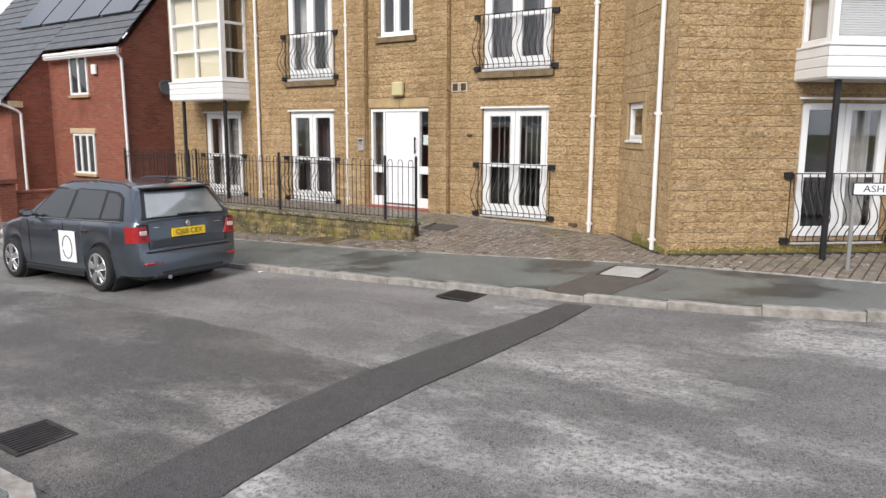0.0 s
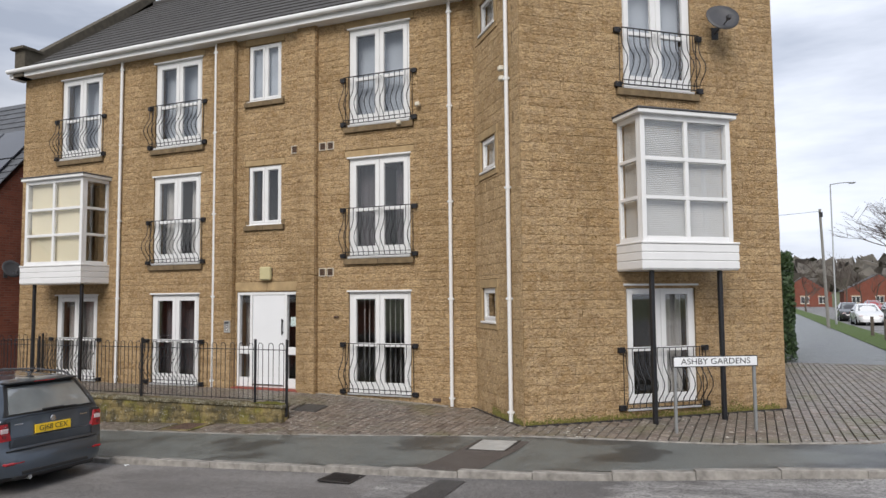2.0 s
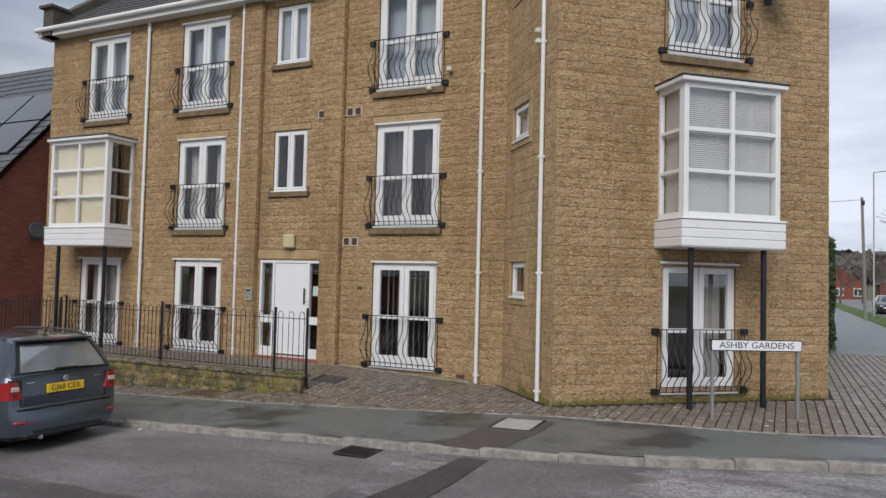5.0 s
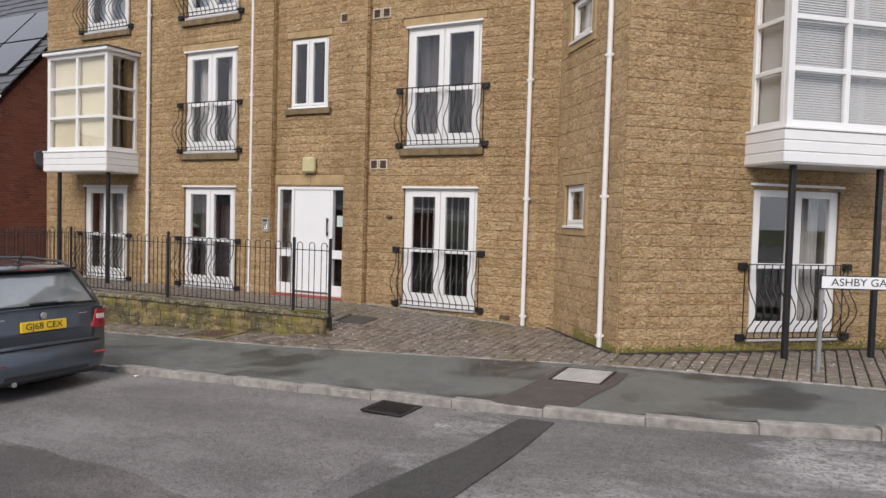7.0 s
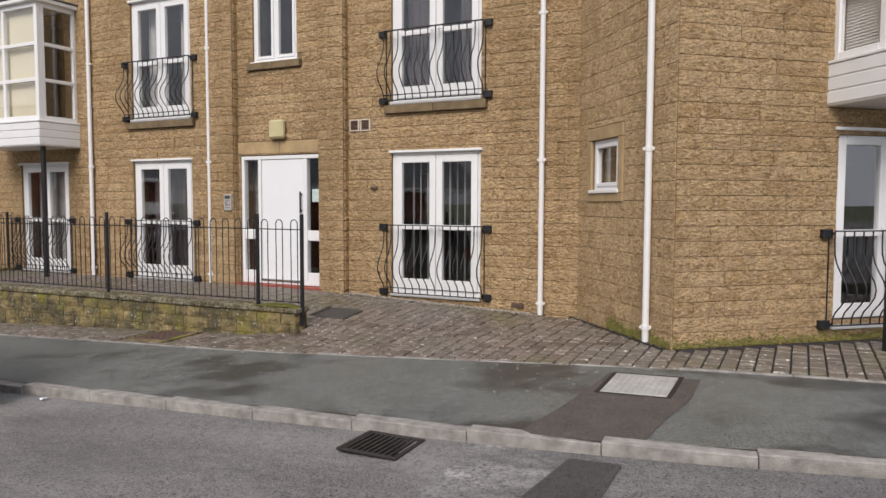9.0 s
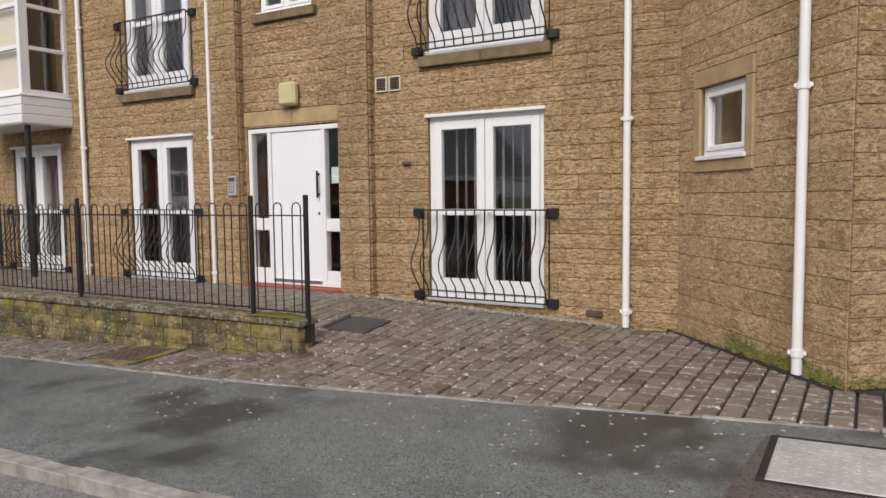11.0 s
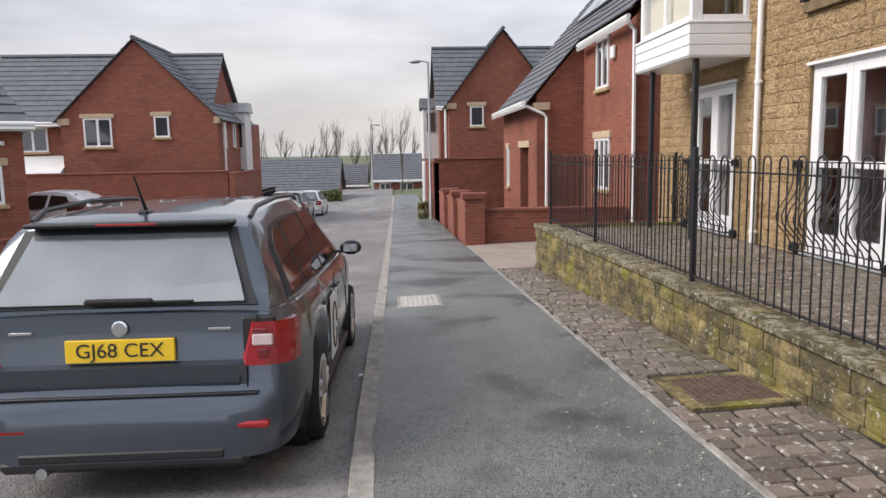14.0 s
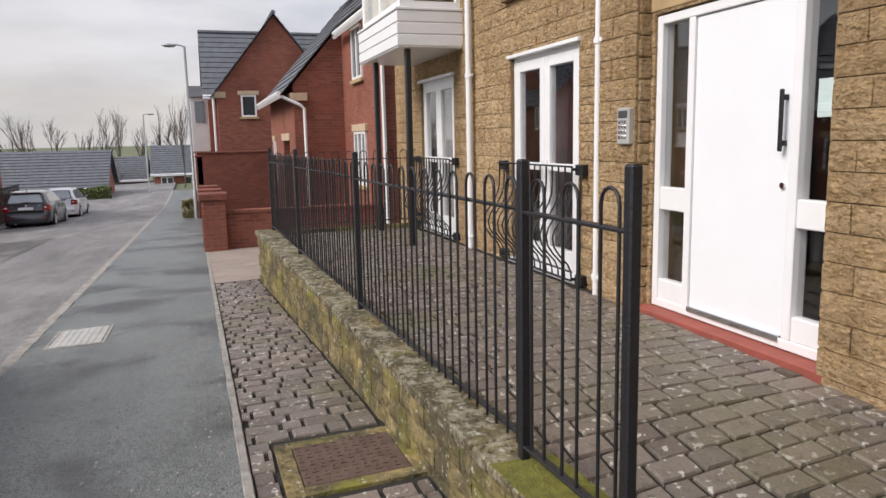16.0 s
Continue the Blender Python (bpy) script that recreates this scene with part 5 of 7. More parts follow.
for row in range(5):
    z1 = -0.215 - row * 0.145
    x = -16.62 + (0.2 if row % 2 else 0.0)
    while x < -7.98:
        L = min(random.uniform(0.28, 0.5), -7.97 - x)
        if L < 0.08:
            break
        if z1 > lie(x + L / 2, 10.1) - 0.05:
            o = new("wall_stone", random.choice(wb)[1])
            o.parent = lw
            o.matrix_basis = turned(x, low_wall_y(x) + 0.03, z1 - 0.14) @ Matrix.Diagonal((L - 0.01, 0.034, 0.139, 1))
        x += L
x = -16.64
while x < -7.95:
    L = min(random.uniform(0.4, 0.62), -7.93 - x)
    if L < 0.12:
        break
    mb = MB()
    mb.cbox(0.002, L - 0.002, -0.018, 0.265, -0.215, -0.15 + random.uniform(-0.006, 0.004), 0.009)
    part("coping_stone", mb, MOSSY_TOP, lw, m=turned(x, low_wall_y(x), 0))
    x += L
for row in range(2):
    o = new("wall_stone", wb[row][1])
    o.parent = lw
    o.matrix_basis = Matrix.Translation((-7.985, low_wall_y(-8) + 0.02, -0.36 - row * 0.145)) @ Matrix.Rotation(radians(90), 4, "Z") @ Matrix.Diagonal((0.17, 0.03, 0.137, 1))

rail = thing("railing", "black bow-topped iron railing above the low stone wall", "railing")
FX = [-7.94, -8.62, -11.3, -14.12, -16.5]


def fence_y(x):
    return low_wall_y(x) + lerp(0.115, 0.225, (x + 7.94) / -8.55)


hoop_pts = [(-0.05, 0, 0)] + [(-0.05, 0, 0.98)] + [(-0.05 * math.cos(a), 0, 0.98 + 0.05 * math.sin(a)) for a in [math.pi * i / 6 for i in range(1, 6)]] + [(0.05, 0, 0.98), (0.05, 0, 0)]
hoop_me = MB().tube(hoop_pts, 0.0065, 5).mesh("hoop_bar", BLACK, True)
post_me = MB().cbox(-0.02, 0.02, -0.02, 0.02, 0.0, 1.13, 0.006).mesh("post", BLACK)
for i, x in enumerate(FX):
    o = new("post", post_me)
    o.parent = rail
    z = -0.155 if i else -0.38
    o.matrix_basis = Matrix.Translation((x, fence_y(x), z)) @ Matrix.Diagonal((1, 1, (0.99 - z) / 1.13, 1))
for a, b in zip(FX, FX[1:]):
    n = max(2, round((a - b) / 0.205))
    for i in range(n):
        x = lerp(a, b, (i + 0.5) / n)
        o = new("hoop_bar", hoop_me)
        o.parent = rail
        o.matrix_basis = Matrix.Translation((x, fence_y(x), -0.11))
    for z in (-0.095, 0.80):
        mb = MB()
        mb.cbox(0, a - b - 0.05, -0.018, 0.018, z - 0.006, z + 0.006, 0.003)
        part("rail", mb, BLACK, rail, m=turned(b + 0.025, fence_y(b), 0))
# return to the building along the drive
ret = thing("side_railing", "black bow-topped iron railing beside the driveway", "railing")
y = fence_y(-16.5)
for i in range(11):
    yy = y + 0.12 + i * 0.2
    o = new("hoop_bar", hoop_me)
    o.parent = ret
    o.matrix_basis = pose(-16.52, yy, -0.11, 0, 0, 90)
for z in (-0.095, 0.80):
    part("rail", MB().cbox(-16.54, -16.5, y, 12.2, z - 0.006, z + 0.006, 0.003), BLACK, ret)
o = new("post", post_me)
o.parent = ret
o.matrix_basis = Matrix.Translation((-16.52, 12.1, -0.2))
mb = MB()
mb.box(-16.63, -16.43, low_wall_y(-16.5) + 0.05, 12.2, -1.1, -0.17)
solid("side_retaining_wall", mb, MOSSY, "mossy retaining wall under the side railing", "low wall")

# ---------------------------------------------------------------- covers, gullies, sign
def plate(name, label, cat, cx, cy, w, d, rot, mat, frame_mat, zf, ribs=0, lift=0.008, texture=0, ring=0.035):
    sx = (zf(cx + w / 2, cy) - zf(cx - w / 2, cy)) / w
    sy = (zf(cx, cy + d / 2) - zf(cx, cy - d / 2)) / d
    t = thing(name, label, cat, m=Matrix.Translation((cx, cy, zf(cx, cy))) @ pose(0, 0, 0, math.degrees(math.atan(sy)), -math.degrees(math.atan(sx)), 0))
    mb = MB()
    for a, b, c, f in ((-w / 2 - ring, w / 2 + ring, -d / 2 - ring, -d / 2), (-w / 2 - ring, w / 2 + ring, d / 2, d / 2 + ring), (-w / 2 - ring, -w / 2, -d / 2, d / 2), (w / 2, w / 2 + ring, -d / 2, d / 2)):
        mb.cbox(a, b, c, f, -0.03, lift - 0.002, 0.004)
    part("frame", mb, frame_mat, t)
    part("lid", MB().cbox(-w / 2 + 0.004, w / 2 - 0.004, -d / 2 + 0.004, d / 2 - 0.004, -0.03, lift, 0.004), mat, t)
    if texture:
        mb = MB()
        k = texture
        for i in range(int(w / k)):
            for j in range(int(d / k)):
                x, yy = -w / 2 + k * (i + 0.5), -d / 2 + k * (j + 0.5)
                s = 0.3 * k
                if (i + j) % 2:
                    mb.box(x - s, x + s, yy - s * 0.35, yy + s * 0.35, lift, lift + 0.004)
                else:
                    mb.box(x - s * 0.35, x + s * 0.35, yy - s, yy + s, lift, lift + 0.004)
        tagged(part("tread_pattern", mb, mat, t), kind="stuff")
    return t


plate("inspection_cover", "pale galvanised steel inspection cover in the footway", "manhole cover", -3.63, 9.08, 0.52, 0.6, 0, COVER, CAST, lie, texture=0.05)
plate("inspection_cover", "pale worn inspection cover in the footway", "manhole cover", -13.95, 7.95, 0.78, 0.46, 0, COVER, KERB, lie, texture=0.06)
plate("iron_cover", "rusty brown cast-iron cover set in the paving setts", "manhole cover", -9.78, 9.81, 0.52, 0.54, 0, IRON, MOSSY_P, court, lift=0.002, texture=0.05, ring=0.09)
COVER_AT = (-7.92, 11.03)
GREYCOVER = plain("grey_cover", (0.075, 0.07, 0.065), 0.7, var=0.3, scale=8, grain=0.003)
plate("recessed_cover", "dark recessed cover in the paved forecourt", "manhole cover", *COVER_AT, 0.4, 0.4, 0, GREYCOVER, GREYCOVER, court, lift=0.004)


def gully(cx, cy, label):
    t = thing("road_gully", label, "drain grate", group="road gullies", m=pose(cx, cy, road_lie(cx, cy) + 0.004))
    mb = MB()
    ring_frame(mb, -0.23, 0.23, -0.21, 0.21, 0, 0.02, 0.035)
    me = MB()
    me.v = [(x, z, y) for x, y, z in mb.v]
    me.f = mb.f
    part("frame", me, CAST, t)
    for i in range(9):
        part("grate_bar", MB().cbox(-0.19 + i * 0.042, -0.168 + i * 0.042, -0.175, 0.175, 0.0, 0.018, 0.003), CAST, t)
    # flat black plate painted as the shade in the pit below the bars
    part("sump", MB().box(-0.2, 0.2, -0.18, 0.18, -0.002, 0.001), SIGNBLACK, t)


gully(-5.0, 7.32, "rusty cast-iron road gully beside the kerb")
gully(-5.35, 2.55, "cast-iron road gully beside the near kerb")

sg = thing("street_sign", "white street nameplate with black lettering on two grey posts", "street sign")
S0, S1 = Vector((-1.36, 10.66)), Vector((-0.25, 11.3))
ud = (S1 - S0).normalized()
sg.matrix_basis = Matrix(((ud.x, -ud.y, 0, S0.x), (ud.y, ud.x, 0, S0.y), (0, 0, 1, 0), (0, 0, 0, 1)))
SL = (S1 - S0).length
for x in (0.02, SL - 0.02):
    part("post", MB().cbox(x - 0.022, x + 0.022, -0.01, 0.03, -0.36, 0.66, 0.005), STEEL, sg, "grey galvanised post")
board = part("nameplate", MB().cbox(-0.02, SL + 0.02, -0.035, -0.012, 0.655, 0.815, 0.004), SIGNBLACK, sg)
part("white_panel", MB().cbox(-0.008, SL + 0.008, -0.039, -0.03, 0.668, 0.802, 0.002), SIGNWHITE, board)


def lettering(body, size, mat, parent, m, width=None, name="lettering"):
    cu = bpy.data.curves.new(name, "FONT")
    cu.body, cu.size, cu.align_x, cu.align_y = body, size, "CENTER", "CENTER"
    cu.extrude = 0.001
    cu.materials.append(mat)
    o = new(name, cu)
    o.parent = parent
    o.matrix_basis = m
    return o


lettering("ASHBY GARDENS", 0.122, SIGNBLACK, board, Matrix.Translation((SL / 2, -0.041, 0.735)) @ pose(0, 0, 0, 90, 0, 0) @ Matrix.Diagonal((1.14, 1, 1, 1)))

# moss on the coping, gravel under the window, channel at the wall's foot
def moss_patch(x0, x1, seed):
    rng = random.Random(seed)
    mb = MB()
    nx, ny = 16, 8
    for i in range(nx + 1):
        for j in range(ny + 1):
            x = lerp(x0, x1, i / nx)
            edge = min(i, nx - i) / 3
            v = j / ny
            y = low_wall_y(x) - 0.022 + 0.26 * v
            h = 0.014 * min(1, edge) * (0.35 + rng.random()) * (0.4 + noise.noise(Vector((x * 7, y * 9, seed))) + 0.3)
            mb.v.append((x, y, -0.152 + max(-0.012, h)))
    for i in range(nx):
        for j in range(ny):
            a = i * (ny + 1) + j
            mb.f.append((a, a + ny + 1, a + ny + 2, a + 1))
    tagged(solid("moss", mb, MOSS, "bright green moss growing on the wall coping", "moss", smooth=True), kind="stuff")


for k, (a, b) in enumerate(((-8.62, -7.96),)):
    moss_patch(a, b, k + 1)
rng = random.Random(77)
mb = MB()
for i in range(900):
    x = rng.uniform(-8.5, -5.6)
    y = 12.17 - abs(rng.gauss(0, 0.045))
    z = court(x, y) + 0.002
    s = rng.uniform(0.006, 0.014)
    e = Euler((rng.uniform(0, 6), rng.uniform(0, 6), rng.uniform(0, 6))).to_matrix()
    mb.add([Vector((x, y, z + s * 0.4)) + e @ Vector(q) * s for q in ((1, 1, 1), (-1, -1, 1), (-1, 1, -1), (1, -1, -1))], [(0, 1, 2), (0, 3, 1), (0, 2, 3), (1, 3, 2)])
tagged(solid("gravel", mb, GRAVEL, "strip of pale gravel along the foot of the wall", "gravel"), kind="stuff")
mb = MB()
for i in range(420):
    x = rng.uniform(-14.5, -3.0)
    y = lerp(kerb_y(x) + 0.15, paver_y(x) - 0.03, rng.random() ** 0.35)
    z = lie(x, y) + 0.001
    s = rng.uniform(0.005, 0.013)
    mb.add([(x - s, y - s * 0.6, z), (x + s, y - s * 0.5, z), (x + s * 0.7, y + s * 0.8, z + 0.003), (x - s * 0.8, y + s * 0.5, z + 0.004)], [(0, 1, 2, 3)])
tagged(solid("fallen_chips", mb, GRAVEL, "small pale chips and dry leaves on the footway", "debris"), kind="stuff")
ALGAE = plain("yellow_green_algae", (0.24, 0.22, 0.055), 0.95, var=0.5, scale=18, grain=0.004)
for mm, a, b, seed in ((DIAG, 0.9, LD, 4), (GABLE, 0.0, 4.9, 9)):
    rng = random.Random(seed)
    mb = MB()
    for i in range(1500):
        u = rng.uniform(a, b)
        foot = mm @ Vector((u, -0.05, 0))
        h = abs(rng.gauss(0, 0.07)) * (0.5 + 0.9 * abs(noise.noise(Vector((u * 1.4, seed, 0)))))
        z = court(foot.x, foot.y) + h
        r = rng.uniform(0.008, 0.022)
        d = -rng.uniform(0.024, 0.03)
        ring = [(u + r * rng.uniform(0.6, 1.3) * math.cos(q), d, z + r * 0.7 * rng.uniform(0.6, 1.3) * math.sin(q)) for q in (0.3, 1.5, 2.8, 4.0, 5.2)]
        mb.add(ring + [(u, d - 0.006, z)], [(j, (j + 1) % 5, 5) for j in range(5)])
    tagged(solid("algae", mb, ALGAE, "yellow-green algae on the damp foot of the wall", "algae", m=mm), kind="stuff")
for mm, a, b in ((DIAG, 0.0, LD), (GABLE, 0.0, 5.0)):
    p0, p1 = mm @ Vector((a, -0.09, 0)), mm @ Vector((b, -0.09, 0))
    mb = MB()
    for i in range(12):
        q, r = p0.lerp(p1, i / 12), p0.lerp(p1, (i + 1) / 12)
        mb.tube([(q.x, q.y, court(q.x, q.y) - 0.03), (r.x, r.y, court(r.x, r.y) - 0.03)], 0.045, 6)
    solid("drain_channel", mb, CAST, "narrow dark drain channel along the wall's foot", "drain", kind="structure")


# ---------------------------------------------------------------- cars
def car(label, m, paint, estate=True, plate_text=None, sign=False, detail=True, rails=False, group=""):
    """A five-door car, rear bumper at x = 0, nose towards +x, wheels on z = 0."""
    t = thing("car", label, "car", m=m, group=group)
    AX = (0.93, 3.42)
    R = 0.305
    zt = [(0.0, 0.47), (0.03, 0.52), (0.06, 0.56), (0.075, 0.60), (0.085, 0.93), (0.12, 0.955), (0.6, 0.955), (1.6, 0.945), (2.6, 0.935), (2.95, 0.965), (3.05, 0.955), (3.5, 0.885), (3.9, 0.79), (4.1, 0.70), (4.2, 0.58), (4.26, 0.45)]
    wt = [(0.0, 0.56), (0.03, 0.68), (0.08, 0.76), (0.16, 0.81), (0.3, 0.84), (0.6, 0.86), (1.2, 0.866), (3.0, 0.866), (3.5, 0.85), (3.85, 0.80), (4.05, 0.71), (4.18, 0.60), (4.26, 0.45)]
    xs = sorted({0.0, 0.03, 0.06, 0.075, 0.085, 0.12, 0.2, 0.3, 0.42, 0.5, 1.4, 1.7, 2.0, 2.3, 2.6, 2.8, 2.95, 3.05, 3.9, 4.0, 4.1, 4.18, 4.22, 4.26,
                 *[a + (R + 0.055) * c for a in AX for c in (-1.02, -0.999, -0.96, -0.86, -0.7, -0.5, -0.25, 0, 0.25, 0.5, 0.7, 0.86, 0.96, 0.999, 1.02)]})

    def zbot(x):
        z = 0.19 if 0.5 < x < 3.9 else 0.24
        for a in AX:
            d = abs(x - a)
            if d < R + 0.055:
                z = max(z, 0.30 + math.sqrt((R + 0.055) ** 2 - d * d))
        return z

    def ring(x):
        w, top, zb = table(wt, x), table(zt, x), zbot(x)
        top = max(top, zb + 0.05)
        pts = [(w * 0.93, zb)]
        for f, k in ((0.2, 0.975), (0.42, 1.0), (0.62, 0.998), (0.8, 0.985), (0.93, 0.965)):
            pts.append((w * k, lerp(zb, top, f)))
        pts += [(w * 0.93, top), (w * 0.8, top + 0.012), (w * 0.4, top + 0.022)]
        half = [(y, z) for y, z in pts]
        return [(x, y, z) for y, z in half] + [(x, -y, z) for y, z in half[::-1]]

    mb = MB()
    rows = [ring(x) for x in xs]
    k = len(rows[0])
    for r in rows:
        mb.v += r
    for i in range(len(rows) - 1):
        for j in range(k):
            mb.f.append((i * k + j, i * k + (j + 1) % k, (i + 1) * k + (j + 1) % k, (i + 1) * k + j))
    mb.f += [tuple(range(k))[::-1], tuple(range((len(rows) - 1) * k, len(rows) * k))]
    body = part("body", mb, paint, t)
    body.data.shade_smooth()
    body.data.set_sharp_from_angle(angle=radians(32))
    # dark underside and arches
    ub = MB()
    ub.cbox(0.12, 4.1, -0.70, 0.70, 0.17, 0.52, 0.05)
    part("underbody", ub, TRIM, t)
    part("rear_valance", MB().cbox(0.0, 0.3, -0.60, 0.60, 0.19, 0.27, 0.03), TRIM, t)
    # cabin
    rear = [(0.10, 0.95), (0.16, 1.08), (0.24, 1.23), (0.32, 1.35)] if estate else [(0.10, 0.95), (0.5, 1.05), (0.8, 1.25), (1.1, 1.39)]
    roofz = [(rear[-1][0], 1.36 if estate else 1.40), (rear[-1][0] + 0.12, 1.395 if estate else 1.43), (1.2, 1.455), (1.9, 1.465), (2.25, 1.43), (2.35, 1.39), (2.7, 1.17), (3.02, 0.955)]
    topz = rear + roofz
    cx = sorted({p[0] for p in topz} | {0.5, 0.8, 1.5})

    def cring(x):
        top = table(topz, x)
        side = lambda z: lerp(0.80, 0.60, ((z - 0.94) / 0.46)) if z < 1.40 else 0.60
        wb = min(side(0.94), table(wt, x) * 0.93)
        sc = wb / 0.80
        pts = [(wb, 0.93)]
        for f in (0.33, 0.66, 0.9):
            z = lerp(0.93, top, f)
            pts.append((side(z) * sc, z))
        pts += [(side(top) * sc - 0.03, top), (side(top) * sc * 0.75, top + 0.018), (side(top) * sc * 0.35, top + 0.027)]
        return [(x, y, z) for y, z in pts] + [(x, -y, z) for y, z in pts[::-1]]

    mb = MB()
    rows = [cring(x) for x in cx]
    k = len(rows[0])
    for r in rows:
        mb.v += r
    for i in range(len(rows) - 1):
        for j in range(k):
            mb.f.append((i * k + j, i * k + (j + 1) % k, (i + 1) * k + (j + 1) % k, (i + 1) * k + j))
    mb.f += [tuple(range(k))[::-1], tuple(range((len(rows) - 1) * k, len(rows) * k))]
    cab = part("cabin", mb, paint, t)
    cab.data.shade_smooth()
    cab.data.set_sharp_from_angle(angle=radians(32))

    def side_y(z):
        return lerp(0.80, 0.60, (z - 0.94) / 0.46)

    def side_glass(quad, s, out=0.006, mat=CARSIDE, nm="side_window"):
        q = MB()
        n = len(quad)
        a = [(x, s * (side_y(z) + out), z) for x, z in quad]
        b = [(x, s * (side_y(z) - 0.02), z) for x, z in quad]
        q.v = a + b
        q.f = [tuple(range(n)), tuple(range(2 * n - 1, n - 1, -1))] + [(i, (i + 1) % n, (i + 1) % n + n, i + n) for i in range(n)]
        return part(nm, q, mat, t)

    if estate:
        sets = [[(0.42, 1.0), (0.86, 0.99), (0.86, 1.325), (0.66, 1.315), (0.52, 1.25)], [(0.93, 0.99), (1.72, 0.975), (1.66, 1.37), (0.93, 1.35)], [(1.80, 0.975), (2.78, 0.98), (2.45, 1.25), (2.27, 1.37), (1.74, 1.37)]]
    else:
        sets = [[(0.98, 1.0), (1.72, 0.975), (1.66, 1.37), (1.2, 1.33)], [(1.80, 0.975), (2.78, 0.98), (2.45, 1.25), (2.27, 1.37), (1.74, 1.37)]]
    for s in (-1, 1):
        # black surround behind the panes
        lo, hi = sets[0][0], sets[-1][1]
        if estate:
            side_glass([(0.36, 0.975), (2.86, 0.95), (2.47, 1.28), (2.29, 1.40), (0.92, 1.365), (0.62, 1.34), (0.48, 1.27)], s, 0.003, TRIM, "window_surround")
        for q in sets:
            side_glass(q, s)
        # door lines and handles
        for x in (0.98, 1.77):
            part("door_handle", MB().cbox(x + 0.12, x + 0.29, s * 0.862 - 0.018, s * 0.862 + 0.018, 0.80, 0.828, 0.01), TRIM, t)
        for x in (1.75, 2.78):
            part("door_gap", MB().box(x, x + 0.008, s * 0.868 - 0.003, s * 0.868 + 0.003, 0.3, 0.93), TRIM, t)
        part("belt_trim", MB().cbox(0.4, 2.85, s * 0.803 - 0.008, s * 0.803 + 0.008, 0.945, 0.962, 0.003), CHROME, t)
        part("sill_trim", MB().cbox(1.32, 3.02, s * 0.835 - 0.02, s * 0.835 + 0.02, 0.17, 0.25, 0.01), TRIM, t)
        mb = MB()
        mb.lathe([(0.02, 0.02), (0.06, 0.0), (0.075, 0.05), (0.065, 0.11), (0.02, 0.135)], 10, (0, 0, 0), "x")
        mir = MB()
        mir.v = [(x * 0.9 + 2.62, s * 0.93 + y * 1.25, 1.03 + z * 0.85) for x, y, z in mb.v]
        mir.f = mb.f
        mm = part("door_mirror", mir, TRIM, t, smooth=True)
        part("mirror_glass", MB().cbox(2.617, 2.624, s * 0.93 - 0.06, s * 0.93 + 0.06, 0.997, 1.062, 0.002), SKYGLASS, mm)
        part("mirror_arm", MB().cbox(2.66, 2.7, min(s * 0.78, s * 0.88), max(s * 0.78, s * 0.88), 0.985, 1.01, 0.005), TRIM, mm)
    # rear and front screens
    def screen(pts, mat=SKYGLASS, nm="rear_window"):
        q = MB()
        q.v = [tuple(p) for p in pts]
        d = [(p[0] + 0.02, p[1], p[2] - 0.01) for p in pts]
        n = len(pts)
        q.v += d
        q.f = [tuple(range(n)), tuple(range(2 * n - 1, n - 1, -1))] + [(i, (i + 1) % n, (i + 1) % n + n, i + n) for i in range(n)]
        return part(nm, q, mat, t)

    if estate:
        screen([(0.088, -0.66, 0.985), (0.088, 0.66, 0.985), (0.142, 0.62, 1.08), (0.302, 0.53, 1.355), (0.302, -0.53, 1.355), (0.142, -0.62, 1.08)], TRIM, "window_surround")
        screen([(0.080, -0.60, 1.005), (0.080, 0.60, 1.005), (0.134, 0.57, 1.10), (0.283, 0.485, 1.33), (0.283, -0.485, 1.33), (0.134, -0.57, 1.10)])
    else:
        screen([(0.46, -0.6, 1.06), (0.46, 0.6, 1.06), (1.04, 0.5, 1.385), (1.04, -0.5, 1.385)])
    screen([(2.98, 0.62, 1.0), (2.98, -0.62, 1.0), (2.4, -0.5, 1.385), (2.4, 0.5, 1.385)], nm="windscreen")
    # wheels
    for i, x in enumerate(AX):
        for s in (-1, 1):
            y = s * 0.77
            w = MB()
            w.lathe([(0.215, -0.095), (0.285, -0.105), (R, -0.08), (R, 0.08), (0.285, 0.105), (0.215, 0.095)], 28, (x, y, R - 0.003), "y")
            wh = part("wheel", w, RUBBER, t, smooth=True)
            f = s * 0.085
            rim = MB()
            rim.lathe([(0.215, f - s * 0.05), (0.222, f + s * 0.014), (0.2, f + s * 0.016), (0.188, f - s * 0.05)], 28, (x, y, R - 0.003), "y")
            part("rim", rim, ALLOY, wh, smooth=True)
            back = MB().lathe([(0.19, f - s * 0.06), (0.19, f - s * 0.05)], 20, (x, y, R - 0.003), "y")
            part("brake", back, TRIM, wh)
            for a in range(5):
                an = a * 2 * math.pi / 5 + 0.3
                sp = MB()
                for o in (-0.16, 0.16):
                    p0 = (x + 0.03 * math.cos(an), y + f, R + 0.03 * math.sin(an))
                    p1 = (x + 0.2 * math.cos(an + o), y + f + s * 0.004, R + 0.2 * math.sin(an + o))
                    sp.tube([p0, p1], [0.036, 0.028], 6)
                part("spoke", sp, ALLOY, wh)
            part("hub", MB().lathe([(0.045, f - s * 0.02), (0.04, f + s * 0.02)], 12, (x, y, R), "y"), ALLOY, wh)
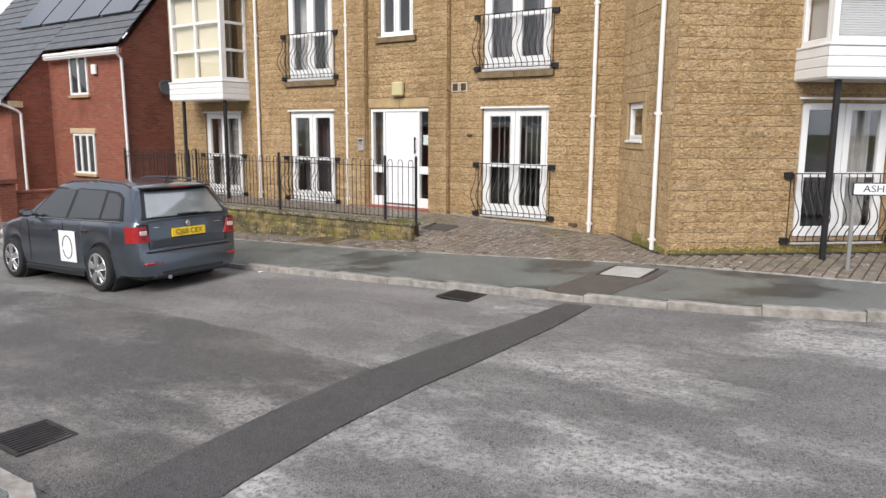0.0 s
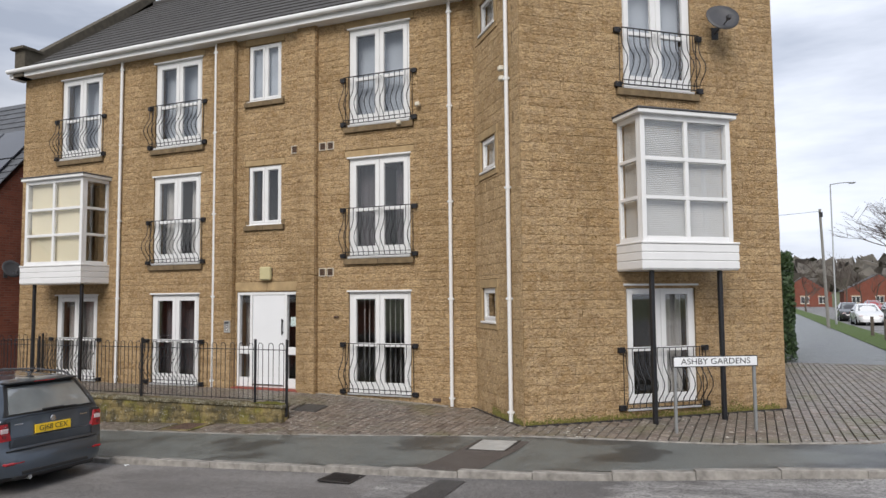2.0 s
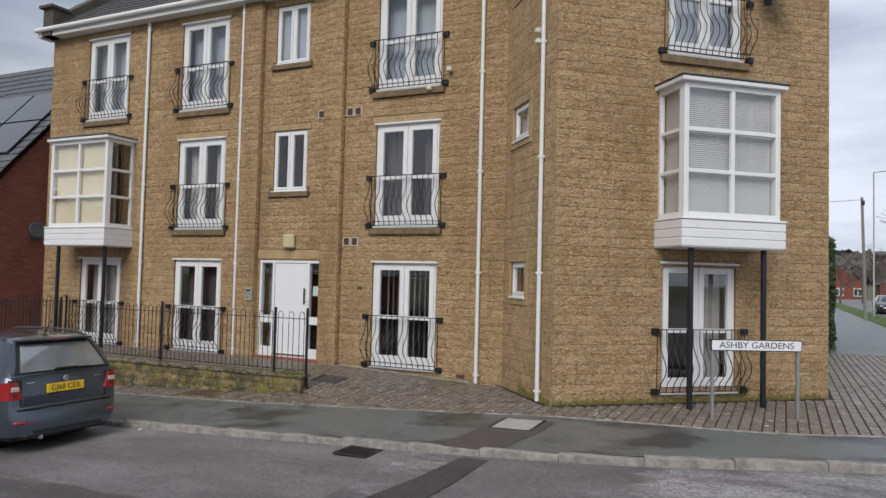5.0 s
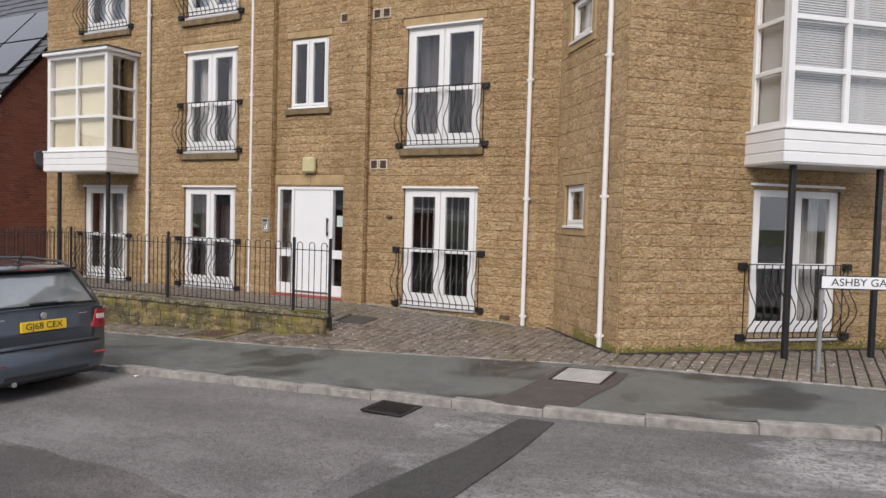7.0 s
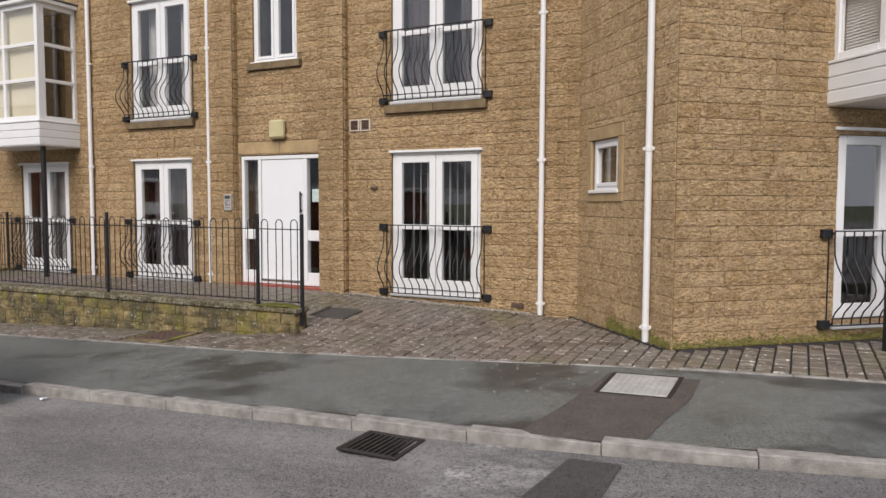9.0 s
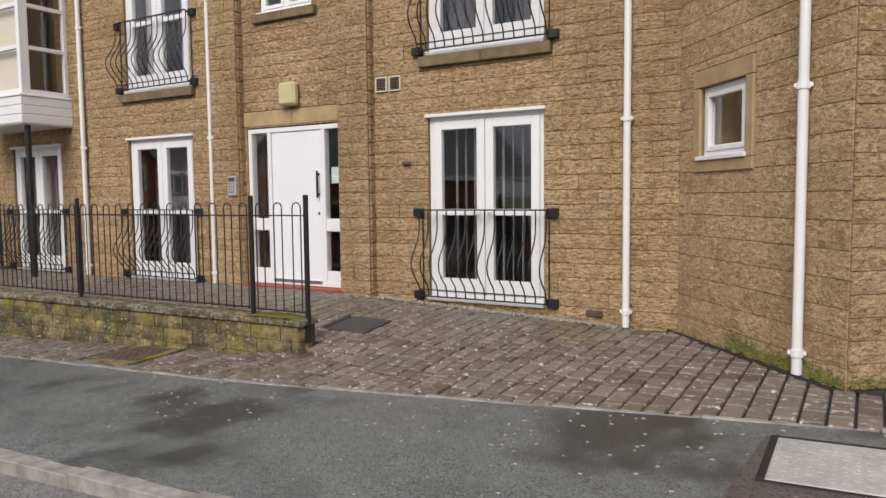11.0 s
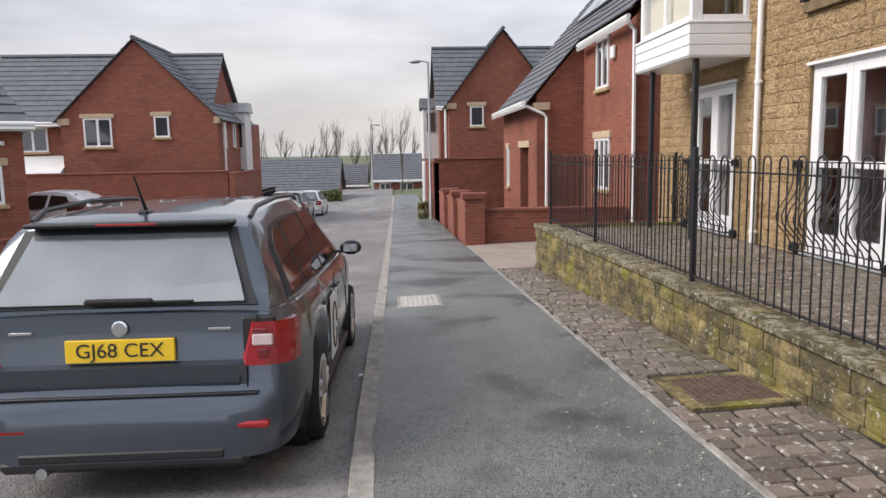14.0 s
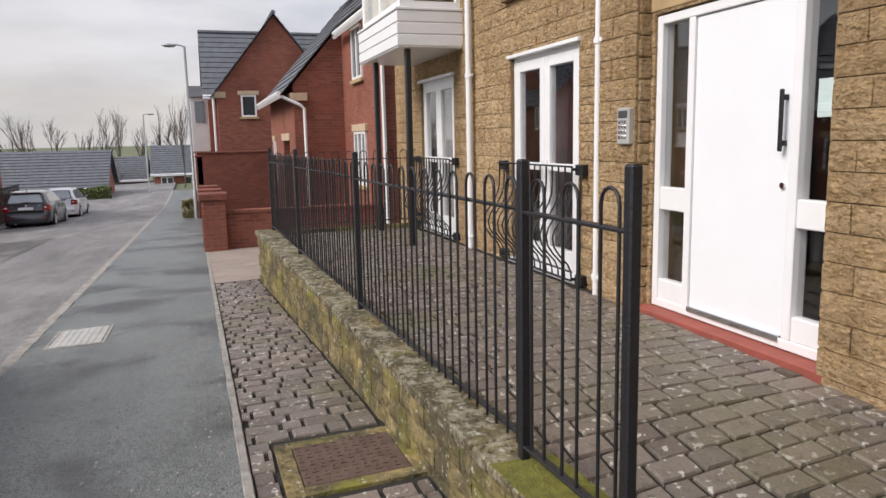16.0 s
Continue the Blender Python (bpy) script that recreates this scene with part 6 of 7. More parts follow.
            # dark lining in the wheel arch
            part("arch_liner", MB().lathe([(R + 0.05, s * 0.55 - s * 0.3), (R + 0.05, s * 0.55 + s * 0.24)], 20, (x, 0, R - 0.003), "y"), TRIM, t)
    # tail lamps wrap round the corner
    for s in (-1, 1):
        lamp = MB()
        zs = [0.685, 0.79, 0.90]
        path = [(0.066, 0.60), (0.066, 0.68), (0.08, 0.745), (0.12, 0.79), (0.17, 0.815), (0.23, 0.83)]
        for z in zs:
            for (x, y) in path:
                lift = 0.012
                cut = (z - 0.70) * 0.25
                lamp.v.append((x - (lift if x < 0.1 else 0.004), s * (y + (0.004 if x < 0.1 else lift) + (0.26 * (z - 0.74) if y < 0.62 else 0)), z))
        n = len(path)
        for i in range(2):
            for j in range(n - 1):
                lamp.f.append((i * n + j, i * n + j + 1, (i + 1) * n + j + 1, (i + 1) * n + j))
        b0 = len(lamp.v)
        lamp.v += [(x + 0.05, v_y * 0.93, z) for (x, v_y, z) in lamp.v[:b0]]
        for i in range(2):
            for j in range(n - 1):
                a = b0 + i * n + j
                lamp.f.append((a + n, a + n + 1, a + 1, a))
        rimi = [0, 1, 2, 3, 4, 5, 11, 17, 16, 15, 14, 13, 12, 6]
        for a, b in zip(rimi, rimi[1:] + rimi[:1]):
            lamp.f.append((a, b, b + b0, a + b0))
        part("lamp_surround", MB().cbox(0.07, 0.12, min(s * 0.585, s * 0.745), max(s * 0.585, s * 0.745), 0.695, 0.925, 0.01), TRIM, t)
        tl = part("tail_lamp", lamp, REDLIGHT, t, "red wrap-round tail lamp", smooth=False)
        part("clear_lens", MB().cbox(0.044, 0.06, min(s * 0.635, s * 0.735), max(s * 0.635, s * 0.735), 0.785, 0.842, 0.006), CLEARLIGHT, tl)
        part("brake_lens", MB().cbox(0.046, 0.06, min(s * 0.635, s * 0.71), max(s * 0.635, s * 0.71), 0.848, 0.868, 0.004), DARKRED, tl, "darker red brake lens")
        part("lower_lens", MB().cbox(0.046, 0.06, min(s * 0.66, s * 0.71), max(s * 0.66, s * 0.71), 0.725, 0.765, 0.004), DARKRED, tl, "darker red lower lens")
        part("reflector", MB().cbox(0.0, 0.1, min(s * 0.44, s * 0.71), max(s * 0.44, s * 0.71), 0.385, 0.42, 0.01), REDLIGHT, t, "red bumper reflector")
        head = MB().cbox(4.0, 4.17, min(s * 0.45, s * 0.7), max(s * 0.45, s * 0.7), 0.6, 0.70, 0.03)
        part("headlamp", head, CLEARLIGHT, t)
    if detail:
        # tailgate seams and bumper step
        part("bumper_seam", MB().cbox(0.02, 0.09, -0.66, 0.66, 0.552, 0.562, 0.003), TRIM, t)
        low = MB()
        for y in (-0.60, -0.56, 0.56, 0.60):
            k = 0.0 if abs(y) < 0.58 else 0.028
            low.v += [(0.085, y, 0.715), (0.03 + k, y, 0.70), (0.068, y, 0.575), (0.09, y, 0.572)]
        for i in range(3):
            low.f += [(4 * i + j, 4 * i + 4 + j, 4 * i + 4 + (j + 1) % 4, 4 * i + (j + 1) % 4) for j in range(4)]
        low.f += [(0, 1, 2, 3), (12, 15, 14, 13)]
        part("tailgate_lower", low, paint, t)
        part("bumper_skirt", MB().cbox(-0.008, 0.25, -0.51, 0.51, 0.225, 0.315, 0.03), TRIM, t, "black plastic bumper skirt")
        for s in (-1, 1):
            part("tailgate_seam", MB().tube([(0.066, s * 0.60, 0.57), (0.064, s * 0.60, 0.68), (0.07, s * 0.66, 0.93)], 0.005, 5), TRIM, t)
        wiper = part("wiper", MB().cbox(0.045, 0.075, -0.17, 0.16, 1.002, 1.032, 0.012), RUBBER, t)
        part("wiper_blade", MB().cbox(0.052, 0.072, -0.36, -0.16, 1.006, 1.018, 0.004), RUBBER, wiper)
        part("spoiler", MB().cbox(0.225, 0.48, -0.51, 0.51, 1.368, 1.392, 0.009), TRIM, t)
        part("brake_lamp", MB().cbox(0.221, 0.232, -0.15, 0.15, 1.374, 1.386, 0.002), REDLIGHT, t)
        part("badge", MB().lathe([(0.038, 0.075), (0.038, 0.062), (0.03, 0.058)], 24, (0, 0, 0.885), "x"), CHROME, t, "round bright badge without lettering")
        for a, b in ((0.42, 0.53), (-0.53, -0.42)):
            part("lettering_bar", MB().cbox(0.071, 0.08, a, b, 0.862, 0.876, 0.002), CHROME, t, "small bright letters, unreadable")
        part("aerial", MB().tube([(0.52, 0, 1.43), (0.50, 0, 1.46), (0.36, 0, 1.63)], [0.018, 0.009, 0.004], 6), TRIM, t)
        part("aerial_base", MB().cbox(0.46, 0.56, -0.03, 0.03, 1.41, 1.445, 0.012), TRIM, t)
        part("exhaust", MB().tube([(-0.01, 0.38, 0.2), (0.2, 0.38, 0.2)], 0.028, 8), STEEL, t)
    if rails:
        for s in (-1, 1):
            part("roof_rail", MB().tube([(0.45, s * 0.565, 1.395), (0.6, s * 0.57, 1.45), (1.2, s * 0.575, 1.49), (1.9, s * 0.57, 1.49), (2.12, s * 0.56, 1.45)], 0.015, 6), GREY, t)
    pl = part("number_plate", MB().cbox(0.052, 0.075, -0.26, 0.26, 0.722, 0.832, 0.003), PLATE if plate_text else SIGNWHITE, t, "yellow number plate" if plate_text else "")
    if plate_text:
        lettering(plate_text, 0.098, SIGNBLACK, pl, Matrix.Translation((0.05, 0, 0.777)) @ pose(0, 0, 0, 90, 0, -90) @ Matrix.Diagonal((1.03, 1, 1, 1)), name="plate_lettering")
    if sign:
        for s in (-1, 1):
            pn = part("door_sign", MB().cbox(1.44, 1.88, s * 0.872 - 0.003, s * 0.872 + 0.003, 0.36, 0.80, 0.002), SIGNWHITE, t, "square white magnetic sign on the door")
            mb = MB()
            mb.tube([(1.66 + 0.13 * math.cos(q * 0.25), s * 0.877, 0.57 + 0.16 * math.sin(q * 0.25)) for q in range(25)], 0.007, 5)
            part("ring_mark", mb, GREY, pn, "thin grey ring printed on the sign")
    return t


def set_car(x, y, heading, z=None):
    return pose(x, y, road_lie(x, y) if z is None else z, 0, -math.degrees(math.atan(0.041)) if abs(heading) > 90 and abs(heading) < 270 else 0, heading)


car("dark grey estate car with white door sign at the kerb", pose(-8.78, 6.36, -0.722, 0, 2.35, 179.5), PAINT, True, "GJ68 CEX", True, True, True)
car("dark estate car parked by the far kerb", pose(-37.6, 2.75, road_lie(-39, 2.7), 0, 2.35, 180), PAINT_D, True, None, False, True, False)
car("white car parked ahead of the dark one", pose(-43.5, 2.85, road_lie(-45, 2.7), 0, 2.35, 180), PAINT_W, True, None, False, False, False)
car("white hatchback parked on a driveway behind brick walls", pose(-27.2, -0.5, -1.40, 0, 0, -97), PAINT_W, False, None, False, False, False)
car("pale car parked beside the grass verge", pose(7.0, 60, -0.38, 0, 0, -90), PAINT_W, False, None, False, False, False)
car("dark car parked beside the grass verge", pose(6.9, 69, -0.38, 0, 0, -90), PAINT_D, False, None, False, False, False)
car("dark estate car on the side road", pose(10.9, 74, -0.38, 0, 0, -90), PAINT_D, True, None, False, False, False)
car("red car parked along the side road", pose(12.0, 95, -0.38, 0, 0, -90), PAINT_R, False, None, False, False, False)


# ---------------------------------------------------------------- neighbouring houses
def face_window(house, m, w, h, lights=2, label="", lintel=True):
    """White window with sandstone lintel and sill on a wall; m: foot centre, outward -y."""
    t = thing("window", label, "")
    t.parent = house
    t.matrix_basis = m
    t.pop("category", None)
    mb = MB()
    ring_frame(mb, -w / 2, w / 2, 0, h, -0.03, 0.05, 0.07)
    for i in range(1, lights):
        x = -w / 2 + w * i / lights
        mb.cbox(x - 0.05, x + 0.05, -0.025, 0.05, 0.06, h - 0.06)
    part("frame", mb, WHITE, t)
    part("pane", MB().box(-w / 2 + 0.05, w / 2 - 0.05, 0.005, 0.02, 0.05, h - 0.05), HOUSEGLASS, t)
    part("sill", MB().cbox(-w / 2 - 0.08, w / 2 + 0.08, -0.07, 0.04, -0.09, 0.0, 0.01), ASHLAR if lintel else BRICK_DK, t)
    if lintel:
        part("lintel", MB().cbox(-w / 2 - 0.12, w / 2 + 0.12, -0.05, 0.04, h, h + 0.17, 0.01), SANDPALE, t)
    return t


HOUSEGLASS = plain("house_window_glass", (0.05, 0.055, 0.06), 0.05, var=0.2, coat=1.0)
SANDPALE = plain("pale_sandstone", (0.55, 0.42, 0.28), 0.85, var=0.2, scale=6)


def facing(x, y, z, yaw):
    """yaw 0: wall faces -y; 90: faces +x."""
    return pose(x, y, z, 0, 0, yaw)


def gutter_run(house, pts, r=0.055):
    part("gutter", MB().tube(pts, r, 8), WHITE, house, smooth=True)
    a, b = pts[0], pts[-1]
    part("fascia", MB().tube([(p[0], p[1], p[2] - 0.1) for p in pts], 0.06, 4), WHITE, house)


# house with solar panels next to the flats
h = thing("house", "red brick house with a steep slate-grey roof and solar panels", "house")
K = 1.15
EA, ZA = 11.42, 2.42


def roof_z(y):
    return ZA + (y - EA) * K


GA = -1.2
mb = MB()
mb.box(-25.3, -20.95, 12.9, 13.2, GA, 3.8)
mb.box(-21.25, -20.95, 13.2, 21.0, GA, 3.8)
mb.prism([(12.9, 3.8), (21.0, 3.8), (17.0, roof_z(17) - 0.12)], -21.25, -20.95, "x")
mb.box(-31.5, -25.3, 20.7, 21.0, GA, 3.8)
pieces("wall", mb, BRICK, h)
mb = MB()
mb.prism([(11.6, GA), (13.2, GA), (13.2, roof_z(13.2) - 0.1), (11.6, roof_z(11.6) - 0.1)], -25.6, -25.3, "x")
mb.prism([(11.6, GA), (20.9, GA), (20.9, 3), (17.0, roof_z(17) - 0.1), (11.6, roof_z(11.6) - 0.1)], -31.5, -31.2, "x")
mb.box(-26.6, -25.6, 11.6, 11.85, GA, 2.35)
mb.box(-31.2, -28.0, 11.6, 11.85, GA, 2.35)
mb.box(-28.0, -26.6, 11.6, 11.85, 1.25, 2.35)
mb.box(-28.2, -26.4, 12.9, 13.1, GA, 2.35)
pieces("porch_wall", mb, BRICK, h)
part("porch_lintel", MB().cbox(-28.2, -26.4, 11.56, 11.7, 1.1, 1.3, 0.01), SANDPALE, h)
part("front_door", MB().cbox(-27.8, -26.8, 12.8, 12.9, GA + 0.1, 1.0, 0.01), BRICK_DK, h)
tiled_slope("roof_slope", h, [(-31.6, EA - 0.15, roof_z(EA - 0.15)), (-25.2, EA - 0.15, roof_z(EA - 0.15)), (-25.2, 17, roof_z(17)), (-31.6, 17, roof_z(17))], SLATE, thick=0.04)
tiled_slope("roof_slope", h, [(-25.2, 12.75, roof_z(12.75)), (-20.85, 12.75, roof_z(12.75)), (-20.85, 17, roof_z(17)), (-25.2, 17, roof_z(17))], SLATE, thick=0.04)
tiled_slope("roof_slope", h, [(-20.85, 21.3, 4.0), (-31.6, 21.3, 4.0), (-31.6, 17, roof_z(17)), (-20.85, 17, roof_z(17))], SLATE, thick=0.04)
for i in range(4):
    for j in range(2):
        x0 = -28.6 + i * 1.85
        y0 = 13.6 + j * 1.05
        q = MB()
        n = Vector((0, -K, 1)).normalized() * 0.12
        c = [(x0, y0), (x0 + 1.75, y0), (x0 + 1.75, y0 + 1.0), (x0, y0 + 1.0)]
        q.v = [(x + n.x, y + n.y * 0.6, roof_z(y) + n.z * 0.6) for x, y in c] + [(x + n.x, y + n.y, roof_z(y) + n.z) for x, y in c]
        q.f = [(0, 1, 2, 3), (4, 5, 6, 7), (0, 1, 5, 4), (1, 2, 6, 5), (2, 3, 7, 6), (3, 0, 4, 7)]
        part("solar_panel", q, SOLAR, h, "dark glossy solar panel")
gutter_run(h, [(-31.6, EA - 0.2, ZA - 0.12), (-25.15, EA - 0.2, ZA - 0.12)])
gutter_run(h, [(-25.1, 12.68, 3.78), (-20.8, 12.68, 3.78)])
part("downpipe", MB().tube([(-25.25, EA - 0.15, ZA - 0.2), (-25.2, 11.75, 2.0), (-25.2, 11.85, 1.9), (-25.2, 11.85, -1.05)], 0.045, 6), WHITE, h)
part("downpipe", MB().tube([(-20.95, 12.7, 3.7), (-20.9, 12.85, 3.5), (-20.88, 12.87, -1.0)], 0.045, 6), WHITE, h)
face_window(h, facing(-23.4, 12.88, 2.5, 0), 1.05, 1.22, 2)
face_window(h, facing(-23.35, 12.88, 0.0, 0), 1.25, 1.28, 3)
face_window(h, facing(-30.3, 11.58, -0.2, 0), 0.4, 1.3, 1)
part("kneeler", MB().cbox(-25.65, -25.2, 11.5, 11.95, 2.1, 2.3, 0.01), SANDPALE, h)
part("alarm_box", MB().cbox(-22.55, -22.3, 12.8, 12.88, 3.1, 3.4, 0.02), WHITE, h)
dish(pose(-20.93, 14.2, 2.6, 0, 0, 80), 0, "grey satellite dish on the brick side wall")

# gabled houses farther along
def cross_gable(label, gx, y0, y1, ez, pz, ground, main_x, my0, my1, mz, windows, white_bay=None, flip=1):
    h = thing("house", label, "house", group="brick houses")
    yc = (y0 + y1) / 2
    mb = MB()
    mb.box(gx - 9, gx, y0, y1, ground, ez)
    mb.prism([(y0, ez), (y1, ez), (yc, pz)], gx - 0.3, gx, "x")
    pieces("gable_wall", mb, BRICK, h)
    mb = MB()
    mb.box(main_x - 3.6, gx - 0.9, my0, my1, ground, ez)
    e = [(main_x - 3.6, ez), (gx - 0.9, ez), (main_x, mz)]
    mb.prism(e, my0 + 0.02, my0 + 0.3, "y")
    mb.prism(e, my1 - 0.3, my1 - 0.02, "y")
    pieces("wall", mb, BRICK, h)
    k = (pz - ez) / (yc - y0)
    o = 0.25
    for s in (0, 1):
        ye = y0 - o if s == 0 else y1 + o
        ze = ez - o * k + 0.06
        c = [(gx + 0.15, ye, ze), (gx - 7, ye, ze), (gx - 7, yc, pz + 0.06), (gx + 0.15, yc, pz + 0.06)]
        if s == 0:
            c = [c[1], c[0], c[3], c[2]]
        tiled_slope("roof_slope", h, c, SLATE, thick=0.04)
    xe = gx - 0.9 + 0.3
    zz = ez - 0.1
    tiled_slope("roof_slope", h, [(xe, my0 - 0.2, zz), (xe, my1 + 0.2, zz), (main_x, my1 + 0.2, mz + 0.06), (main_x, my0 - 0.2, mz + 0.06)], SLATE, thick=0.04)
    tiled_slope("roof_slope", h, [(main_x - 3.9, my1 + 0.2, zz), (main_x - 3.9, my0 - 0.2, zz), (main_x, my0 - 0.2, mz + 0.06), (main_x, my1 + 0.2, mz + 0.06)], SLATE, thick=0.04)
    part("ridge", MB().tube([(gx + 0.15, yc, pz + 0.1), (gx - 7, yc, pz + 0.1)], 0.1, 6), SLATE, h)
    part("ridge", MB().tube([(main_x, my0 - 0.2, mz + 0.1), (main_x, my1 + 0.2, mz + 0.1)], 0.1, 6), SLATE, h)
    for y in (y0, y1):
        part("kneeler", MB().cbox(gx - 0.2, gx + 0.06, y - 0.12, y + 0.35 if y == y0 else y + 0.12, ez - 0.28, ez - 0.02, 0.01), SANDPALE, h)
    gutter_run(h, [(xe + 0.05, my0 - 0.2, zz - 0.06), (xe + 0.05, y0 - 0.1, zz - 0.06)])
    for (y, z, w, hh, n) in windows:
        face_window(h, facing(gx + 0.01, y, z, 90), w, hh, n)
    return h


hc = cross_gable("red brick house with a wide gable and slate-grey roof", -35.5, -5.65, 0.5, 2.62, 5.62, -2.3, -39, -9.3, -0.1, 5.4,
                 [(-4.22, 1.45, 1.1, 1.15, 2), (-1.7, 1.8, 0.6, 0.85, 1)])
face_window(hc, facing(-36.38, -7.2, 1.3, 90), 1.2, 1.0, 2)
part("lean_to_roof", MB().prism([(-36.4, 1.15), (-35.2, 0.45), (-35.2, 0.35), (-36.4, 0.35)], -9.3, -5.7, "y"), RENDERW, hc)
part("bay", MB().cbox(-40.9, -39.6, 0.0, 0.8, -2.3, 3.0, 0.04), RENDERW, hc, "white boxed two-storey bay")
for z in (-0.7, 1.5):
    part("bay_window", MB().cbox(-39.61, -39.55, 0.2, 0.62, z - 0.1, z + 1.1, 0.01), HOUSEGLASS, hc)
part("bay_roof", MB().prism([(-41.0, 3.0), (-39.5, 3.0), (-39.9, 3.45), (-40.6, 3.45)], -0.1, 0.9, "y"), STEEL, hc)
part("downpipe", MB().tube([(-36.0, 0.65, 2.4), (-36.0, 0.65, -2.0)], 0.05, 6), WHITE, hc)
for x in (-36.6, -38.4):
    face_window(hc, facing(x, 0.52, 1.4, 180), 0.5, 1.0, 1)

hb = cross_gable("red brick gabled house beyond a high garden wall", -38.0, 10.1, 15.0, 3.2, 6.3, -2.0, -41.5, 9.75, 17.0, 5.95, [(11.36, 2.14, 0.62, 0.9, 1)])
for z in (-0.6, 1.9):
    part("bay", MB().cbox(-42.2, -40.2, 9.0, 9.8, z - 1.2, z + 1.2, 0.04), RENDERW, hb, "white boxed bay")
part("bay_roof", MB().prism([(-42.4, 3.1), (-40.1, 3.1), (-40.6, 3.6), (-42.0, 3.6)], 8.9, 9.9, "y"), SLATE, hb)
part("bay_window", MB().cbox(-40.21, -40.15, 9.2, 9.6, 2.0, 2.9, 0.01), HOUSEGLASS, hb)
part("downpipe", MB().tube([(-38.1, 9.95, 3.0), (-38.1, 9.95, -1.8)], 0.05, 6), WHITE, hb)

# house nearer on the south side, its roof slope facing east
h = thing("house", "red brick house with a low slate-grey eave and recessed porch", "house", group="brick houses", m=pose(-22.0, -0.5, 0, 0, 0, 27.6))
XD, ED, GD = 0.0, 1.84, -1.75
mb = MB()
mb.box(XD - 8, XD - 0.3, -8.5, 0.0, GD, ED)
mb.box(XD - 0.3, XD, -1.25, 0.0, GD, ED)
mb.box(XD - 0.3, XD, -8.5, -2.1, GD, ED)
mb.box(XD - 0.3, XD, -2.1, -1.25, 0.75, ED)
pieces("wall", mb, BRICK, h)
part("porch_lintel", MB().cbox(XD - 0.1, XD + 0.05, -2.25, -1.15, 0.7, 0.88, 0.01), SANDPALE, h)
part("front_door", MB().cbox(XD - 0.32, XD - 0.28, -2.0, -1.35, GD, 0.55, 0.01), BRICK_DK, h)
tiled_slope("roof_slope", h, [(XD + 0.25, -11.5, ED - 0.05), (XD + 0.25, 0.2, ED - 0.05), (XD - 3.2, -1.6, 4.6), (XD - 3.2, -11.5, 4.6)], SLATE, thick=0.04)
tiled_slope("roof_slope", h, [(XD + 0.25, 0.2, ED - 0.05), (XD - 8.0, 0.2, ED - 0.05), (XD - 3.3, -1.6, 4.6), (XD - 3.2, -1.6, 4.6)], SLATE, thick=0.04)
gutter_run(h, [(XD + 0.3, -11.5, ED - 0.08), (XD + 0.3, 0.25, ED - 0.08)])
face_window(h, facing(XD + 0.01, -0.65, 0.02, 90), 0.42, 0.85, 1)
# loose white box standing for the soffit corner of another gable roof
part("dormer_gutter", MB().cbox(XD - 1.2, XD - 0.85, -0.95, -0.55, 2.78, 2.9, 0.02), WHITE, h)
part("wall_lamp", MB().cbox(XD, XD + 0.12, -0.45, -0.35, 1.3, 1.4, 0.02), WHITE, h)


# ---------------------------------------------------------------- brick garden walls and piers
def brick_wall(name, label, x0, y0, x1, y1, ztop, zfoot, mat=BRICK_DK, th=0.22, cope=True):
    d = Vector((x1 - x0, y1 - y0))
    L = d.length
    t = thing(name, label, "garden wall", m=pose(x0, y0, 0, 0, 0, math.degrees(math.atan2(d.y, d.x))))
    part("wall", MB().box(0, L, 0, th, zfoot, ztop), mat, t)
    if cope:
        part("coping", MB().cbox(-0.02, L + 0.02, -0.03, th + 0.03, ztop, ztop + 0.07, 0.012), mat, t)
    return t


def pier(x, y, ztop, zfoot, w=0.45, mat=BRICK):
    t = thing("brick_pier", "square red brick pier with a brick cap", "pier", group="brick piers", m=pose(x, y, 0))
    part("shaft", MB().cbox(-w / 2, w / 2, -w / 2, w / 2, zfoot, ztop - 0.14, 0.008), mat, t)
    part("cap", MB().cbox(-w / 2 - 0.05, w / 2 + 0.05, -w / 2 - 0.05, w / 2 + 0.05, ztop - 0.14, ztop, 0.015), BRICK_DK, t)


brick_wall("garden_wall", "low red brick garden wall with a brick coping", -21.2, 9.45, -21.2, 12.8, -0.33, -1.4, BRICK)
for i, x in enumerate((-21.25, -24.6, -28.4)):
    pier(x, 9.4, 0.1 - 0.12 * i, -1.7)
for a, b, z in ((-24.4, -21.5, -0.28), (-28.2, -24.8, -0.4), (-32.6, -28.6, -0.5)):
    brick_wall("garden_wall", "low red brick garden wall beside the footway", a, 9.3, b, 9.3, z, -2.0, BRICK)
brick_wall("high_wall", "high dark red brick garden wall", -33.0, 9.15, -33.0, 13.5, 0.72, -2.0)
brick_wall("high_wall", "high dark red brick garden wall beside the footway", -44, 9.1, -33.0, 9.1, 0.6, -2.5)
brick_wall("high_wall", "high dark red brick wall along the driveway", -34.4, -8.5, -34.4, 1.05, 0.38, -2.6)
brick_wall("high_wall", "high brick wall beside the far footway", -40, 1.1, -34.4, 1.1, 0.3, -2.6, BRICK)
pier(-21.6, 0.0, -0.45, -1.7)
brick_wall("garden_wall", "low red brick front garden wall", -18.2, -7.2, -21.4, -0.4, -0.75, -1.9, BRICK)
for x, y, z in ((-25.0, 0.13, 0.0), (-25.0, -0.8, -0.14)):
    pier(x, y, z, -2.0, 0.32)
brick_wall("garden_wall", "low sloping brick wall beside the drive", -28.6, 1.2, -25.1, 0.35, -0.3, -2.0)
mb = MB()
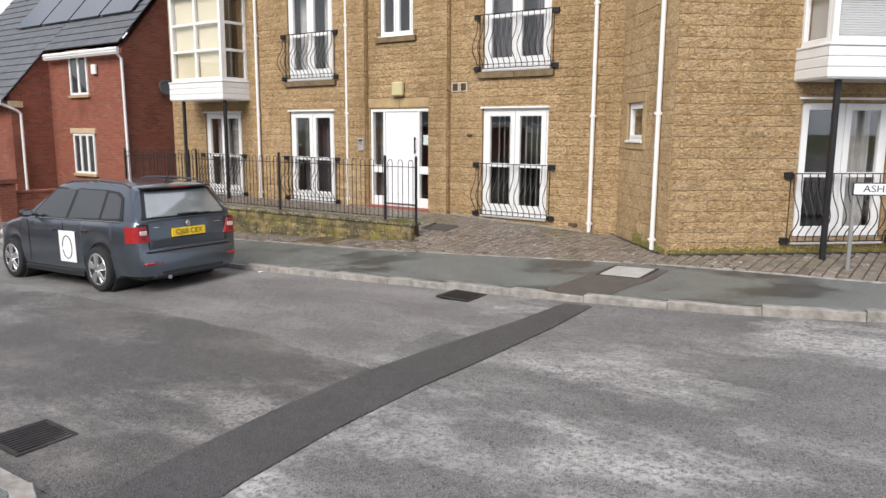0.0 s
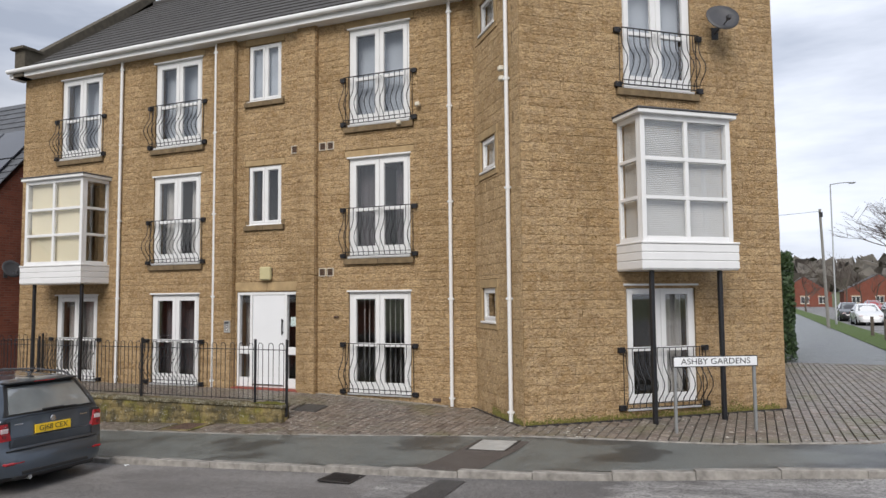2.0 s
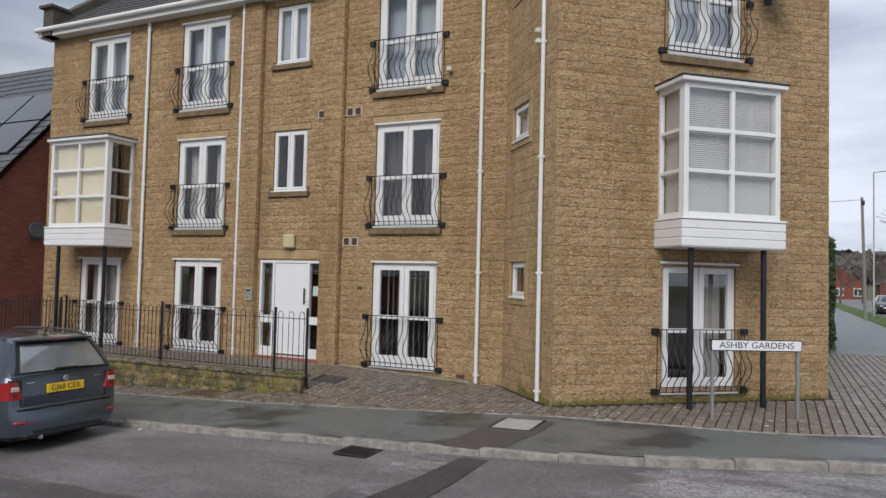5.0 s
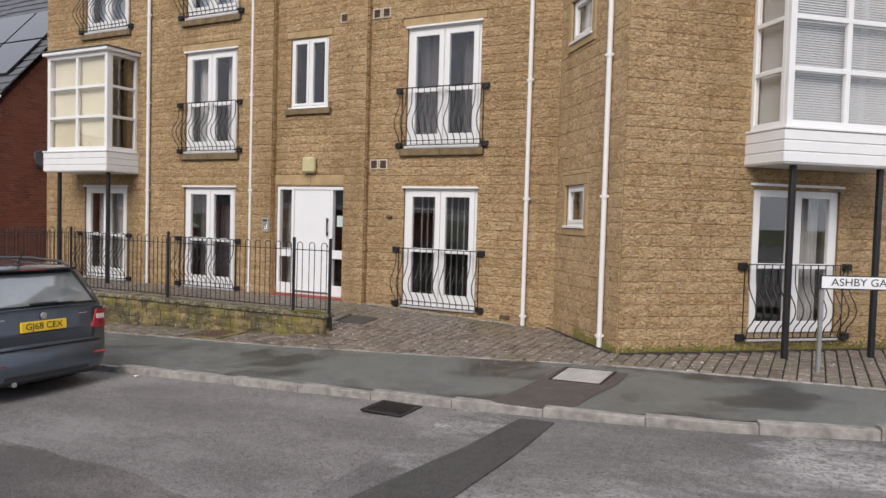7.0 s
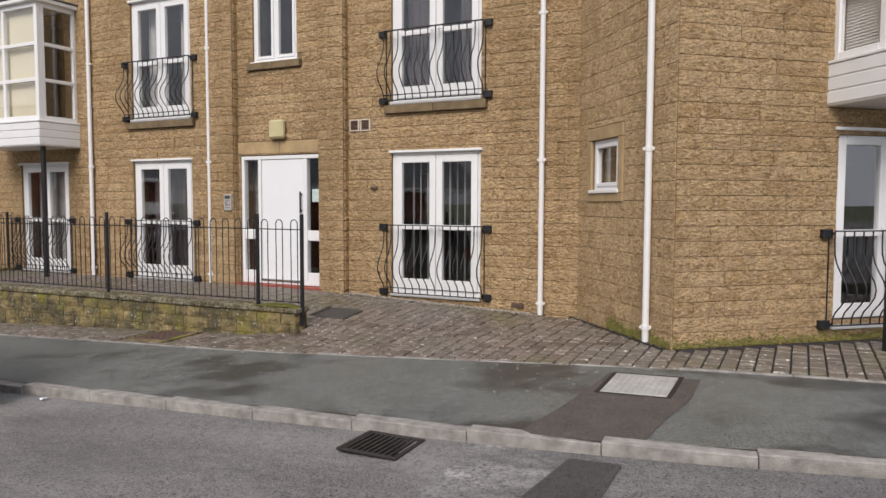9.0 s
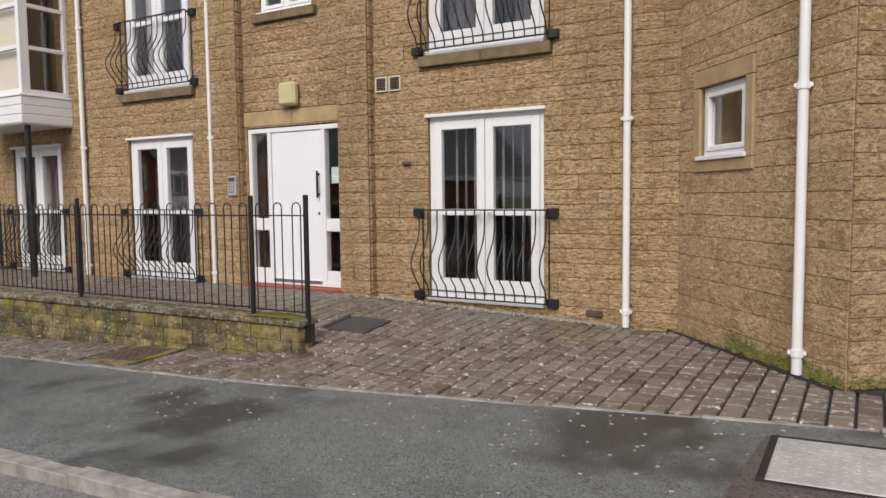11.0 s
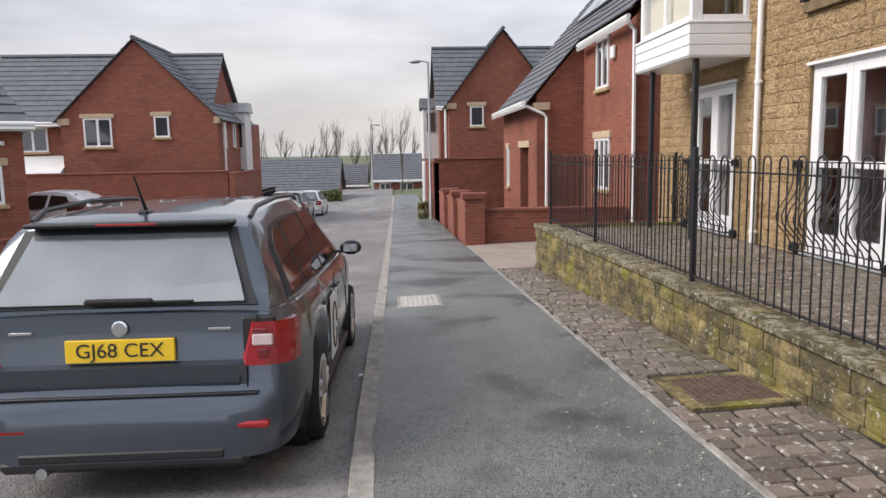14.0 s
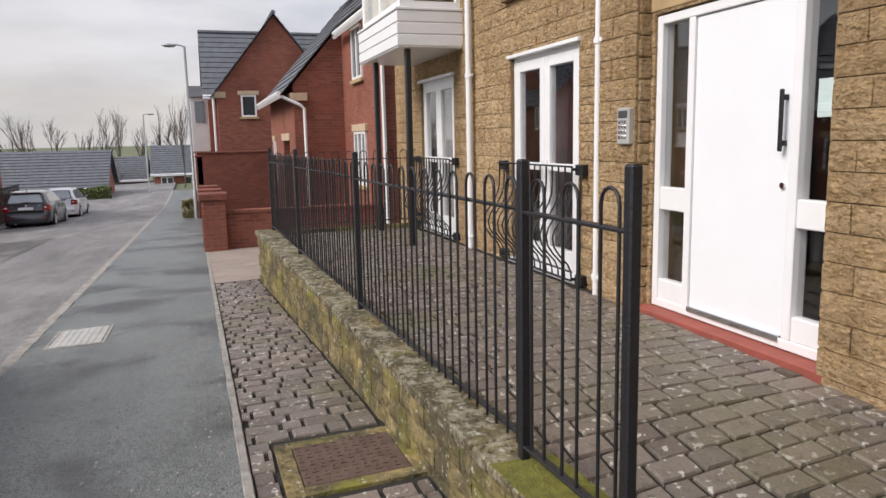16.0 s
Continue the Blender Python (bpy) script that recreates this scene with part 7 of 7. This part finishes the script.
mb.box(-34.4, -22.6, -9.0, 1.4, -2.2, -1.405)
solid("drive_south", mb, CONCRETE, "pale concrete driveway in front of the gabled house", "driveway", kind="structure")
sheet("pavement_south", FOOTWAY, span(-60, -3.6, 1.5), lambda x: 0.3, SOUTH, 4, lie, "grey asphalt footway on the far side", "pavement")
# grassed build-out where the far kerb steps into the road
BUILD_OUT = lambda x: table([(-29.4, 2.0), (-28.6, 2.4), (-27, 3.1), (-25, 3.6), (-23, 3.75), (-22, 3.6), (-21.4, 3.0), (-21.1, 2.0)], x)
sheet("build_out_kerb", KERB, span(-29.3, -21.2, 0.3), lambda x: 1.9, BUILD_OUT, 3, lambda x, y: road_lie(x, y) + (0.09 if y < BUILD_OUT(x) - 0.01 else -0.03), "pale concrete kerb round the grassed build-out", "kerb")
sheet("grass_strip", GRASS, span(-28.6, -21.6, 0.25), lambda x: 1.95, lambda x: max(1.96, BUILD_OUT(x) - 0.16), 4, lambda x, y: road_lie(x, y) + 0.11 + 0.02 * noise.noise(Vector((x * 4, y * 4, 0))), "short green grass on the kerb build-out", "grass")
t = thing("metal_fence", "black metal fence beside the white bay", "fence")
for i in range(16):
    part("bar", MB().cbox(-44.0 + i * 0.25, -43.96 + i * 0.25, 1.25, 1.29, -2.2, -0.6, 0.004), BLACK, t)
for z in (-0.75, -1.9):
    part("rail", MB().cbox(-44.0, -40.2, 1.24, 1.3, z - 0.02, z + 0.02, 0.004), BLACK, t)


# ---------------------------------------------------------------- far end of the street
def bungalow(label, x, y0, y1, eave, ridge, ground, depth=7, wins=()):
    h = thing("house", label, "house", group="far houses")
    mb = MB()
    mb.box(x - depth, x, y0, y1, ground, eave)
    mb.prism([(x - depth, eave), (x, eave), (x - depth / 2, ridge)], y0, y0 + 0.2, "y")
    mb.prism([(x - depth, eave), (x, eave), (x - depth / 2, ridge)], y1 - 0.2, y1, "y")
    pieces("wall", mb, BRICK, h)
    tiled_slope("roof_slope", h, [(x + 0.4, y0 - 0.3, eave - 0.1), (x + 0.4, y1 + 0.3, eave - 0.1), (x - depth / 2, y1 + 0.3, ridge + 0.05), (x - depth / 2, y0 - 0.3, ridge + 0.05)], SLATE, thick=0.05)
    tiled_slope("roof_slope", h, [(x - depth - 0.4, y1 + 0.3, eave - 0.1), (x - depth - 0.4, y0 - 0.3, eave - 0.1), (x - depth / 2, y0 - 0.3, ridge + 0.05), (x - depth / 2, y1 + 0.3, ridge + 0.05)], SLATE, thick=0.05)
    gutter_run(h, [(x + 0.42, y0 - 0.3, eave - 0.1), (x + 0.42, y1 + 0.3, eave - 0.1)])
    for y, z, w, hh in wins:
        face_window(h, facing(x + 0.01, y, z, 90), w, hh, 2)
    return h


bungalow("low brick house with a long slate-grey roof", -59, -7.0, 3.2, -1.6, 0.72, -4.5, 6)
bungalow("low brick house with white windows at the street's end", -72.5, 5.6, 14, -1.35, 0.95, -4.2, 6, [(6.6, -2.9, 1.0, 1.2), (8.6, -2.9, 1.2, 1.2)])
bungalow("small gabled brick house beyond the bend", -76, 1.8, 4.6, -1.9, 0.0, -4.6, 5)
brick_wall("end_wall", "low brick wall across the end of the street", -70, 3.4, -64.5, 9.5, -2.55, -3.6)
sheet("end_verge", GRASS, span(-62, -46, 2), lambda x: -6, lambda x: 1.9, 4, lie, "grass bank beside the far footway", "grass", lift=0.03)


def street_lamp(x, y, ztop, zfoot, arm, label):
    t = thing("street_lamp", label, "street lamp", m=pose(x, y, 0), group="street lamps")
    part("pole", MB().tube([(0, 0, zfoot), (0, 0, zfoot + 1.2), (0, 0, zfoot + 1.25), (0, 0, ztop)], [0.075, 0.075, 0.05, 0.04], 8), STEEL, t, smooth=True)
    part("arm", MB().tube([(0, 0, ztop - 0.02), (arm[0] * 0.5, arm[1] * 0.5, ztop + 0.05), (arm[0], arm[1], ztop + 0.05)], 0.03, 6), STEEL, t)
    mb = MB()
    mb.lathe([(0.02, 0.05), (0.11, 0.03), (0.13, -0.02), (0.08, -0.07), (0.02, -0.08)], 10)
    hd = MB()
    k = 1.9
    L = math.hypot(*arm) or 1
    hd.v = [(arm[0] + px * (k if abs(arm[0]) > abs(arm[1]) else 1), arm[1] + py * (k if abs(arm[1]) >= abs(arm[0]) else 1), ztop + 0.03 + pz) for px, py, pz in mb.v]
    hd.f = mb.f
    part("lantern", hd, STEEL, t, smooth=True)


street_lamp(-33.3, 9.0, 4.4, -1.8, (0, -0.5), "tall grey street lamp beside the footway")
street_lamp(-61, 5.8, 3.15, -3.2, (0, 0.5), "grey street lamp at the far bend")
street_lamp(-78, 5.2, 1.0, -4.0, (0, 0.4), "short grey street lamp far off")
street_lamp(4.85, 55, 9.3, -0.4, (1.3, 0), "tall grey street lamp on the verge")
POLEWOOD = plain("grey_pole_wood", (0.26, 0.25, 0.23), 0.85, var=0.3, scale=9)
t = thing("utility_pole", "leaning wooden utility pole with a cable", "utility pole")
part("pole", MB().tube([(3.95, 50, -0.4), (3.75, 50, 7.1)], [0.1, 0.075], 8), POLEWOOD, t)
part("cable", MB().tube([(3.75, 50, 6.95), (1.0, 47, 6.5), (-4, 42, 6.9)], 0.012, 4), BLACK, t)
part("insulator", MB().cbox(3.7, 3.9, 49.9, 50.1, 6.6, 6.9, 0.02), BLACK, t)
for y in (36, 40):
    t = thing("verge_post", "short wooden post on the grass verge", "post", group="verge posts", m=pose(5.0, y, -0.3))
    part("shaft", MB().cbox(-0.07, 0.07, -0.07, 0.07, 0, 0.95, 0.02), BARK, t)

# houses beyond the side road
for x, y, w, z in ((4, 150, 9, 2.2), (16, 160, 12, 2.6), (30, 165, 14, 2.2)):
    h = thing("house", "distant red brick house with a brown roof", "house", group="far houses")
    mb = MB()
    mb.box(x, x + w, y, y + 8, -3, z)
    mb.prism([(x, z), (x + w, z), (x + w / 2, z + 3)], y - 0.02, y + 0.3, "y")
    pieces("wall", mb, BRICK_DK, h)
    part("roof", MB().prism([(x - 0.4, z - 0.2), (x + w + 0.4, z - 0.2), (x + w / 2, z + 3.2)], y + 0.3, y + 8.3, "y"), ROOF, h)
    for i in range(3):
        face_window(h, facing(x + w * (i + 0.5) / 3, y - 0.03, 0.2, 0), 1.4, 1.3, 2)


# ---------------------------------------------------------------- trees and hedges
def bare_tree(name, label, x, y, z, height, seed, spread=0.45, trunk=0.09, levels=4, mat=None, leaves=None):
    rng = random.Random(seed)
    t = thing(name, label, "tree", m=pose(x, y, z))
    tk, tw = MB(), MB()

    def grow(p, d, L, r, lv):
        pts, rs = [p], [r]
        q, dd = Vector(p), Vector(d)
        for i in range(3):
            dd = (dd + Vector((rng.uniform(-1, 1), rng.uniform(-1, 1), rng.uniform(-0.4, 0.7))) * 0.14).normalized()
            q = q + dd * L / 3
            pts.append(tuple(q))
            rs.append(r * (1 - 0.28 * (i + 1) / 3 * 1.5))
        (tk if lv >= levels - 1 else tw).tube(pts, [max(v, 0.004) for v in rs], 6 if lv > 1 else 4)
        if lv > 0:
            for i in range(rng.randint(3, 4) if lv > 1 else 4):
                f = rng.uniform(0.35, 1.0)
                k = min(2, int(f * 3))
                base = Vector(pts[k]).lerp(Vector(pts[k + 1]), f * 3 - k if f < 1 else 1)
                a = rng.uniform(0, 6.28)
                nd = (dd + Vector((math.cos(a), math.sin(a), rng.uniform(-0.1, 0.6))) * spread * 1.6).normalized()
                grow(tuple(base), nd, L * rng.uniform(0.55, 0.8), r * 0.5, lv - 1)

    grow((0, 0, 0), (0, 0, 1), height * 0.42, trunk, levels)
    part("trunk", tk, BARK, t)
    part("branchwork", tw, mat or TWIG, t)
    return t


bare_tree("bare_tree", "leafless tree with fine twigs on the verge", 4.6, 24.5, -0.3, 7.2, 3, 0.8, 0.11, 5)
bare_tree("bare_tree", "slim leafless birch at the far bend", -66, 8.0, -3.2, 8.5, 8, 0.16, 0.07, 3)
for i, (x, y, hh) in enumerate(((-75, 2.5, 6.0), (-77, 0.5, 5.5), (-80, 4.5, 6.5))):
    bare_tree("bare_tree", "leafless tree behind the far roofs", x, y, -4.2, hh, 30 + i, 0.4, 0.09, 4)
for i in range(5):
    bare_tree("bare_tree", "leafless tree far along the side road", 6 + i * 3.2, 105 + i * 9, -1, 8 + (i % 3), 60 + i, 0.45, 0.14, 4)
# row of poplars on the skyline
for i in range(13):
    bare_tree("poplar", "slim bare poplar on the skyline", -150 + (i % 3) * 4, -30 + i * 3.3, -8, 15.2 + 2.0 * math.sin(i * 1.9), 90 + i, 0.13, 0.22, 4)


def shrub(name, label, cat, box_, n, leaf, mat, seed, m=None, stalks=True):
    """A dense bush of many small leaves round short stems."""
    rng = random.Random(seed)
    x0, x1, y0, y1, z0, z1 = box_
    t = thing(name, label, cat, m=m)
    st = MB()
    for i in range(10):
        a = (lerp(x0, x1, rng.random()), lerp(y0, y1, rng.random()), z0)
        st.tube([a, (a[0] + rng.uniform(-0.2, 0.2), a[1] + rng.uniform(-0.2, 0.2), lerp(z0, z1, 0.8))], [0.03, 0.01], 4)
    part("stems", st, BARK, t)
    lf = MB()
    for i in range(n):
        u, v, w = rng.random(), rng.random(), rng.random()
        side = rng.random()
        if side < 0.75:
            k = rng.randint(0, 2)
            val = 0.0 if rng.random() < 0.5 else 1.0
            if k == 0:
                u = val
            elif k == 1:
                v = val
            else:
                w = 1.0
        c = Vector((lerp(x0, x1, u), lerp(y0, y1, v), lerp(z0, z1, w)))
        nz = noise.noise(c * 1.6) * 0.3
        mid = Vector(((x0 + x1) / 2, (y0 + y1) / 2, (z0 + z1) / 2))
        c += (c - mid).normalized() * nz
        e = Euler((rng.uniform(0, 6), rng.uniform(0, 6), rng.uniform(0, 6))).to_matrix()
        s = leaf * rng.uniform(0.6, 1.3)
        lf.add([c + e @ Vector(p) * s for p in ((-1, 0, 0), (0, -0.5, 0.12), (1, 0, 0), (0, 0.5, 0.12))], [(0, 1, 2), (0, 2, 3)])
    tagged(part("leaves", lf, mat, t), kind="stuff")
    return t


shrub("hedge", "tall green clipped hedge beside the footpath", "hedge", (-1.6, 0.9, 24.5, 34.0, -0.4, 3.0), 16000, 0.09, HEDGE, 4)
shrub("shrub", "low green bush on the far verge", "shrub", (-58.5, -57.0, 1.2, 3.6, -2.9, -1.7), 3000, 0.1, plain("yellow_green_leaves", (0.10, 0.13, 0.03), 0.7, var=0.4, scale=3), 5)
shrub("shrub", "dry ornamental grass beside the footway", "shrub", (-34.5, -34.0, 8.6, 9.0, -1.9, -1.1), 600, 0.08, plain("straw_leaves", (0.26, 0.22, 0.09), 0.8, var=0.3, scale=3), 6)
rng = random.Random(7)
mb = MB()
for i in range(2600):
    x, y = rng.uniform(-140, 160), rng.uniform(250, 420)
    z = land(x, y)
    s = rng.uniform(2, 5)
    e = Euler((rng.uniform(0, 6), rng.uniform(0, 6), rng.uniform(0, 6))).to_matrix()
    if noise.noise(Vector((x * 0.02, y * 0.05, 0))) > 0.05:
        mb.add([Vector((x, y, z + s * 0.7)) + e @ Vector(p) * s for p in ((-1, -0.6, 0), (1, -0.5, 0.2), (0.9, 0.7, 0), (-0.8, 0.6, 0.3), (0, 0, 0.9))], [(0, 1, 4), (1, 2, 4), (2, 3, 4), (3, 0, 4)])
tagged(solid("far_woods", mb, plain("winter_woods", (0.15, 0.135, 0.115), 0.95, var=0.4, scale=0.3), "bare winter woods on the distant hillside", "woods"), kind="stuff")

# litter by the kerb
for x, y in ((-8.6, 7.36), (-10.9, 7.4)):
    rng = random.Random(int(-x * 10))
    mb = MB()
    for i in range(9):
        mb.add([(rng.uniform(-0.04, 0.04), rng.uniform(-0.03, 0.03), rng.uniform(0, 0.025)) for k in range(3)], [(0, 1, 2)])
    solid("litter", mb, SIGNWHITE, "crumpled scrap of white paper in the gutter", "litter", m=pose(x, y, road_lie(x, y) + 0.004))

# ---------------------------------------------------------------- paving setts
paving = bpy.data.objects["paving_bed"]
random.seed(31)
setts = []
for k in range(4):
    mb = MB()
    i = [random.uniform(0.03, 0.055) for _ in range(4)]
    z = [random.uniform(-0.1, 0.1) for _ in range(4)]
    mb.v = [(0, 0, -1), (1, 0, -1), (1, 1, -1), (0, 1, -1), (0, 0, -0.3), (1, 0, -0.3), (1, 1, -0.3), (0, 1, -0.3),
            (i[0], i[1], z[0]), (1 - i[1], i[2], z[1]), (1 - i[2], 1 - i[3], z[2]), (i[3], 1 - i[0], z[3])]
    mb.f = [(8, 9, 10, 11), (4, 5, 9, 8), (5, 6, 10, 9), (6, 7, 11, 10), (7, 4, 8, 11), (0, 1, 5, 4), (1, 2, 6, 5), (2, 3, 7, 6), (3, 0, 4, 7)]
    setts.append((mb, mb.mesh("sett", SETT)))


def paved_to(x):
    if x < -5.05:
        return 12.12
    if x < -3.6:
        return lerp(12.24, 10.48, (x + 5.05) / 1.45) - 0.14
    if x < 0.2:
        return 10.48 + (x + 3.6) * 0.656 / 0.755 - 0.12
    return 23.4


rest = MB()
used = 0
PX = 0.142
COVERS = ((-9.78, 9.81, 0.35, 0.36), (COVER_AT[0], COVER_AT[1], 0.235, 0.235))
row = 0
x = -16.6
while x < 3.9:
    y = 9.0 + random.uniform(0, 0.2)
    lo = paver_y(x) + 0.055
    hi = paved_to(x)
    if x > 2.4:
        lo = 12.6 + (x - 2.4) * 1.6
    while y < hi:
        step = random.choice((0.13, 0.17, 0.21, 0.21, 0.25))
        a, b = max(y, lo), min(y + step, hi)
        if x < -7.95 and a < low_wall_y(x) < b:
            b = low_wall_y(x)
        y += step
        for cx, cy, hx, hy in COVERS:
            if abs(x + PX / 2 - cx) < hx + 0.045:
                if a < cy - hy < b:
                    b = cy - hy
                elif a < cy + hy < b:
                    a = cy + hy
                elif cy - hy <= a and b <= cy + hy:
                    b = a
        if b - a < 0.04:
            continue
        xm, ym = x + PX / 2, (a + b) / 2
        if -17.1 < xm < -7.9 and low_wall_y(xm) - 0.01 < ym < low_wall_y(xm) + 0.265:
            continue
        if xm < -16.55:
            continue
        z = court(xm, ym) + random.uniform(-0.004, 0.004)
        sx, sy = PX - 0.016, (b - a) - 0.024
        mb, me = random.choice(setts)
        tx, ty = (court(x + PX, ym) - court(x, ym)), (court(xm, b) - court(xm, a))
        m = Matrix(((sx, 0, 0, x + 0.005), (0, sy, 0, a + 0.005), (tx * 0.9, ty * 0.9, 0.035, z - tx / 2 - ty / 2), (0, 0, 0, 1)))
        if used < 298 and -10.6 < xm < -7.2 and ym < 10.35 or used < 298 and -7.9 < xm < -6.2 and ym < 10.0:
            o = new("sett", me)
            o.parent = paving
            o.matrix_basis = m
            used += 1
        else:
            rest.add([m @ Vector(p) for p in mb.v], mb.f)
    x += PX
    row += 1
me = bpy.data.meshes.new("sett_field")
me.from_pydata(rest.v, [], rest.f)
me.materials.append(SETT_J)
o = new("sett_field", me)
o.parent = paving
tagged(o, "weathered brown paving setts in rows", kind="stuff")
